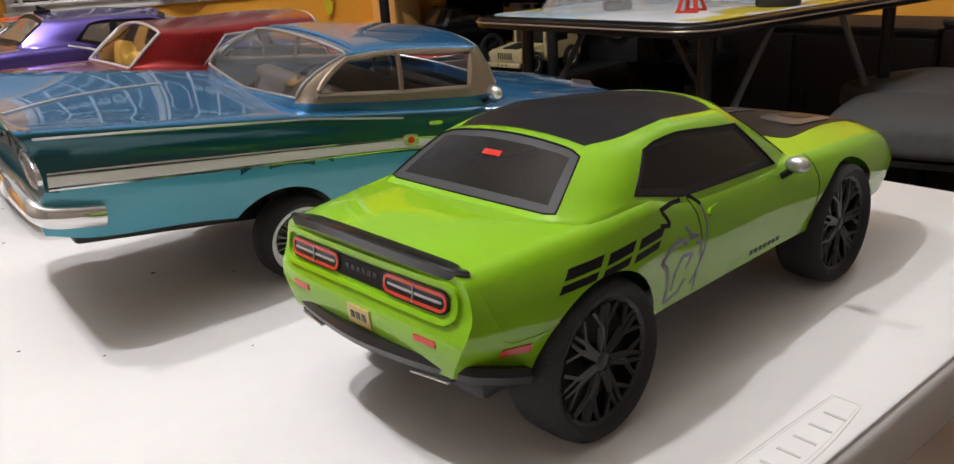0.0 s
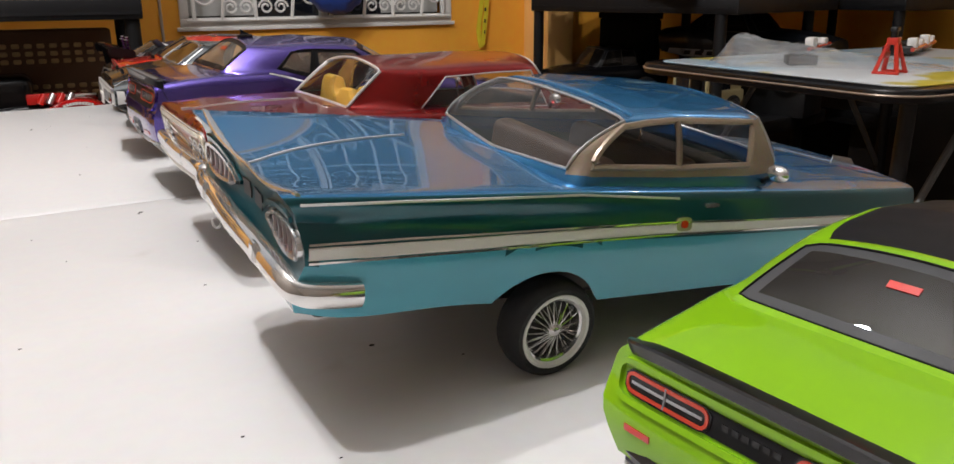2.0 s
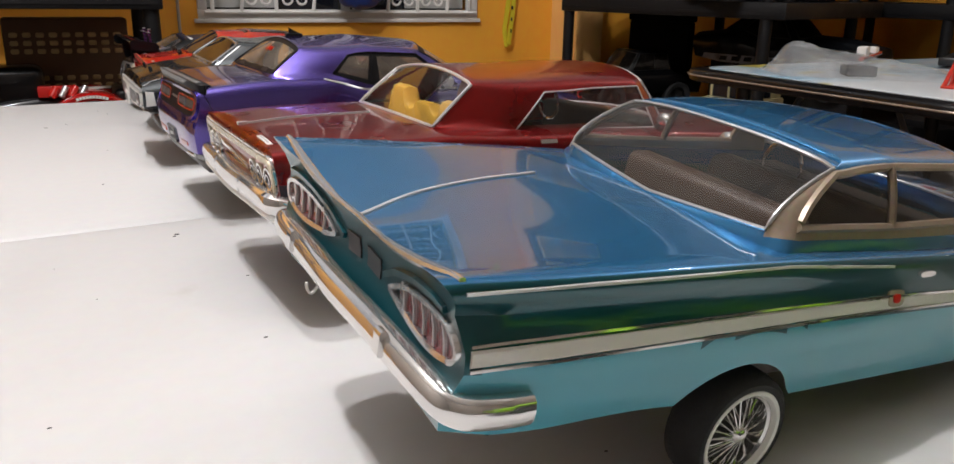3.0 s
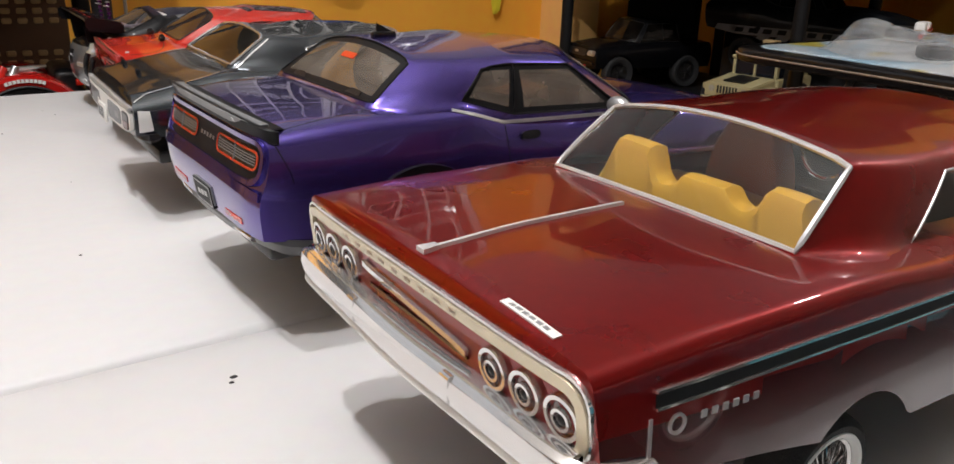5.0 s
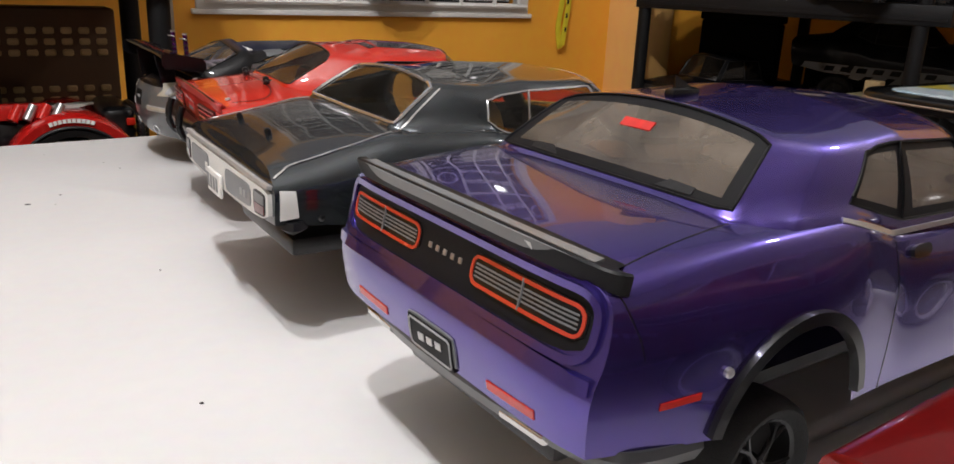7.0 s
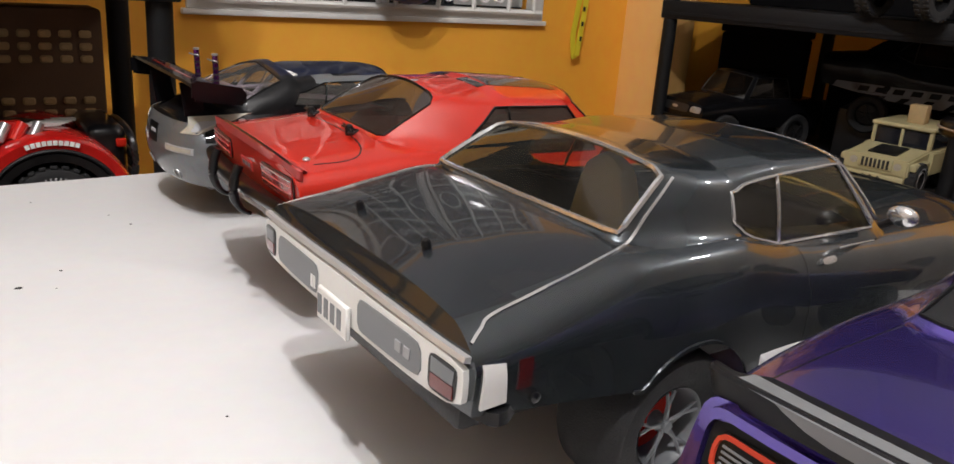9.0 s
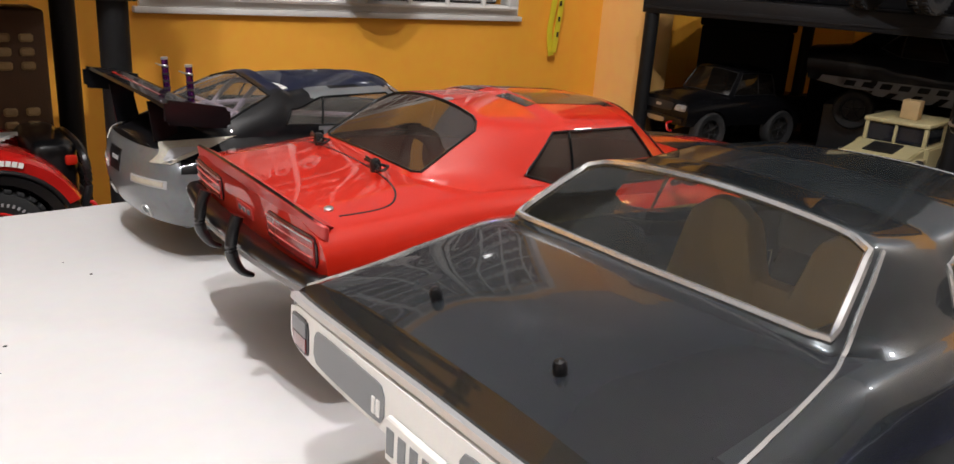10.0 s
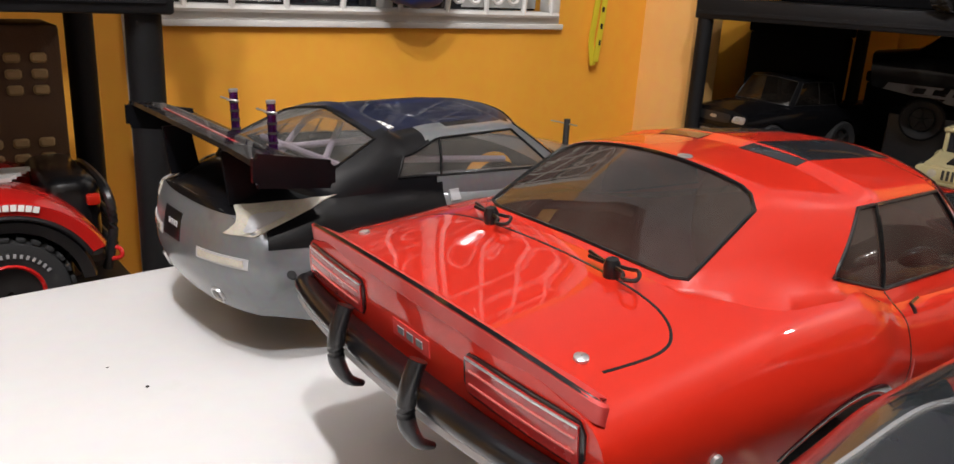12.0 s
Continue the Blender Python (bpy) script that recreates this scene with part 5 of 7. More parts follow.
for s in (1, -1):
    tail_lamp(purple, sk, s * 20, s * 89, 117, 131.5, 1.0, True)
    pl = "right" if s < 0 else "left"
    part("reflector", sk.patch("rear", [(s * 42, 80), (s * 72, 81), (s * 72, 85), (s * 42, 84)], 0.5, 5, 2), RED_LENS, purple)
    part("side_marker", sk.patch(pl, [(42, 90), (62, 90), (62, 93), (42, 93)], 0.5, 4, 2), RED_LENS, purple)
    part("fender_stud", disc(sk, pl, 74, 99, 2.2, 2.5), SILVER, purple)
    bm = bmesh.new()
    sk.stroke(pl, [(120 + 47.5 * math.cos(radians(a)), 64 + 47.5 * math.sin(radians(a))) for a in range(4, 177, 6)], 7.0, 2.6, 70, bm)
    part("arch_flare", bm, GLOSS_BLACK, purple, "gloss black wheel arch lip")
    seam(purple, sk, pl, [(196, 132), (198, 110), (194, 80), (190, 58)])
    seam(purple, sk, "top", [(30, s * 86), (70, s * 82), (96, s * 80)], 0.8)
    seam(purple, sk, pl, [(22, 138), (30, 120), (32, 112)], 0.7)
    part("belt_trim", sk.stroke(pl, [(150, 146), (170, 141), (196, 133), (250, 131), (316, 129)], 3.0, 0.7, 40), SILVER, purple, "silver strip under the side windows")
    part("door_handle", sk.patch(pl, [(210, 119), (228, 119), (228, 125), (210, 125)], 2.2, 6, 4, power=3), GLOSS_BLACK, purple)
    mirror_pod(purple, 292, s * 112, 140, SILVER, 11)
bar_parts("badge_bar", SILVER, purple, sk, "rear", 15, 124, -15, 124, 5, 3.0, 1.0, 0.6)
pf = part("plate_surround", sk.patch("rear", [(-20, 74), (20, 74), (20, 93), (-20, 93)], 0.8, 6, 4, power=8), GREY_FILM, purple)
part("number_plate", sk.patch("rear", [(-18, 76), (18, 76), (18, 91.5), (-18, 91.5)], 1.4, 6, 4), BLACK_SATIN, pf, "black plate with a pale border")
part("plate_border", sk.stroke("rear", rounded(-17, 77, 17, 90.5, 1.5), 1.1, 1.8, 50, closed=True), LIGHT_GREY, pf)
bar_parts("plate_bar", SILVER, pf, sk, "rear", 11, 83, -11, 85, 3, 4.5, 1.8)
glazed = Skin(purple, ("rear_window",))
part("brake_light", glazed.patch("rear", [(-10, 171), (10, 171), (10, 174.5), (-10, 174.5)], 0.5, 4, 2), RED_LENS, purple)
for s in (1, -1):
    part("window_bracket", glazed.patch("rear", [(s * 34, 152.6), (s * 55, 152.6), (s * 55, 155.4), (s * 40, 156)], 0.5, 3, 3), BLACK_PLASTIC, purple)
sp = part("rear_spoiler", sweep(smooth_line([(26, -95, 140), (20, -90, 142), (14, -55, 145), (12, 0, 146), (14, 55, 145), (20, 90, 142), (26, 95, 140)]), [(-14, 1), (-6, 2.5), (3, 4.6), (4, 3.8), (2, -4), (-5, -7), (-14, -5)]), BLACK_SATIN, purple, "black lip spoiler with a grey face")
part("spoiler_face", sweep(smooth_line([(20, -86, 143), (14, -55, 145.5), (12, 0, 146.5), (14, 55, 145.5), (20, 86, 143)]), [(2.4, -2.6), (4.6, 3.6), (-4, 3.6), (-4, -2)]), SPOILER_GREY, sp)
part("spoiler_badge", sweep([(14.9, -60, 145.0), (13.8, -44, 145.6)], [(3.2, -1.0), (4.4, 2.0), (4.0, 2.0), (2.6, -1.0)]), SILVER, sp)
part("lower_bumper", sweep(smooth_line([(70, -99, 66), (36, -98, 70), (22, -88, 73), (14, -50, 74), (12, 0, 74), (14, 50, 74), (22, 88, 73), (36, 98, 70), (70, 99, 66)]), [(2.5, 4), (3.5, 0), (0, -7), (-10, -9), (-14, -5), (-5, 4)]), DARK_GREY_FILM, purple, "dark grey lower bumper")
for s in (1, -1):
    part("exhaust_tip", sweep([(15, s * 46, 70), (16, s * 72, 70.5)], rounded(-3.5, -2.4, 3.5, 2.4, 2)), CHROME, purple)
fin = bmesh.new()
add_box(fin, .140, -.0035, .184, .160, .0035, .189, .002, 2)
vs = [fin.verts.new(c) for c in ((.144, -.0012, .188), (.144, .0012, .188), (.158, .0012, .188), (.158, -.0012, .188), (.144, 0, .1955))]
for a, b in ((0, 1), (1, 2), (2, 3), (3, 0)):
    fin.faces.new((vs[a], vs[b], vs[4]))
part("roof_aerial", fin, GLOSS_BLACK, purple, "black fin aerial")

# ---- dark grey coupe ----
m_grey = pose(0.095, 1.445, TABLE_Z, 0, 0, 0.8)
DECK_BLACK = material("worn_black_deck_film", (0.016, 0.018, 0.021), 0.25, coat=0.5, spec=0.25, spread=0.4, scale=30, grain=0.3, stain=(0.05, 0.052, 0.056), stain_scale=18, stain_at=0.6)


def grey_tone(x, y, z, n):
    if n.z > 0.45 and x < 170 and abs(y) < 86 - max(0, x - 90) * 0.3:
        return 1
    return 0


grey = build_car("model_car", m_grey, GREY, "worn dark grey model coupe with chrome window trim", GREY_PAINT, AMBER_GLASS, BRIGHT_TRIM, None, 1.7, (DECK_BLACK,), grey_tone)
wheel_set(grey, [(x, y, 42) for x in (127, 415) for y in (-84, 84)], 42, 46, 22, "five", GREY_FILM)
for w in grey.children:
    if w.name.startswith("wheel"):
        for o in w.children:
            if o.name.startswith("brake_disc"):
                o.data.materials[0] = RED_LENS
sk = Skin(grey)
wb = part("rear_bumper", sk.patch("rear", [(-103, 86), (103, 86), (103, 107), (-103, 107)], 3.0, 30, 6, power=8), WHITE_PAINT, grey, "white bumper panel with grey insets")
part("bumper_top_edge", sk.stroke("rear", [(-103, 107.5), (-60, 109), (0, 109.5), (60, 109), (103, 107.5)], 3.0, 3.4, 50), SATIN_CHROME, wb)
part("lower_valance", sweep(smooth_line([(24, -104, 82), (10, -100, 82), (4, 0, 82), (10, 100, 82), (24, 104, 82)]), [(1, 3), (2, -2), (-4, -6), (-10, -4), (-6, 3)]), BLACK_PLASTIC, grey)
for s in (1, -1):
    lamp = part("tail_lamp", sk.patch("rear", [(s * 82, 88), (s * 99, 88), (s * 100, 103), (s * 82, 104)], 3.6, 5, 5, power=6), GLOSS_BLACK, wb, "red and clear tail lamp in a black frame")
    part("lens", sk.patch("rear", [(s * 84, 89.5), (s * 98, 89.5), (s * 98, 95), (s * 84, 95.5)], 4.0, 4, 3), DARK_RED, lamp)
    part("clear_lens", sk.patch("rear", [(s * 84, 96), (s * 98, 95.5), (s * 98.5, 101.5), (s * 84, 102.5)], 4.0, 4, 3), GREY_FILM, lamp)
    part("inset_panel", sk.patch("rear", [(s * 22, 88), (s * 77, 89), (s * 76, 104), (s * 22, 104)], 3.5, 10, 4, power=8), GREY_FILM, wb)
    part("bumper_corner", sk.patch("right" if s < 0 else "left", [(7, 87), (19, 88), (17, 105), (7, 106)], 1.4, 6, 4), WHITE_PAINT, wb)
    pl = "right" if s < 0 else "left"
    part("quarter_trim", sk.stroke("top", [p[:2] for p in smooth_line([(6, s * 99, 0), (13, s * 95, 0), (22, s * 91, 0), (60, s * 88, 0), (88, s * 85, 0), (100, s * 81.5, 0), (114, s * 77, 0), (128, s * 73, 0), (140, s * 69, 0)])], 1.7, 0.8, 80), BRIGHT_TRIM, grey, "chrome strip along the boot edge and up the pillar")
    part("side_marker", sk.patch(pl, [(24, 92), (31, 92), (31, 105), (24, 105)], 0.6, 3, 4), MAROON, grey)
    part("body_stud", disc(sk, pl, 34, 86, 2.4, 2.0), GLOSS_BLACK, grey)
    part("body_post", disc(sk, "top", 25, s * 33, 2.4, 5.0), GLOSS_BLACK, grey)
    part("arch_trim", sk.stroke(pl, [(131 + 45 * math.cos(radians(a)), 45 + 45 * math.sin(radians(a))) for a in range(10, 166, 6)], 2.2, 0.8, 50), GREY_PAINT, grey)
    part("door_handle", sk.patch(pl, [(236, 109), (250, 109), (250, 112), (236, 112)], 2.0, 5, 3, power=3), CHROME, grey)
    seam(grey, sk, pl, [(222, 118), (224, 95), (220, 64)], 0.6)
    # the white tabletop mirrored in the low flank, laid on as a white strip
    part("sill_strip", sk.stroke(pl, [(182, 66), (260, 63), (368, 62)], 13.0, 0.5, 40), WHITE_PAINT, grey, "white table's reflection painted along the sill")
    mirror_pod(grey, 298, s * 104, 132, CHROME, 9)
    part("mirror_badge", sk.stroke(pl, [(262, 114), (300, 113)], 0.8, 0.5, 8), SILVER, grey)
pt = part("number_plate", box(-.0062, -.0165, .0795, -.0035, .0165, .0965, .0008, 1), WHITE_PAINT, grey, "white plate with grey bars")
for k in range(4):
    part("plate_bar", box(-.0065, .0105 - k * .0072, .083, -.0061, .0150 - k * .0072, .093), GREY_FILM, pt)
bar_parts("inset_bar", LIGHT_GREY, grey, sk, "rear", -56, 96, -70, 96, 2, 6, 4.0)
bar_parts("inset_bar", WHITE_PAINT, grey, sk, "rear", 30, 94, 24, 94, 2, 8, 4.0)
part("seat_backs", bench(196, 90, [(-60, 105), (-50, 138), (-34, 146), (-18, 138), (-8, 112), (8, 112), (18, 138), (34, 146), (50, 138), (60, 105)], 12, 60), TAN_SEAT, grey, "tan seat backs")
part("dashboard", box(.312, -.072, .09, .335, .072, .118, .005, 3), DARK_IN, grey)

# ---- red orange coupe ----
m_orange = pose(0.128, 1.689, TABLE_Z, 0, 0, -1.5)
orange = build_car("model_car", m_orange, ORANGE, "bright red orange model coupe with smoked windows", ORANGE_RED, BROWN_GLASS, GLOSS_BLACK, None, 0.9)
wheel_set(orange, [(x, y, 36) for x in (137, 385) for y in (-82, 82)], 36, 28, 24, "five", GLOSS_BLACK)
sk = Skin(orange)
# lip in a lighter red than the body
part("tail_lip", sweep(smooth_line([(9, -95, 115), (5, -90, 118), (2, -50, 121), (1, 0, 122), (2, 50, 121), (5, 90, 118), (9, 95, 115)]), [(-9, -1), (-3, 2), (1, 3.6), (1.8, 2.6), (0.8, -4), (-5, -5)]), LIP_RED, orange, "lighter red spoiler lip")
part("lip_line", sweep(smooth_line([(8, -94, 118.4), (4.4, -89, 121.2), (1.4, -50, 124.4), (0.4, 0, 125.4), (1.4, 50, 124.4), (4.4, 89, 121.2), (8, 94, 118.4)]), [(-1.2, 0), (0, .9), (1.2, 0), (0, -.9)]), GLOSS_BLACK, orange)
for s in (1, -1):
    pl = "right" if s < 0 else "left"
    lamp = part("tail_lamp", sk.patch("rear", [(s * 36, 97), (s * 93, 96), (s * 93, 113), (s * 36, 113)], 0.9, 10, 4, power=9), GLOSS_BLACK, orange, "long dark red tail lamp")
    part("lens", sk.patch("rear", [(s * 38, 98.5), (s * 91, 97.5), (s * 91, 111.5), (s * 38, 111.5)], 1.6, 10, 4), FADED_LENS, lamp)
    for z in (102, 107):
        part("lens_rib", sk.stroke("rear", [(s * 40, z), (s * 90, z)], 0.8, 2.0, 14), PINK_FILM, lamp)
    part("lamp_edge", sk.stroke("rear", [(s * 38, 111), (s * 91, 111)], 1.0, 2.1, 14), SILVER, lamp)
    part("door_seam", sk.stroke(pl, [(178, 118), (182, 108), (180, 86), (172, 58)], 1.1, 0.15, 30), GLOSS_BLACK, orange)
    part("door_handle", sk.stroke(pl, [(192, 108), (193, 111), (202, 111.5)], 1.4, 1.2, 8), GLOSS_BLACK, orange)
    part("rivet", disc(sk, "top", 20, s * 72, 2.6, 1.6), SILVER, orange)
    part("rivet", disc(sk, pl, 56, 88, 2.2, 2.0), SILVER, orange)
    clip = part("body_post", disc(sk, "top", 66, s * 38, 3.4, 8.0), GLOSS_BLACK, orange, "black body post with a wire clip")
    p, n = sk.at("top", 66, s * 38)
    c = p + Vector((0, 0, .0045))
    part("wire_clip", tube(smooth_line([tuple(c + Vector(v)) for v in ((.001, .014, .001), (0, .004, 0), (.002, -.006, 0), (.001, -.012, .001), (-.004, -.016, 0), (-.006, -.011, -.001), (-.002, -.006, 0), (-.001, .012, 0))], 5), .0008, 6), GLOSS_BLACK, clip)
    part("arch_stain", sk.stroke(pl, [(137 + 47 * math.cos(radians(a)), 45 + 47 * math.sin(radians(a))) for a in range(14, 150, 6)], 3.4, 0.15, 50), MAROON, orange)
    part("scratch", sk.stroke(pl, [(178, 64), (186, 78), (184, 92)], 1.4, 0.12, 12), PINK_FILM, orange)
    mirror_pod(orange, 262, s * 104, 124, GLOSS_BLACK, 10)
    part("roof_stripe", sk.patch("top", [(168, s * 12), (252, s * 12), (250, s * 40), (172, s * 40)], 0.3, 12, 6), DECK_BLACK, orange, "worn black stripe")
    part("bonnet_stripe", sk.patch("top", [(330, s * 12), (470, s * 12), (470, s * 40), (330, s * 42)], 0.3, 16, 6), DECK_BLACK, orange)
part("boot_seam", sk.stroke("top", [p[:2] for p in smooth_line([(22, -80, 0), (44, -82, 0), (56, -77, 0), (63, -62, 0), (66, -30, 0), (67, 0, 0), (66, 30, 0), (63, 62, 0), (56, 77, 0), (44, 82, 0), (22, 80, 0)])], 1.3, 0.15, 90), GLOSS_BLACK, orange)
part("centre_panel", sk.patch("rear", [(-13, 99), (13, 99), (13, 106), (-13, 106)], 0.5, 6, 3), LIP_RED, orange)
bar_parts("centre_bar", GREY_FILM, orange, sk, "rear", 10, 102.5, -10, 102.5, 3, 3.6, 0.9)
part("roof_stain", disc(sk, "top", 131, -12, 3.4, 0.3), GREY_FILM, orange)
op = smooth_line([(14, -101, 91), (5, -98, 91), (0, -92, 91), (-6, -50, 91), (-8, 0, 91), (-6, 50, 91), (0, 92, 91), (5, 98, 91), (14, 101, 91)])
ob_ = part("rear_bumper", sweep(op, [(4.6, -0.8), (4.4, 1.2), (3.4, 2.8), (1.8, 3.9), (0, 4.2), (-3, 3.4), (-16, -1), (-16, -4), (1.8, -4), (3.9, -2.6)]), GLOSS_BLACK, orange, "black rubber rear bumper")
part("bumper_edge", sweep([(x + 1, y, z - 5.6) for x, y, z in op], [(3.5, 2), (4, -1), (0, -3), (-14, -2), (-14, 2)]), LIGHT_GREY, ob_)
for y in (-27, 27):
    part("over_rider", tube(smooth_line([(-.012, y * .001, .108), (-.0155, y * .001, .098), (-.016, y * .001, .086), (-.011, y * .001, .076), (-.004, y * .001, .072)]), [.0035] * 13 + [.0034 - .00019 * k for k in range(12)], 10), GLOSS_BLACK, ob_)
part("lower_valance", sweep(smooth_line([(30, -96, 74), (12, -90, 74), (6, 0, 74), (12, 90, 74), (30, 96, 74)]), [(1, 6), (2, 0), (-3, -6), (-9, -5), (-6, 6)]), ORANGE_RED, orange)

# ---- silver and black sports coupe ----
m_zed = pose(0.122, 1.946, TABLE_Z, 0, 0, 4)
ZED_GLASS = glass("hazy_window_plastic", (0.60, 0.60, 0.62), 1.0, 0.02, 0.12)
NAVY = material("dark_navy_roof_paint", (0.004, 0.007, 0.024), 0.45, coat=0.4, spread=0.3, spec=0.08)
ZED_BLACK = material("worn_gloss_black_paint", (0.004, 0.004, 0.005), 0.5, coat=0.45, spread=0.3, spec=0.05)


def zed_tone(x, y, z, n):
    if x < 62 and abs(y) < 66:
        return 1 if z > 97 else 0
    return 1 if 30 < x < 146 and z > 92 else 0


zed = build_car("model_car", m_zed, ZED, "silver and black model sports coupe with a tall rear wing", SILVER_PAINT, ZED_GLASS, ZED_BLACK, NAVY, 0.9, (ZED_BLACK,), zed_tone)
for o in zed.children:
    if o.name.startswith("roof"):
        o.data.materials.clear()
        for mat in (ZED_BLACK, NAVY, SILVER_PAINT):
            o.data.materials.append(mat)
        for f in o.data.polygons:
            c = f.center * 1000
            if c.x > 142 and abs(c.y) > 55:
                f.material_index = 2
            elif c.x > 108 and c.z > 131 and abs(c.y) < 54:
                f.material_index = 1
            else:
                f.material_index = 0
wheel_set(zed, [(x, y, 32) for x in (100, 350) for y in (-78, 78)], 32, 26, 24, "five", GLOSS_BLACK)
sk = Skin(zed)
for s in (1, -1):
    pl = "right" if s < 0 else "left"
    bm = sk.patch(pl, [(9, 83.5), (19, 85), (70, 104.5), (19, 97)], 0.8, 16, 6)
    part("quarter_panel", sk.patch(pl, [(23, 78), (145, 80), (145, 105), (28, 101)], 0.3, 30, 10), ZED_BLACK, zed)
    lamp = part("tail_lamp", bm, PALE_LENS, zed, "pale wedge tail lamp")
    part("lens_core", sk.patch(pl, [(14, 86), (21, 87.5), (44, 97), (21, 94)], 1.2, 8, 4, power=3), LIGHT_GREY, lamp)
    part("side_marker", sk.patch("rear", [(s * 27, 64), (s * 69, 65), (s * 69, 71.5), (s * 27, 70.5)], 0.5, 8, 3), LIGHT_GREY, zed)
    part("marker_lens", sk.patch("rear", [(s * 29, 65.2), (s * 66, 66.2), (s * 66, 70.2), (s * 29, 69.2)], 0.9, 8, 3), PALE_LENS, zed)
    part("exhaust_ring", ring_on(sk, "rear", s * 40, 42, 4.5, 1.6, 1.2), SILVER, zed)
    part("scuff", sk.patch(pl, [(30, 62), (36, 60), (36, 66), (31, 67)], 0.2, 3, 3, power=2), GLOSS_BLACK, zed)
    part("door_handle", sk.patch(pl, [(150, 92), (158, 92), (158, 99), (150, 99)], 1.2, 4, 4), LIGHT_GREY, zed)
    post = part("body_post", tube([(.055, s * .026, .105), (.053, s * .026, .153)], .0028, 12), VIOLET, zed, "violet anodised body post")
    for k in range(5):
        part("post_band", tube([(.0545 - k * .0003, s * .026, .122 + k * .006), (.0545 - k * .0003, s * .026, .1235 + k * .006)], .0031, 12), DARK_IN, post)
    part("post_cap", tube([(.053, s * .026, .153), (.0529, s * .026, .1548)], .0030, 12), SILVER, post)
    part("wire_clip", tube(smooth_line([(.050, s * .026 + .013, .148), (.052, s * .026 + .004, .1475), (.053, s * .026 - .006, .1475), (.050, s * .026 - .011, .149), (.046, s * .026 - .006, .149), (.049, s * .026, .148)]), .0006, 6), SILVER, post)
    part("wing_strut", sweep([(26, s * 44, 104), (26, s * 44 + 2, 104)], [(-10, -6), (10, -6), (14, 26), (-4, 26)]), ZED_BLACK, zed)
part("tail_band", sk.patch("rear", [(-66, 93.5), (66, 93.5), (62, 98.5), (-62, 98.5)], 0.3, 30, 4), ZED_BLACK, zed)
part("number_plate", sk.patch("rear", [(-4, 67), (22, 67), (22, 85), (-4, 85)], 0.6, 6, 4), GLOSS_BLACK, zed, "black plate with grey bars")
bar_parts("plate_bar", LIGHT_GREY, zed, sk, "rear", 14, 77, -1, 77, 4, 4, 1.0)
wing = part("rear_wing", sweep([(26, -94, 128), (26, -50, 131), (26, 50, 134), (26, 94, 135)], [(16, 2), (14, 4), (-6, 2), (-27, -6), (-28, -8), (-8, -3), (10, -1)]), ZED_BLACK, zed, "tall black rear wing with end plates")
for s in (1, -1):
    bm = bmesh.new()
    add_box(bm, 0, -.0012, 0, 1, .0012, 1)
    for v in bm.verts:
        far, high = v.co.x > 0.5, v.co.z > 0.5
        v.co.x, v.co.z = (.056 if far else .006), ((.131 if high else .115) if far else (.140 if high else .121))
        v.co.y += s * .0945
    bmesh.ops.bevel(bm, geom=[e for e in bm.edges if abs(e.verts[0].co.y - e.verts[1].co.y) > .002], offset=.003, segments=3, affect="EDGES")
    part("end_plate", bm, ZED_BLACK, wing)
part("wing_stripe", sweep([(24, -40, 133.6), (24, 70, 137.0)], [(-1.2, 0), (1.2, .3), (1.2, .7), (-1.2, .4)]), RED_LENS, wing)
bar_parts("roof_lettering", WHITE_PAINT, zed, sk, "top", 122, -4, 128, -48, 8, 6.0, 0.9, 0.25)
part("roll_cage", tube(smooth_line([(.10, -.055, .10), (.125, -.05, .128), (.13, 0, .132), (.125, .05, .128), (.10, .055, .10)]), .0024, 8), LILAC, zed)
part("cage_brace", tube([(.07, -.05, .108), (.15, .045, .128)], .0024, 8), LILAC, zed)
part("cage_brace", tube([(.07, .05, .108), (.15, -.045, .128)], .0024, 8), LILAC, zed)
part("cage_bar", tube([(.12, -.06, .118), (.22, -.06, .108)], .0024, 8), LILAC, zed)
part("cage_bar", tube([(.09, -.06, .114), (.09, .06, .114)], .0024, 8), LILAC, zed)
fp = part("front_post", tube([(.352, 0, .095), (.352, 0, .118)], .0028, 10), DARK_IN, zed)
part("wire_clip", tube([(.352, -.012, .114), (.352, .012, .114), (.346, .014, .115)], .0006, 6), SILVER, fp)

# ---- window in the orange wall ----
window = holder("window_1", pose(0, 0, 0), "white barred window with scrolled iron grille and dark panes", "window")
window["kind"] = "structure"
fy = WALL_Y - 0.012
for nm, bx in (("window_frame", (WX0, fy, WZ0, WX1, fy + 0.05, WZ0 + 0.03)), ("window_frame", (WX0, fy, WZ1 - 0.03, WX1, fy + 0.05, WZ1)), ("window_frame", (WX0, fy, WZ0 + 0.03, WX0 + 0.03, fy + 0.05, WZ1 - 0.03)),
               ("window_frame", (WX1 - 0.03, fy, WZ0 + 0.03, WX1, fy + 0.05, WZ1 - 0.03)), ("window_frame", (0.97, fy + 0.012, WZ0 + 0.03, 0.995, fy + 0.05, WZ1 - 0.03))):
    part(nm, box(*bx, 0.003), WHITE_PAINT, window)
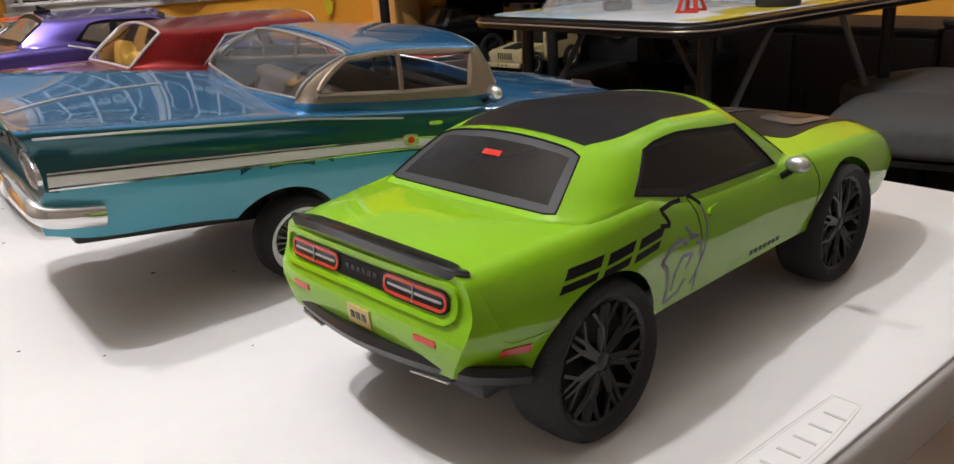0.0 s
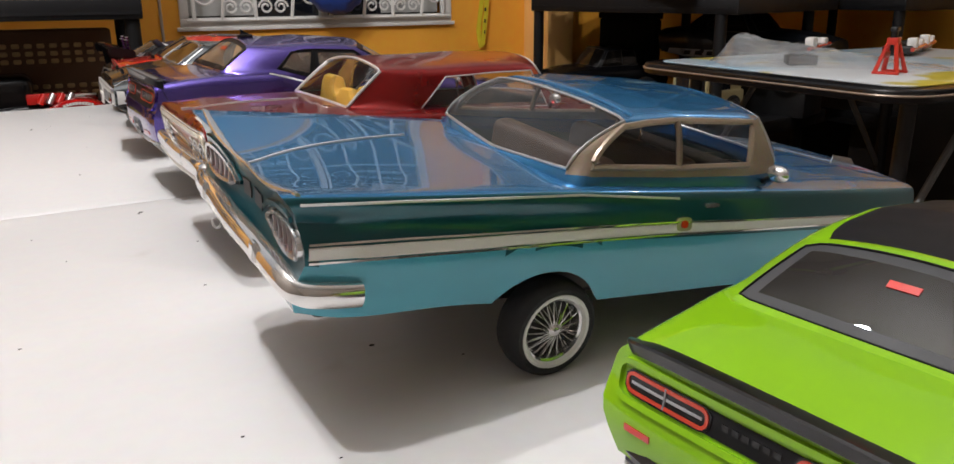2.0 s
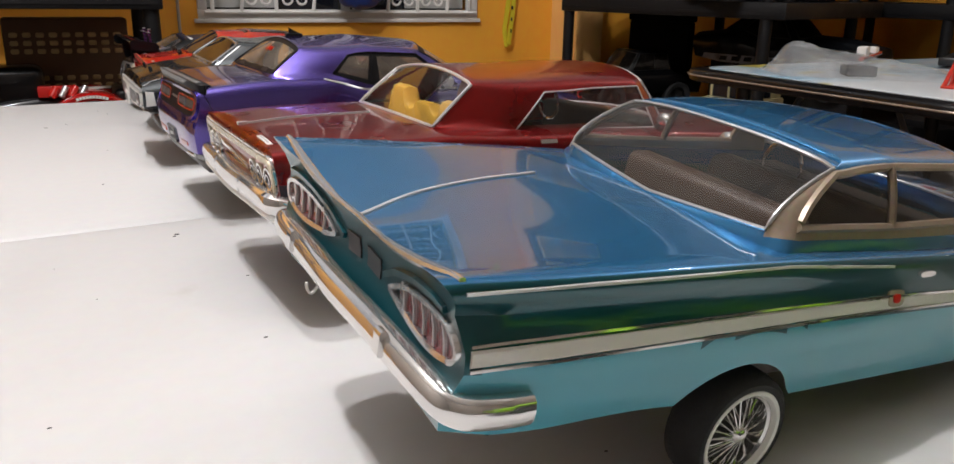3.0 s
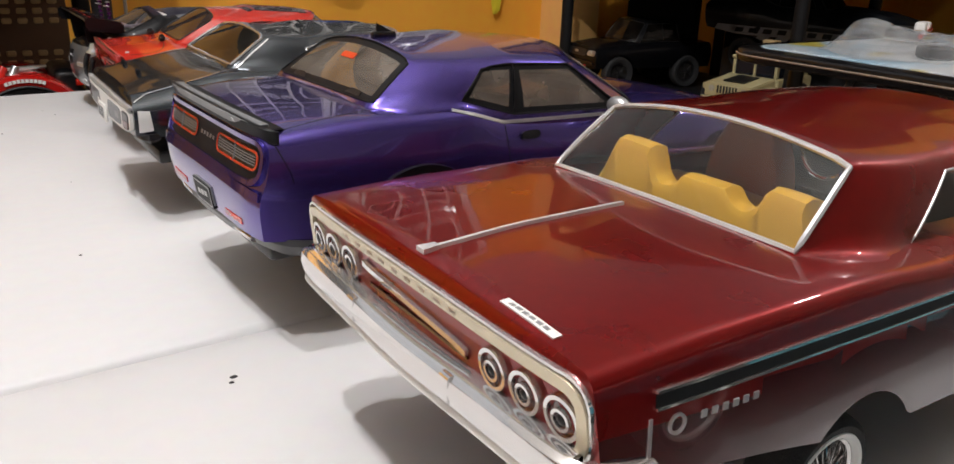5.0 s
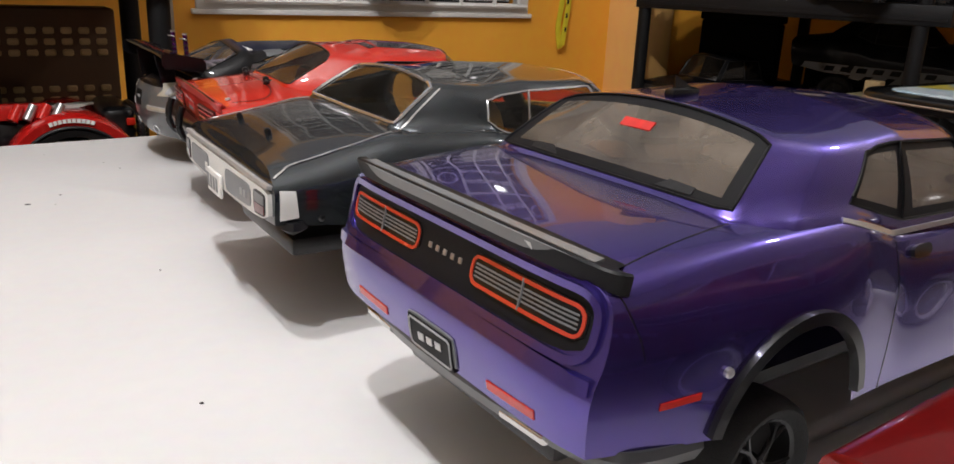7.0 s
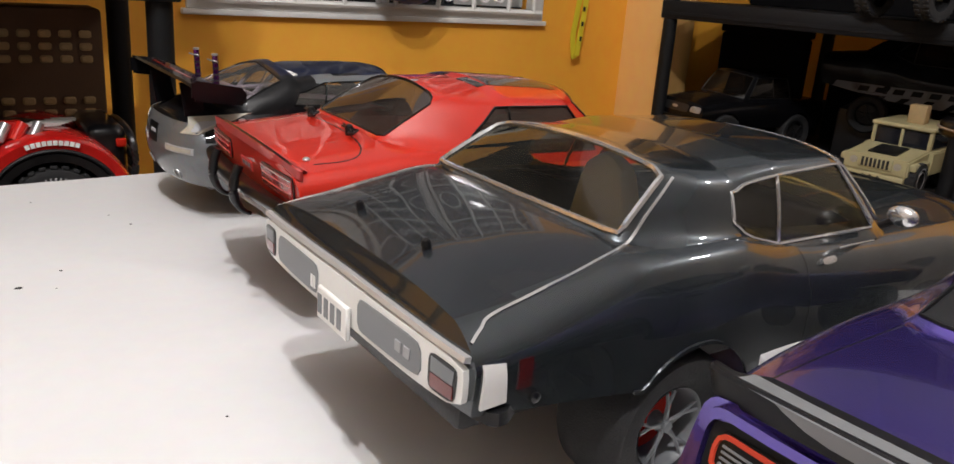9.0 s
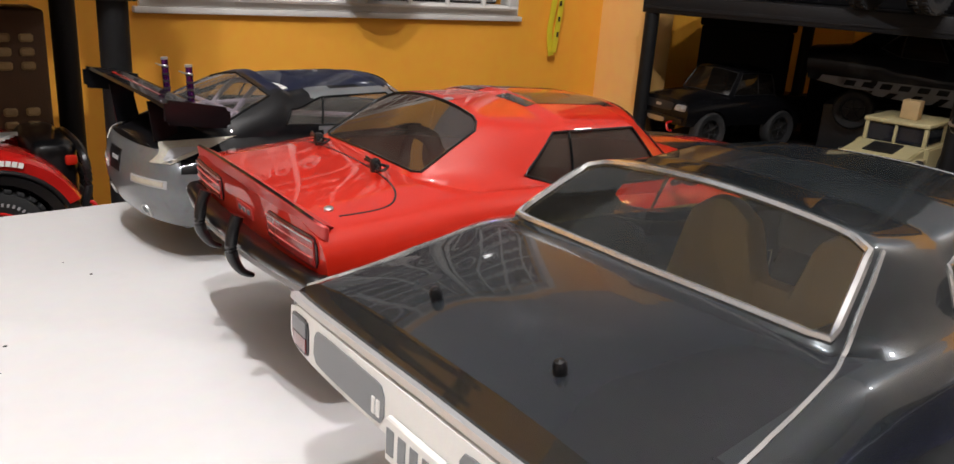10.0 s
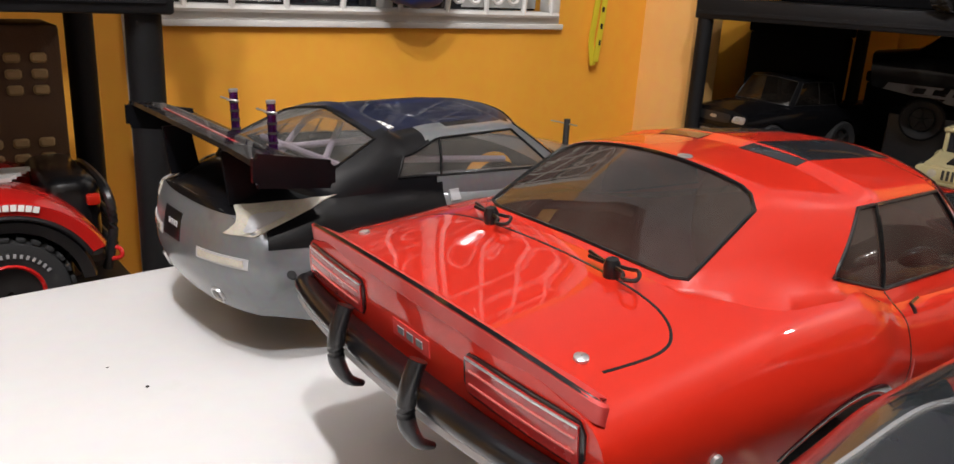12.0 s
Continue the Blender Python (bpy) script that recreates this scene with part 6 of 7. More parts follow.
for x0, x1 in ((WX0 + 0.03, 0.97), (0.995, WX1 - 0.03)):
    part("pane", box(x0, WALL_Y + 0.06, WZ0 + 0.03, x1, WALL_Y + 0.066, WZ1 - 0.03), NIGHT_GLASS, window)
BLIND = material("grey_slatted_blind", (0.42, 0.42, 0.40), 0.6, spread=0.15)
for x0, x1 in ((WX0 + 0.035, 0.74), (1.23, WX1 - 0.035)):
    part("blind", box(x0, WALL_Y + 0.05, WZ0 + 0.035, x1, WALL_Y + 0.056, 1.38), BLIND, window, "pale blind behind the bars")


def spiral(cx, cz, r, turns, sx, sz, y):
    return [(cx + sx * r * (1 - 0.72 * k / 26) * math.cos(2 * math.pi * turns * k / 26), y, cz + sz * r * (1 - 0.72 * k / 26) * math.sin(2 * math.pi * turns * k / 26)) for k in range(27)]


gy = fy - 0.012
grille_x = [WX0 + 0.045, 0.60, 0.72, 0.85, 1.0, 1.13, 1.25, 1.37, WX1 - 0.045]
for i, x in enumerate(grille_x):
    wave = 0.012 if i % 2 else 0.0
    part("grille_bar", tube([(x + wave * math.sin(k * 0.9), gy, WZ0 + 0.02 + (WZ1 - WZ0 - 0.04) * k / 16) for k in range(17)], 0.007, 6), WHITE_PAINT, window)
for z in (WZ0 + 0.022, 1.16, 1.46, 1.80, WZ1 - 0.022):
    part("grille_bar", tube([(WX0 + 0.02, gy, z), (WX1 - 0.02, gy, z)], 0.007, 6), WHITE_PAINT, window)
for x in (0.66, 0.785, 1.19, 1.31):
    for z, sz in ((WZ0 + 0.065, 1), (1.06, -1), (1.27, 1), (1.37, -1), (1.56, 1), (1.70, -1), (1.90, 1), (2.05, -1)):
        for sx in (1, -1):
            part("grille_scroll", tube(spiral(x + sx * 0.027, z, 0.026, 1.5, sx, sz, gy), 0.0045, 5), WHITE_PAINT, window)
for x in (0.545, 0.925, 1.065, 1.43):
    for z in (1.02, 1.31, 1.63, 1.97):
        part("grille_ring", tube([(x + 0.045 * math.cos(a), gy, z + 0.07 * math.sin(a)) for a in [2 * math.pi * k / 20 for k in range(20)]], 0.0045, 5, True), WHITE_PAINT, window)
part("window_sill", box(WX0 - 0.012, fy - 0.006, WZ0 - 0.014, WX1 + 0.012, fy + 0.04, WZ0, 0.003), WHITE_PAINT, window)

BLUE_CLOTH = material("blue_nylon", (0.02, 0.06, 0.30), 0.45, spread=0.3, scale=30, bump=0.3)
bm = bmesh.new()
bmesh.ops.create_icosphere(bm, subdivisions=4, radius=1)
for v in bm.verts:
    v.co *= 1 + 0.12 * noise.noise(v.co * 2.3) + 0.05 * noise.noise(v.co * 7)
    v.co = Vector((1.0 + v.co.x * 0.10, gy - 0.07 + v.co.y * 0.055, 0.985 + v.co.z * 0.075))
thing("nylon_pouch", bm, BLUE_CLOTH, "blue nylon pouch tied to the window bars", "pouch")

# ---- yellow strap on the wall ----
YELLOW = material("yellow_strap_webbing", (0.75, 0.62, 0.03), 0.6, spread=0.12, bump=0.2)
strap = holder("lanyard", pose(0, 0, 0), "yellow lanyard with dark marks hanging on the orange wall", "lanyard")


def ribbon(pts, w, th):
    bm, rings = bmesh.new(), []
    for i, p in enumerate(pts):
        t = (Vector(pts[min(i + 1, len(pts) - 1)]) - Vector(pts[max(i - 1, 0)])).normalized()
        s = t.cross(Vector((0, 1, 0))).normalized() * w / 2
        n = Vector((0, th / 2, 0))
        rings.append([bm.verts.new(Vector(p) + q) for q in (-s - n, s - n, s + n, -s + n)])
    for a, b in zip(rings, rings[1:]):
        for k in range(4):
            bm.faces.new((a[k], a[(k + 1) % 4], b[(k + 1) % 4], b[k]))
    bm.faces.new(rings[0])
    bm.faces.new(rings[-1])
    return bm


part("webbing", ribbon(smooth_line([(1.672, 3.100, 1.30), (1.668, 3.098, 1.05), (1.664, 3.096, 0.92), (1.652, 3.092, 0.84), (1.643, 3.090, 0.775)]), 0.020, 0.002), YELLOW, strap)
part("webbing", ribbon(smooth_line([(1.668, 3.108, 1.30), (1.658, 3.106, 1.05), (1.640, 3.103, 0.90), (1.630, 3.100, 0.83), (1.640, 3.096, 0.765)]), 0.020, 0.002), YELLOW, strap)
for k in range(6):
    z = 0.82 + k * 0.045
    part("webbing_mark", box(1.650 + k * 0.002, 3.0885, z, 1.656 + k * 0.002, 3.0905 + k * 0.001, z + 0.014), DARK_IN, strap)
part("nail", tube([(1.67, 3.07, 1.30), (1.67, 3.13, 1.30)], 0.003, 6), SILVER, strap)
thing("wall_cable", tube(smooth_line([(0.402, WALL_Y - 0.006, 1.6), (0.404, WALL_Y - 0.006, 1.2), (0.398, WALL_Y - 0.006, 0.95), (0.402, WALL_Y - 0.006, 0.6), (0.40, WALL_Y - 0.006, 0.1)]), 0.005, 6), DARK_WALL, "grey cable running down the orange wall", "cable")


# ---- black plastic shelves ----
def shelf_unit(m, length, depth, levels, posts, label):
    """Boards on round posts: x along the front edge, y towards the back."""
    unit = holder("shelf_unit", m, label, "shelf", "black shelf units")
    for z in levels:
        b = part("shelf_board", box(0, 0, z, length, depth, z + 0.05, 0.004), BLACK_STEEL, unit)
        part("board_rib", box(0.01, -0.003, z + 0.012, length - 0.01, 0.001, z + 0.02), BLACK_STEEL, b)
    for x, y in posts:
        part("post", tube([(x, y, 0.0), (x, y, 1.88)], 0.0195, 14), BLACK_STEEL, unit)
    return unit


shelf_unit(pose(-0.98, 2.37, 0), 1.242, 0.385, (0.10, 0.49, 0.927, 1.40, 1.83), ((1.216, 0.03), (1.218, 0.355), (0.03, 0.03), (0.03, 0.355)), "black plastic shelf unit holding a model truck")
CORNER = pose(1.709, 2.818, 0, 0, 0, -75)
shelf_unit(CORNER, 0.88, 0.70, (0.10, 0.505, 0.915, 1.40, 1.83), ((0.022, 0.022), (0.81, 0.022), (0.022, 0.678), (0.255, 0.678), (0.81, 0.62)), "black plastic shelf unit crowded with dark model cars")
shelf_unit(pose(2.64, 2.60, 0, 0, 0, -90), 0.70, 0.50, (0.10, 0.505, 0.915, 1.40, 1.83), ((0.022, 0.022), (0.665, 0.022), (0.022, 0.478), (0.665, 0.478)), "empty black plastic shelf unit in the dim corner")

# woven crates at the back of one shelf
WICKER = material("brown_woven_cane", (0.11, 0.055, 0.025), 0.7, spread=0.3, bump=0.3)
HOLE_LIGHT = material("pale_hole_light", (0.46, 0.32, 0.15), 0.65, spread=0.3)
for i, x0 in enumerate((-0.42, -0.10)):
    crate = holder("woven_crate", pose(x0, 2.66, 0.54), "brown woven cane crate on the black shelf", "crate", "crates on the shelf")
    part("crate_wall", box(0, 0, 0, 0.30, 0.10, 0.355, 0.006), WICKER, crate)
    # pale blocks in rows: light showing through the weave's holes, put in as colour
    for r in range(3):
        for k in range(9):
            for q in range(3):
                part("cane_strip", box(0.014 + k * 0.031, -0.004, 0.04 + r * 0.112 + q * 0.021, 0.034 + k * 0.031, 0.001, 0.053 + r * 0.112 + q * 0.021, 0.003, 1), HOLE_LIGHT, crate)
CARD = material("brown_cardboard", (0.45, 0.32, 0.16), 0.8, spread=0.15, grain=0.2)
for x0, w, h in ((-0.34, 0.16, 0.07), (-0.08, 0.22, 0.06)):
    thing("cardboard_box", box(x0, 2.45, 0.977, x0 + w, 2.62, 0.977 + h, 0.002), CARD, "small cardboard box on top of the shelf", "box", "boxes on the shelf")

# ---- red and black model truck ----
TRUCK_RED = material("glossy_truck_red", (0.55, 0.012, 0.01), 0.25, coat=1.0, spread=0.15)
truck = holder("model_truck", pose(0.084, 2.56, 0.54), "red and black model off-road truck with knobbly tyres", "model truck")


def knobbly_wheel(parent, x, y, z, R, w, red_ring=True):
    bm = bmesh.new()
    add_lathe(bm, [(R * .55, -w * .42), (R * .8, -w * .5), (R * .95, -w * .46), (R, -w * .3), (R, w * .3), (R * .95, w * .46), (R * .8, w * .5), (R * .55, w * .42)], 36)
    wheel = part("wheel", bm, RUBBER, parent)
    wheel.location = (x, y, z)
    for k in range(26):
        a = 2 * math.pi * k / 26
        for o in (-0.3, 0.3):
            part("tread_block", box(-R * .07, (o - .17) * w, R * .97, R * .07, (o + .17) * w, R * 1.05, 0.001, 1, pose(0, 0, 0, 0, math.degrees(a), 0)), RUBBER, wheel)
    bm = bmesh.new()
    add_lathe(bm, [(R * .56, -w * .43), (R * .5, -w * .36), (R * .2, -w * .3), (R * .05, -w * .34)], 28)
    part("rim", bm, BLACK_PLASTIC, wheel)
    bm = bmesh.new()
    add_lathe(bm, [(R * .57, -w * .46), (R * .54, -w * .5), (R * .5, -w * .46)], 28)
    part("bead_ring", bm, TRUCK_RED if red_ring else SILVER, wheel)
    bm = bmesh.new()
    for k in range(15):
        a = math.radians(35 + k * 8)
        add_box(bm, -R * .022, -w * .51, R * .70, R * .022, -w * .49, R * .77, 0, 1, pose(0, 0, 0, 0, math.degrees(a) - 90, 0))
    part("tyre_lettering", bm, LIGHT_GREY, wheel)
    return wheel


for x in (0.0, -0.34):
    knobbly_wheel(truck, x, -0.085, 0.068, 0.066, 0.06)
    knobbly_wheel(truck, x, 0.10, 0.068, 0.066, 0.06)


def fender(x0, r0, r1, y0, y1, a0, a1):
    bm, rings = bmesh.new(), []
    for k in range(19):
        a = radians(a0 + (a1 - a0) * k / 18)
        c, s = math.cos(a), math.sin(a)
        rings.append([bm.verts.new((x0 + r * c, y, 0.066 + r * s)) for r, y in ((r0, y0), (r1 * .96, y0 - .004), (r1, y0 + .008), (r1, y1), (r0, y1))])
    for a, b in zip(rings, rings[1:]):
        for k in range(5):
            bm.faces.new((a[k], a[(k + 1) % 5], b[(k + 1) % 5], b[k]))
    bm.faces.new(rings[0])
    bm.faces.new(rings[-1])
    return bm


for x in (0.0, -0.34):
    for y0, y1 in ((-0.118, -0.03), (0.05, 0.13)):
        part("fender", fender(x, 0.095, 0.118, y0, y1, 26, 165), TRUCK_RED, truck, "red wheel arch")
        part("arch_liner", fender(x, 0.078, 0.0945, y0 + .003, y1, 8, 172), BLACK_PLASTIC, truck)
for k in range(10):
    part("fender_bar", box(-0.0032, -0.1235, 0.105, 0.0028, -0.1205, 0.112, 0, 1, pose(0, 0, 0.066, 0, (k - 4.5) * 4.0, 0)), WHITE_PAINT, truck)
bm = bmesh.new()
add_tube(bm, [(0.096 * math.cos(radians(a)), -0.119, 0.066 + 0.096 * math.sin(radians(a))) for a in range(26, 168, 7)], 0.003, 8)
part("arch_edge", bm, BLACK_PLASTIC, truck)
S_T = dict(L=470, zb=[(0, 80), (470, 86)], zs=[(0, 150), (150, 160), (330, 176), (420, 168), (470, 140)], zd=[(0, 160), (150, 172), (330, 190), (420, 180), (470, 150)], wm=[(0, 70), (200, 84), (470, 66)], ws=[(0, 60), (200, 74), (470, 56)], wb=[(0, 60), (470, 56)],
           arches=[], rear=[(80, 0), (160, 8)], front=[(80, 0), (160, 10)], round=14)
bmt = car_body(S_T)
bmesh.ops.transform(bmt, matrix=Matrix.Translation((-0.40, 0.01, 0)), verts=bmt.verts)
part("body", bmt, GLOSS_BLACK, truck, "gloss black bodywork", merge=0.0001)
part("cab", box(-0.30, -0.06, 0.15, -0.10, 0.08, 0.245, 0.025, 4), GLOSS_BLACK, truck)
part("race_plate", box(-0.30, -0.078, 0.17, -0.245, -0.074, 0.215, 0.002), YELLOW, truck, "yellow race plate with dark bars")
for k in range(2):
    part("plate_bar", box(-0.292 + k * 0.022, -0.080, 0.18, -0.278 + k * 0.022, -0.0775, 0.206), DARK_IN, truck)
for k in range(5):
    part("bonnet_stripe", box(-0.03 + k * 0.012, -0.05 + k * 0.02, 0.186 - k * 0.002, 0.022 + k * 0.008, -0.040 + k * 0.02, 0.1905 - k * 0.002), WHITE_PAINT, truck)
part("bonnet_flash", box(-0.12, -0.075, 0.17, -0.03, -0.055, 0.20, 0.006, 2), TRUCK_RED, truck)
for k in range(4):
    part("shock_absorber", tube([(-0.09 + k * 0.022, -0.082, 0.172), (-0.076 + k * 0.022, -0.072, 0.196)], 0.009 - 0.001 * (k % 2), 10), SILVER if k % 2 else RED_LENS, truck)
part("front_bumper", tube(smooth_line([(0.085, -0.09, 0.09), (0.105, -0.06, 0.085), (0.108, 0.08, 0.085), (0.085, 0.11, 0.09)]), 0.010, 8), BLACK_PLASTIC, truck)
part("nose", box(0.055, -0.055, 0.075, 0.118, 0.11, 0.185, 0.018, 3), GLOSS_BLACK, truck)
part("bull_bar", tube(smooth_line([(0.112, -0.075, 0.07), (0.124, -0.07, 0.12), (0.122, -0.06, 0.165), (0.118, 0.02, 0.178), (0.122, 0.10, 0.165), (0.124, 0.11, 0.12), (0.112, 0.115, 0.07)]), 0.006, 8), BLACK_PLASTIC, truck)
for z in (0.10, 0.135):
    part("bull_bar_rail", tube([(0.124, -0.07, z), (0.124, 0.11, z)], 0.005, 8), BLACK_PLASTIC, truck)
part("indicator", box(0.098, -0.064, 0.150, 0.114, -0.053, 0.164, 0.003, 2), ORANGE_RED, truck, "small orange lamp")
part("tow_hook", tube(smooth_line([(0.116, -0.072, 0.098), (0.128, -0.078, 0.095), (0.128, -0.082, 0.086), (0.118, -0.078, 0.083)]), 0.003, 8), TRUCK_RED, truck)
part("skid_plate", box(-0.38, -0.05, 0.05, 0.08, 0.07, 0.085, 0.008), BLACK_PLASTIC, truck)

# ---- dark models on the other shelf ----
def simple_model(name, m, S, label, paint, glass_mat, tyre_r, xs, half):
    car = holder(name, m, label, "model car", "dark models on the shelf")
    bm = car_body(S)
    part("body", bm, paint, car, merge=0.0001)
    if "cab" in S:
        cabin(S, car, paint, glass_mat, BLACK_PLASTIC, None, 1.0)
    wheel_set(car, [(x, y, tyre_r) for x in xs for y in (-half, half)], tyre_r, 30, tyre_r * 0.62, "five", BLACK_PLASTIC)
    return car


PICKUP = dict(L=420, zb=[(0, 60), (420, 62)], zs=[(0, 130), (200, 132), (300, 128), (420, 118)], zd=[(0, 132), (260, 140), (330, 138), (420, 124)], wm=[(0, 96), (210, 100), (420, 92)], ws=[(0, 92), (210, 94), (420, 84)], wb=[(0, 90), (420, 84)],
              arches=[(90, 48, 52), (330, 48, 52)], rear=[(60, 4), (100, 0), (130, 4)], front=[(60, 6), (90, 0), (122, 8)], front_k=14, rear_k=6, round=12,
              cab=[(110, 0, 134, 130, 0, 190), (112, 80, 133, 132, 70, 190), (122, 88, 132, 136, 76, 190), (180, 88, 132, 184, 76, 192), (262, 86, 131, 228, 74, 190), (274, 80, 132, 234, 68, 190), (300, 0, 137, 246, 0, 190)],
              lo=[(0, .05), (6, .05)], hi=[(0, .9), (6, .9)], roof_crown=8)
pickup = simple_model("model_pickup", pose(2.213, 2.672, 0.555, 0, 0, 172) @ Matrix.Scale(1.15, 4), PICKUP, "glossy black model pickup with clear headlights", ZED_BLACK, SMOKE_GLASS, 48, (90, 330), 84)
sk = Skin(pickup)
for s in (1, -1):
    hl = part("headlight", sk.patch("front", [(s * 52, 98), (s * 84, 96), (s * 84, 112), (s * 56, 112)], 1.5, 5, 4, power=5), SILVER, pickup, "clear headlight with a pale lens")
    part("bulb_lens", sk.patch("front", [(s * 60, 101), (s * 72, 101), (s * 72, 109), (s * 60, 109)], 2.2, 3, 3, power=3), PALE_LENS, hl)
part("grille", sk.patch("front", [(-48, 94), (48, 94), (48, 114), (-48, 114)], 1.2, 8, 4, power=6), BLACK_PLASTIC, pickup)
part("grille_badge", sk.patch("front", [(-10, 101), (10, 101), (10, 108), (-10, 108)], 2.0, 4, 3, power=2.5), SILVER, pickup)
part("front_bumper", sk.patch("front", [(-80, 70), (80, 70), (80, 82), (-80, 82)], 6, 10, 3, power=6), GLOSS_BLACK, pickup)
part("skid_plate", sk.patch("front", [(-26, 66), (26, 66), (32, 78), (-32, 78)], 8, 5, 3, power=5), SILVER, pickup, "dull silver skid plate")
for y in (-0.058, 0.058):
    part("tow_hook", tube(smooth_line([(0.415, y - 0.006, 0.070), (0.434, y - 0.005, 0.066), (0.436, y + 0.003, 0.052), (0.426, y + 0.005, 0.050)]), 0.0026, 8), TRUCK_RED, pickup, "red tow hook")
WORN_FILM = material("worn_pale_film", (0.20, 0.21, 0.225), 0.5, spread=0.4, scale=24, stain=(0.05, 0.05, 0.055), stain_scale=20, stain_at=0.55)
RALLY_PAINT = material("dark_blue_grey_model_paint", (0.005, 0.006, 0.008), 0.45, coat=0.35, spec=0.06, spread=0.5, scale=18, stain=(0.022, 0.026, 0.03), stain_scale=16, stain_at=0.56)


def taller(S, k):
    """The same body with all its heights times k."""
    tall = {n: [(x, z * k) for x, z in S[n]] for n in ("zb", "zs", "zd")}
    ends = {n: [(z * k, x) for z, x in S[n]] for n in ("rear", "front")}
    cab = [(a, b, c * k, d, e, f * k) for a, b, c, d, e, f in S["cab"]]
    return dict(S, cab=cab, **tall, **ends)


rally = simple_model("model_car", pose(2.235, 2.60, 0.636, 0, 0, -68) @ Matrix.Scale(1.35, 4), taller(dict(ORANGE, arches=[(110, 45, 44), (370, 45, 44)]), 1.3), "dark model rally car with pale worn side graphics", RALLY_PAINT, SMOKE_GLASS, 40, (110, 370), 80)
part("stand", box(0.05, -0.07, -0.0642, 0.42, 0.07, 0.045, 0.004), BLACK_PLASTIC, rally)
sk = Skin(rally)
for pl in ("right", "left"):
    flash = part("side_flash", sk.patch(pl, [(14, 60), (420, 56), (400, 102), (40, 106)], 0.3, 16, 4), WORN_FILM, rally, "worn pale grey side flash")
    for k in range(7):
        part("flash_stripe", sk.patch(pl, [(60 + k * 46, 64), (76 + k * 46, 64), (96 + k * 46, 84), (80 + k * 46, 84)], 0.8, 4, 3), RALLY_PAINT, flash)
        part("letter_bar", sk.patch(pl, [(84 + k * 34, 90), (104 + k * 34, 90), (108 + k * 34, 101), (88 + k * 34, 101)], 0.8, 3, 3), RALLY_PAINT, flash)

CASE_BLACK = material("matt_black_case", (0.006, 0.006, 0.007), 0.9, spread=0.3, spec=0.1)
# the case at 1.45 is out of view, added to hide lit wall from reflections
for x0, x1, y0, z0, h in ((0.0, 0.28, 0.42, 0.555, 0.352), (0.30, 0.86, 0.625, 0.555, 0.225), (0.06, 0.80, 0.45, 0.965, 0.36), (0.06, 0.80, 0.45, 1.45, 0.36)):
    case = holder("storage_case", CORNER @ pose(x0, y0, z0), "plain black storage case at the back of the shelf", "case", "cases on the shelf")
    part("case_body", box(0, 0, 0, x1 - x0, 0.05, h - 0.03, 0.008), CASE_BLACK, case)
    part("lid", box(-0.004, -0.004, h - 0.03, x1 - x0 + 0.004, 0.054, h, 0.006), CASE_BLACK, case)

TAN = material("tan_sand_plastic", (0.42, 0.37, 0.20), 0.55, spread=0.12, grain=0.15, bump=0.15)
hum = holder("model_jeep", pose(2.003, 2.192, 0.555, 0, 0, 189) @ Matrix.Scale(0.90, 4), "tan military style model jeep on the black shelf", "model jeep")
for x in (-0.09, 0.14):
    for y in (-0.085, 0.085):
        w = knobbly_wheel(hum, x, y, 0.048, 0.046, 0.04, False)
        if y > 0:
            w.rotation_euler = (0, 0, math.pi)


def wedge(x0, x1, y, z00, z01, z10, z11, inset=0.0, bevel=0.004):
    """A block whose height changes from x0 to x1."""
    bm = bmesh.new()
    vs = add_box(bm, x0, -y, 0, x1, y, 1)
    for v in vs:
        far = v.co.x > (x0 + x1) / 2
        v.co.z = ((z11 if far else z01) if v.co.z > 0.5 else (z10 if far else z00))
        if v.co.z in (z01, z11):
            v.co.y *= 1 - inset
    bmesh.ops.bevel(bm, geom=bm.edges[:], offset=bevel, segments=2, affect="EDGES")
    return bm


part("body", wedge(-0.16, 0.06, 0.095, 0.05, 0.115, 0.05, 0.115), TAN, hum)
part("bonnet", wedge(0.055, 0.195, 0.085, 0.055, 0.118, 0.055, 0.100, 0.06), TAN, hum, "sloping tan bonnet")
for s in (1, -1):
    part("wing", box(0.08, s * 0.075, 0.075, 0.185, s * 0.100, 0.094, 0.004), TAN, hum)
    part("windscreen_post", box(0.035, s * 0.076 - 0.005, 0.112, 0.05, s * 0.076 + 0.005, 0.168, 0.002), TAN, hum)
    part("headlight", tube([(0.19, s * 0.058, 0.082), (0.1975, s * 0.058, 0.082)], 0.010, 14), PALE_LENS, hum)
    part("side_window", box(-0.09, s * 0.080 - 0.001, 0.118, 0.03, s * 0.080 + 0.001, 0.160), NIGHT_GLASS, hum)
part("centre_post", box(0.035, -0.004, 0.112, 0.05, 0.004, 0.168, 0.002), TAN, hum)
part("windscreen", box(0.038, -0.072, 0.116, 0.044, 0.072, 0.162), NIGHT_GLASS, hum)
part("roof", box(-0.16, -0.085, 0.166, 0.055, 0.085, 0.178, 0.004), TAN, hum)
part("cab_back", box(-0.16, -0.08, 0.11, -0.095, 0.08, 0.168, 0.003), TAN, hum)
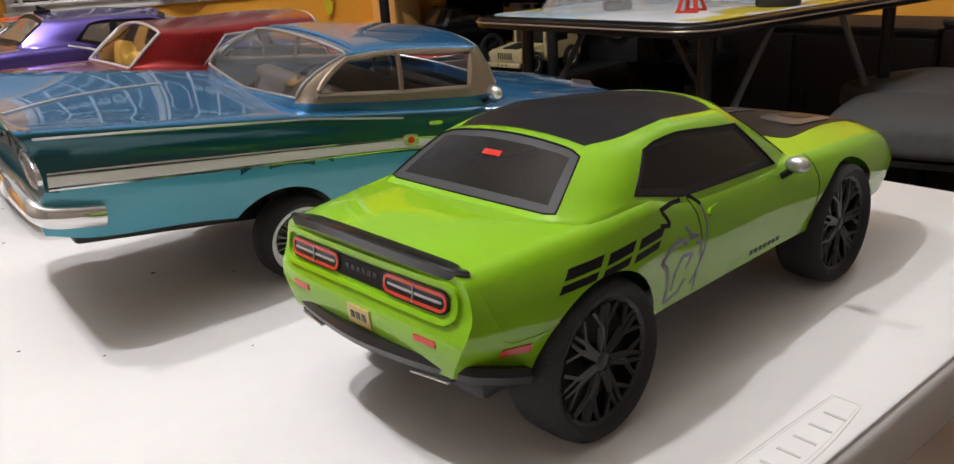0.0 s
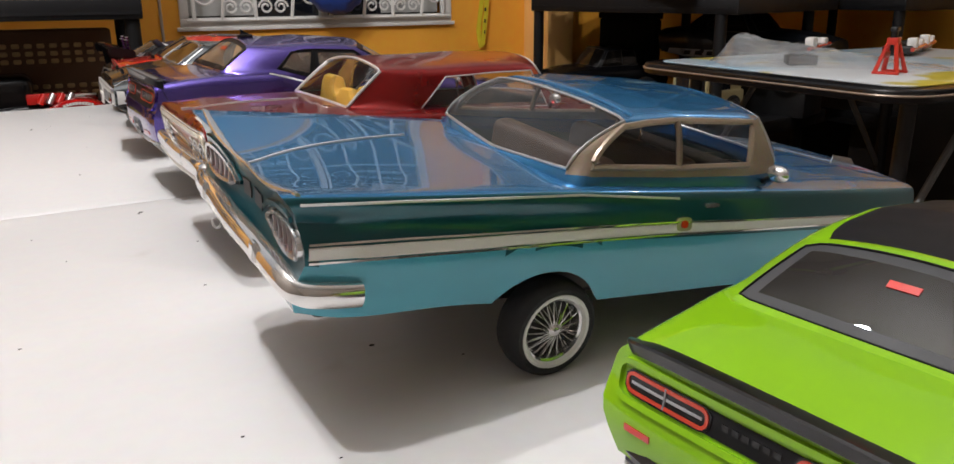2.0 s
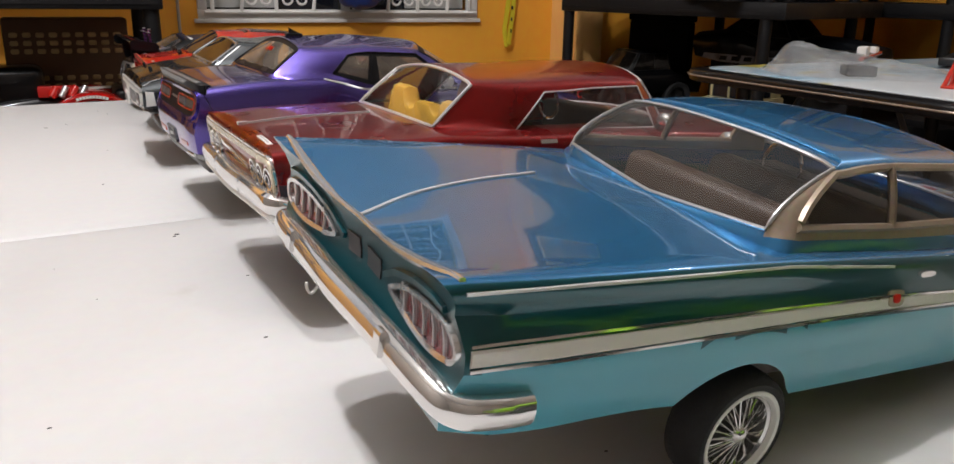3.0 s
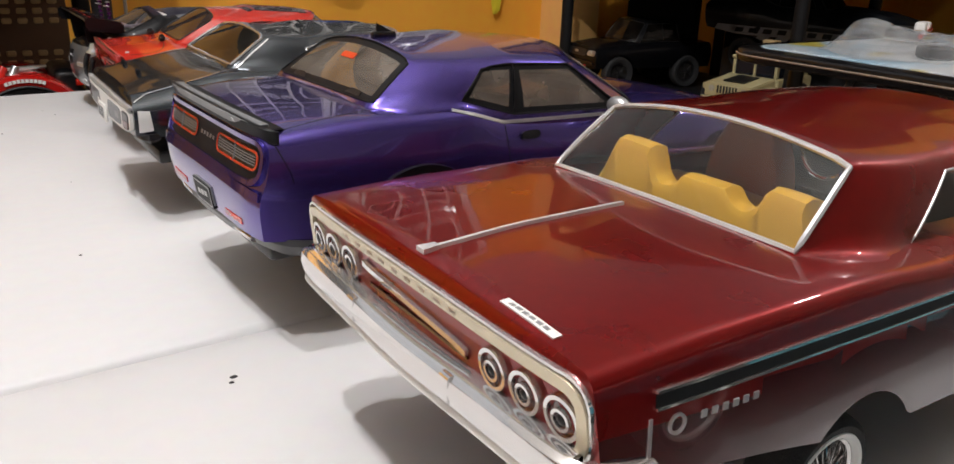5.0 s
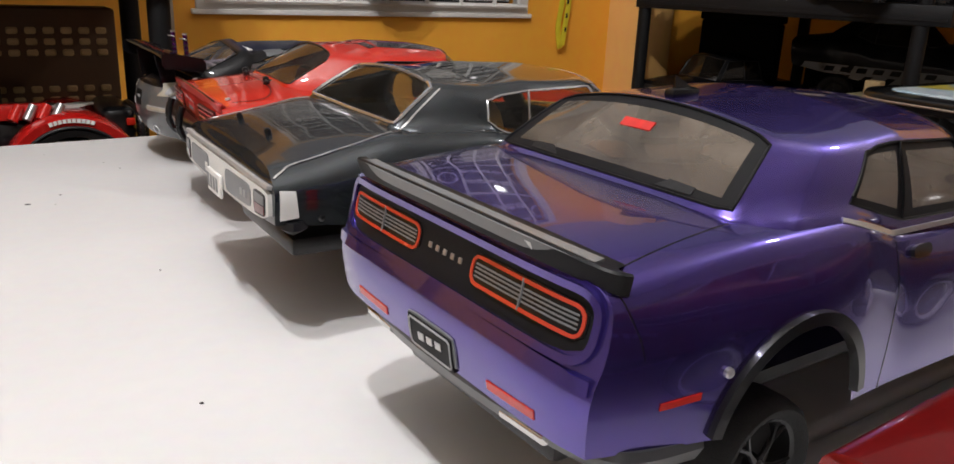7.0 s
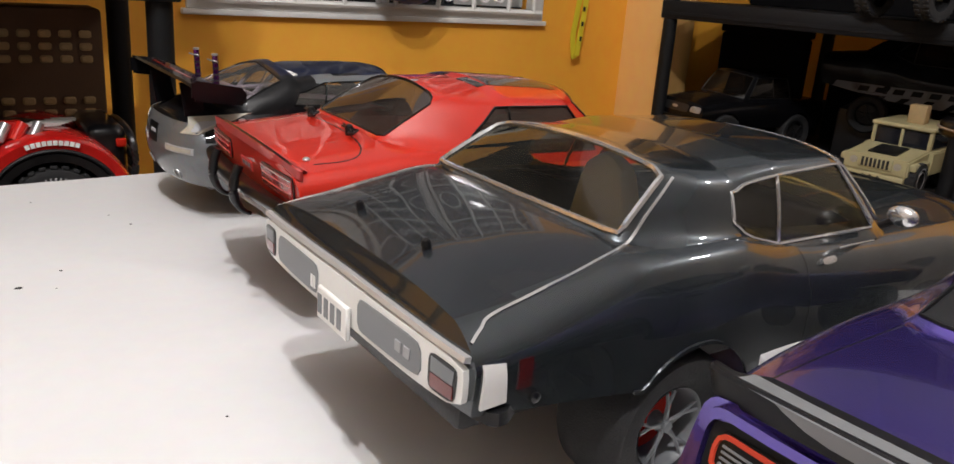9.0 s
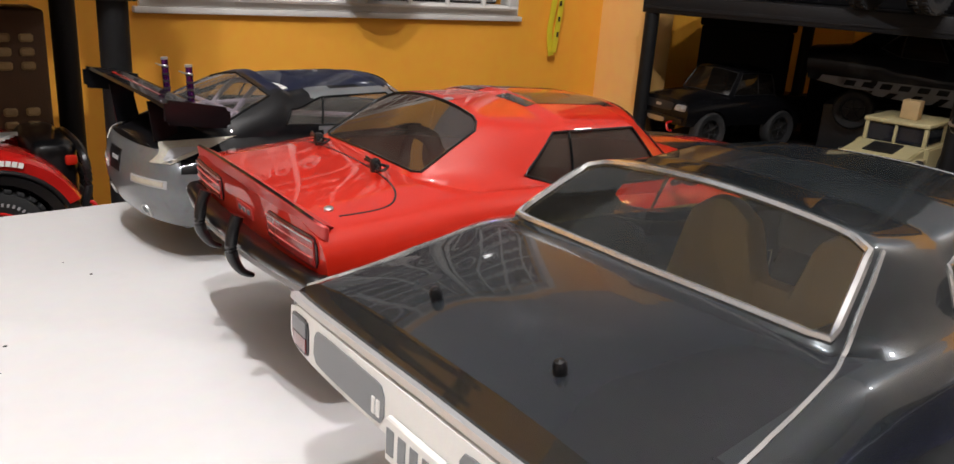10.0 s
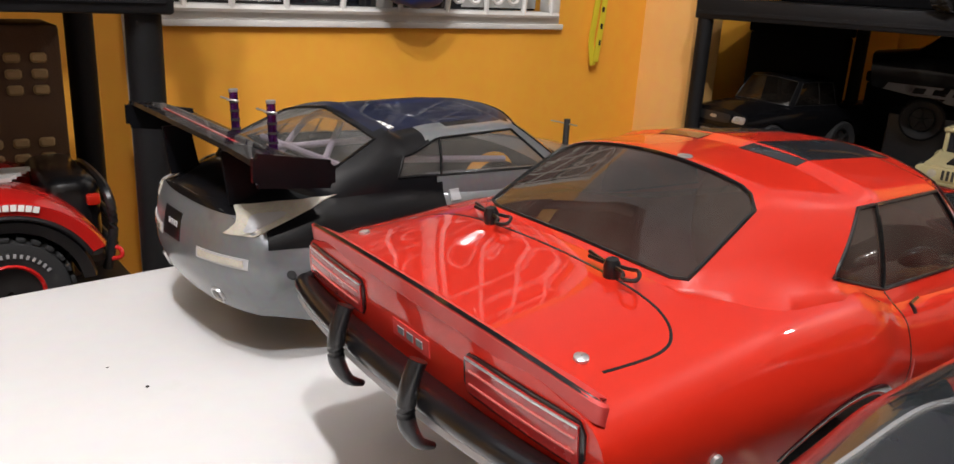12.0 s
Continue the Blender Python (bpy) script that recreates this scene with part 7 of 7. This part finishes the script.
part("bonnet_mat", wedge(0.075, 0.165, 0.038, 0.1145, 0.1185, 0.103, 0.108, 0, 0.001), BLACK_SATIN, hum, "black mat on the bonnet")
part("grille_panel", box(0.192, -0.045, 0.066, 0.1985, 0.045, 0.098, 0.003), TAN, hum)
for k in range(7):
    part("grille_slot", box(0.1975, -0.036 + k * 0.011, 0.070, 0.200, -0.030 + k * 0.011, 0.094), DARK_IN, hum)
part("bumper", box(0.20, -0.085, 0.040, 0.215, 0.085, 0.058, 0.004), TAN, hum)
for k in range(3):
    part("bumper_hole", tube([(0.214, -0.02 + k * 0.02, 0.049), (0.2165, -0.02 + k * 0.02, 0.049)], 0.004, 10), DARK_IN, hum)
part("roof_box", box(-0.035, -0.012, 0.178, 0.003, 0.034, 0.230, 0.003), CARD, hum)
# a second tan model on the upper board, mostly out of sight
tan2 = holder("model_buggy", pose(2.06, 2.16, 0.965, 0, 0, 172), "tan model buggy standing on the upper shelf board", "model buggy")
for x in (0.0, 0.22):
    for y in (-0.08, 0.08):
        knobbly_wheel(tan2, x, y, 0.05, 0.048, 0.04, False)
part("body", wedge(-0.06, 0.28, 0.07, 0.05, 0.12, 0.045, 0.085, 0.1, 0.006), TAN, tan2)
rnd = random.Random(9)
for k in range(14):
    x, y = rnd.uniform(0.06, 0.78), rnd.uniform(0.03, 0.08)
    mt = (SILVER, TRUCK_RED, CARD, DARK_IN)[k % 4]
    a = rnd.uniform(0, 180)
    thing("spare_part", box(-0.014, -0.006, 0, 0.014, 0.006, rnd.uniform(0.006, 0.014), 0.002, 1, CORNER @ pose(x, y, 0.5555, 0, 0, a)), mt, "small loose model part on the shelf", "spare part", "spare parts on the shelf")

# ---- folding table with a printed cover ----
def printed(name):
    m = material(name, (0.62, 0.66, 0.68), 0.3, spread=0.1, scale=5, stain=(0.22, 0.42, 0.56), stain_scale=3.0, stain_at=0.50)
    nt = m.node_tree
    b = nt.nodes["Principled BSDF"]
    src = b.inputs["Base Color"].links[0].from_socket
    tc, n, cr, mx = (nt.nodes.new(k) for k in ("ShaderNodeTexCoord", "ShaderNodeTexNoise", "ShaderNodeValToRGB", "ShaderNodeMix"))
    n.inputs["Scale"].default_value = 3.7
    mp = nt.nodes.new("ShaderNodeMapping")
    mp.inputs["Location"].default_value = (3.1, 1.7, 0)
    nt.links.new(tc.outputs["Object"], mp.inputs["Vector"])
    nt.links.new(mp.outputs["Vector"], n.inputs["Vector"])
    cr.color_ramp.elements[0].position, cr.color_ramp.elements[1].position = 0.58, 0.62
    nt.links.new(n.outputs["Fac"], cr.inputs["Fac"])
    mx.data_type = "RGBA"
    nt.links.new(cr.outputs["Color"], mx.inputs["Factor"])
    nt.links.new(src, mx.inputs["A"])
    mx.inputs["B"].default_value = (0.50, 0.42, 0.05, 1)
    nt.links.new(mx.outputs["Result"], b.inputs["Base Color"])
    return m


PRINT = printed("printed_plastic_cover")
T2 = (1.47, 1.055, 2.62, 1.90, 0.80)
t2 = holder("side_table", pose(0, 0, 0), "black-edged folding table under a printed plastic cover", "table")
part("tabletop", slab(rounded(T2[0], T2[1], T2[2], T2[3], 0.10, 8), T2[4] - 0.03, T2[4], 0.007), GLOSS_BLACK, t2)
part("edge_trim", tube([(x, y, T2[4] - 0.014) for x, y in rounded(T2[0] - 0.001, T2[1] - 0.001, T2[2] + 0.001, T2[3] + 0.001, 0.10, 8)], 0.0025, 6, True), BEIGE, t2)
part("printed_cover", slab(rounded(T2[0] + 0.05, T2[1] + 0.035, T2[2] - 0.05, T2[3] - 0.05, 0.05, 5), T2[4], T2[4] + 0.003, 0.001), PRINT, t2, "white, blue and yellow printed cover")
for y in (T2[1] + 0.10, T2[3] - 0.10):
    for xa, xb in ((T2[0] + 0.14, T2[0] + 0.16), (T2[2] - 0.14, T2[2] - 0.16)):
        leg = part("leg", tube([(xa, y, 0.0), (xb, y, T2[4] - 0.03)], 0.018, 10), BLACK_PLASTIC, t2)
        part("brace", tube([(xb, y, 0.42), (xb + (0.26 if xb < 2 else -0.26), y, T2[4] - 0.035)], 0.009, 8), GREY_FILM, leg)
for x in (T2[0] + 0.15, T2[2] - 0.15):
    part("cross_bar", tube([(x, T2[1] + 0.10, 0.25), (x, T2[3] - 0.10, 0.25)], 0.012, 8), BLACK_PLASTIC, t2)

JACK_RED = material("red_jack_paint", (0.55, 0.03, 0.015), 0.4, spread=0.15, bump=0.1)
jack = holder("jack_stand", pose(1.735, 1.285, T2[4] + 0.003, 0, 0, 20), "small red model jack stand on the covered table", "jack stand")
for sx in (1, -1):
    for sy in (1, -1):
        part("leg", tube([(sx * 0.034, sy * 0.024, 0.0), (sx * 0.011, sy * 0.009, 0.068)], [0.006, 0.0045], 6, flat=0.8), JACK_RED, jack)
    part("foot_bar", box(sx * 0.034 - 0.006, -0.028, 0.0, sx * 0.034 + 0.006, 0.028, 0.006, 0.001), JACK_RED, jack)
    part("side_plate", box(-0.020, sx * 0.013 - 0.0015, 0.034, 0.020, sx * 0.013 + 0.0015, 0.048, 0.001), JACK_RED, jack)
part("collar", box(-0.014, -0.012, 0.064, 0.014, 0.012, 0.080, 0.002), JACK_RED, jack)
part("column", tube([(0, 0, 0.05), (0, 0, 0.096)], 0.007, 10), BLACK_PLASTIC, jack)
part("saddle", box(-0.015, -0.008, 0.094, 0.015, 0.008, 0.104, 0.003), BLACK_PLASTIC, jack)
part("lever", tube([(0.014, 0, 0.074), (0.034, -0.004, 0.078)], 0.003, 6), SILVER, jack)
tp = holder("tape_roll", pose(1.93, 1.17, T2[4] + 0.003, 0, 0, 0), "black roll with a red rim on the covered table", "tape roll")
bm = bmesh.new()
add_lathe(bm, [(0.024, 0), (0.052, 0), (0.055, 0.004), (0.055, 0.040), (0.052, 0.044), (0.024, 0.044)], 32, pose(0, 0, 0, 90, 0, 0), closed=True)
part("roll", bm, RUBBER, tp)
bm = bmesh.new()
add_lathe(bm, [(0.030, 0.0445), (0.049, 0.0445), (0.049, 0.0465), (0.030, 0.0465)], 32, pose(0, 0, 0, 90, 0, 0), closed=True)
part("rim", bm, LAMP_RED, tp)

BAG = glass("crumpled_clear_plastic", (0.93, 0.935, 0.94), 1.0, 0.08, 0.30, (0.80, 0.82, 0.83))
bm = bmesh.new()
N, M2 = 44, 30
grid = [[None] * (M2 + 1) for _ in range(N + 1)]
for i in range(N + 1):
    for j in range(M2 + 1):
        u, v = i / N, j / M2
        # a puffed mouth at one end that falls away into flat folds
        x, y = 1.585 + 0.40 * u + 0.09 * (v - 0.5), 1.68 - 0.36 * u + 0.20 * (v - 0.5) * (0.8 + 0.5 * u)
        ridge = max(0.0, 1 - abs(v - 0.5) * 2) ** 0.75
        fall = min(1, u / 0.07) * (1 - u) ** 1.15
        fold = noise.noise(Vector((u * 5, v * 4, 1))) * 0.30 + abs(noise.noise(Vector((u * 8 + v * 5, v * 6, 3)))) * 0.35
        z = T2[4] + 0.0045 + ridge * fall * 0.088 * (0.85 + fold) + 0.006 * abs(noise.noise(Vector((u * 15, v * 11, 7)))) * min(1, 8 * v * (1 - v))
        grid[i][j] = bm.verts.new((x, y, z))
for i in range(N):
    for j in range(M2):
        bm.faces.new((grid[i][j], grid[i + 1][j], grid[i + 1][j + 1], grid[i][j + 1]))
thing("plastic_bag", bm, BAG, "crumpled clear plastic bag on the covered table", "plastic bag", smooth=25)
thing("part_packet", box(-0.036, -0.03, 0, 0.036, 0.03, 0.026, 0.006, 3, pose(1.735, 1.54, T2[4] + 0.0035, 0, 0, -35)), BLACK_PLASTIC, "small black packet under the clear bag", "packet")
for x, y, w in ((2.05, 1.80, 0.10), (2.25, 1.62, 0.08), (2.42, 1.70, 0.07)):
    ch = holder("model_chassis", pose(x, y, T2[4] + 0.003, 0, 0, 25), "black model chassis with white fittings on the table", "model chassis", "chassis on the table")
    part("deck", box(-w, -0.04, 0.006, w, 0.04, 0.030, 0.006), BLACK_PLASTIC, ch)
    part("fitting", box(-w * 0.8, -0.046, 0.018, -w * 0.35, -0.02, 0.052, 0.005), WHITE_PAINT, ch)
    part("fitting", box(w * 0.4, -0.046, 0.018, w * 0.8, -0.02, 0.046, 0.005), WHITE_PAINT, ch)
    part("bumper", tube([(-w, -0.04, 0.02), (w, -0.045, 0.026)], 0.006, 8), LAMP_RED, ch)

# ---- padded chair ----
FABRIC = material("dark_grey_chair_fabric", (0.075, 0.077, 0.076), 0.9, grain=0.4, scale=60, spread=0.35, bump=0.5)


def cushion(sx, sy, sz, r):
    bm = bmesh.new()
    add_box(bm, -sx / 2, -sy / 2, -sz / 2, sx / 2, sy / 2, sz / 2)
    bmesh.ops.subdivide_edges(bm, edges=bm.edges[:], cuts=7, use_grid_fill=True)
    for v in bm.verts:
        p = Vector((v.co.x / sx * 2, v.co.y / sy * 2, v.co.z / sz * 2))
        k = (abs(p.x) ** 5 + abs(p.y) ** 5 + abs(p.z) ** 5) ** 0.2
        m = max(abs(p.x), abs(p.y), abs(p.z))
        v.co *= m / k
        v.co.z += 0.006 * noise.noise(v.co * 9)
    return bm


for i, (x, y, rz) in enumerate(((2.14, 0.86, 18), (2.55, 1.02, -8))):
    chair = holder("padded_chair", pose(x, y, 0, 0, 0, rz), "dark grey padded chair beside the folding table", "chair", "padded chairs")
    seat = part("seat", cushion(0.46, 0.44, 0.10, 0.03), FABRIC, chair)
    seat.location = (0, 0, 0.50)
    back = part("backrest", cushion(0.46, 0.09, 0.32, 0.03), FABRIC, chair)
    back.location = (0, -0.23, 0.93)
    part("seat_pan", box(-0.20, -0.19, 0.435, 0.20, 0.19, 0.452, 0.006), BLACK_PLASTIC, chair)
    for sx in (-0.19, 0.19):
        part("leg", tube([(sx, 0.19, 0.0), (sx, 0.18, 0.44)], 0.012, 8), BLACK_PLASTIC, chair)
        part("leg", tube([(sx, -0.22, 0.0), (sx, -0.20, 0.44), (sx, -0.23, 0.85)], 0.012, 8), BLACK_PLASTIC, chair)
thing("white_bottle", (lambda b: (add_lathe(b, [(0.001, 0), (0.035, 0), (0.036, 0.01), (0.036, 0.16), (0.02, 0.19), (0.014, 0.2), (0.014, 0.22), (0.001, 0.222)], 20, pose(2.55, 1.95, 0.0, 90, 0, 0)), b)[1])(bmesh.new()), WHITE_PAINT, "white plastic bottle on the floor under the table", "bottle")
thing("storage_box", box(1.75, 1.2, 0.0, 2.15, 1.7, 0.34, 0.01), DARK_IN, "dark storage box on the floor under the table", "box")
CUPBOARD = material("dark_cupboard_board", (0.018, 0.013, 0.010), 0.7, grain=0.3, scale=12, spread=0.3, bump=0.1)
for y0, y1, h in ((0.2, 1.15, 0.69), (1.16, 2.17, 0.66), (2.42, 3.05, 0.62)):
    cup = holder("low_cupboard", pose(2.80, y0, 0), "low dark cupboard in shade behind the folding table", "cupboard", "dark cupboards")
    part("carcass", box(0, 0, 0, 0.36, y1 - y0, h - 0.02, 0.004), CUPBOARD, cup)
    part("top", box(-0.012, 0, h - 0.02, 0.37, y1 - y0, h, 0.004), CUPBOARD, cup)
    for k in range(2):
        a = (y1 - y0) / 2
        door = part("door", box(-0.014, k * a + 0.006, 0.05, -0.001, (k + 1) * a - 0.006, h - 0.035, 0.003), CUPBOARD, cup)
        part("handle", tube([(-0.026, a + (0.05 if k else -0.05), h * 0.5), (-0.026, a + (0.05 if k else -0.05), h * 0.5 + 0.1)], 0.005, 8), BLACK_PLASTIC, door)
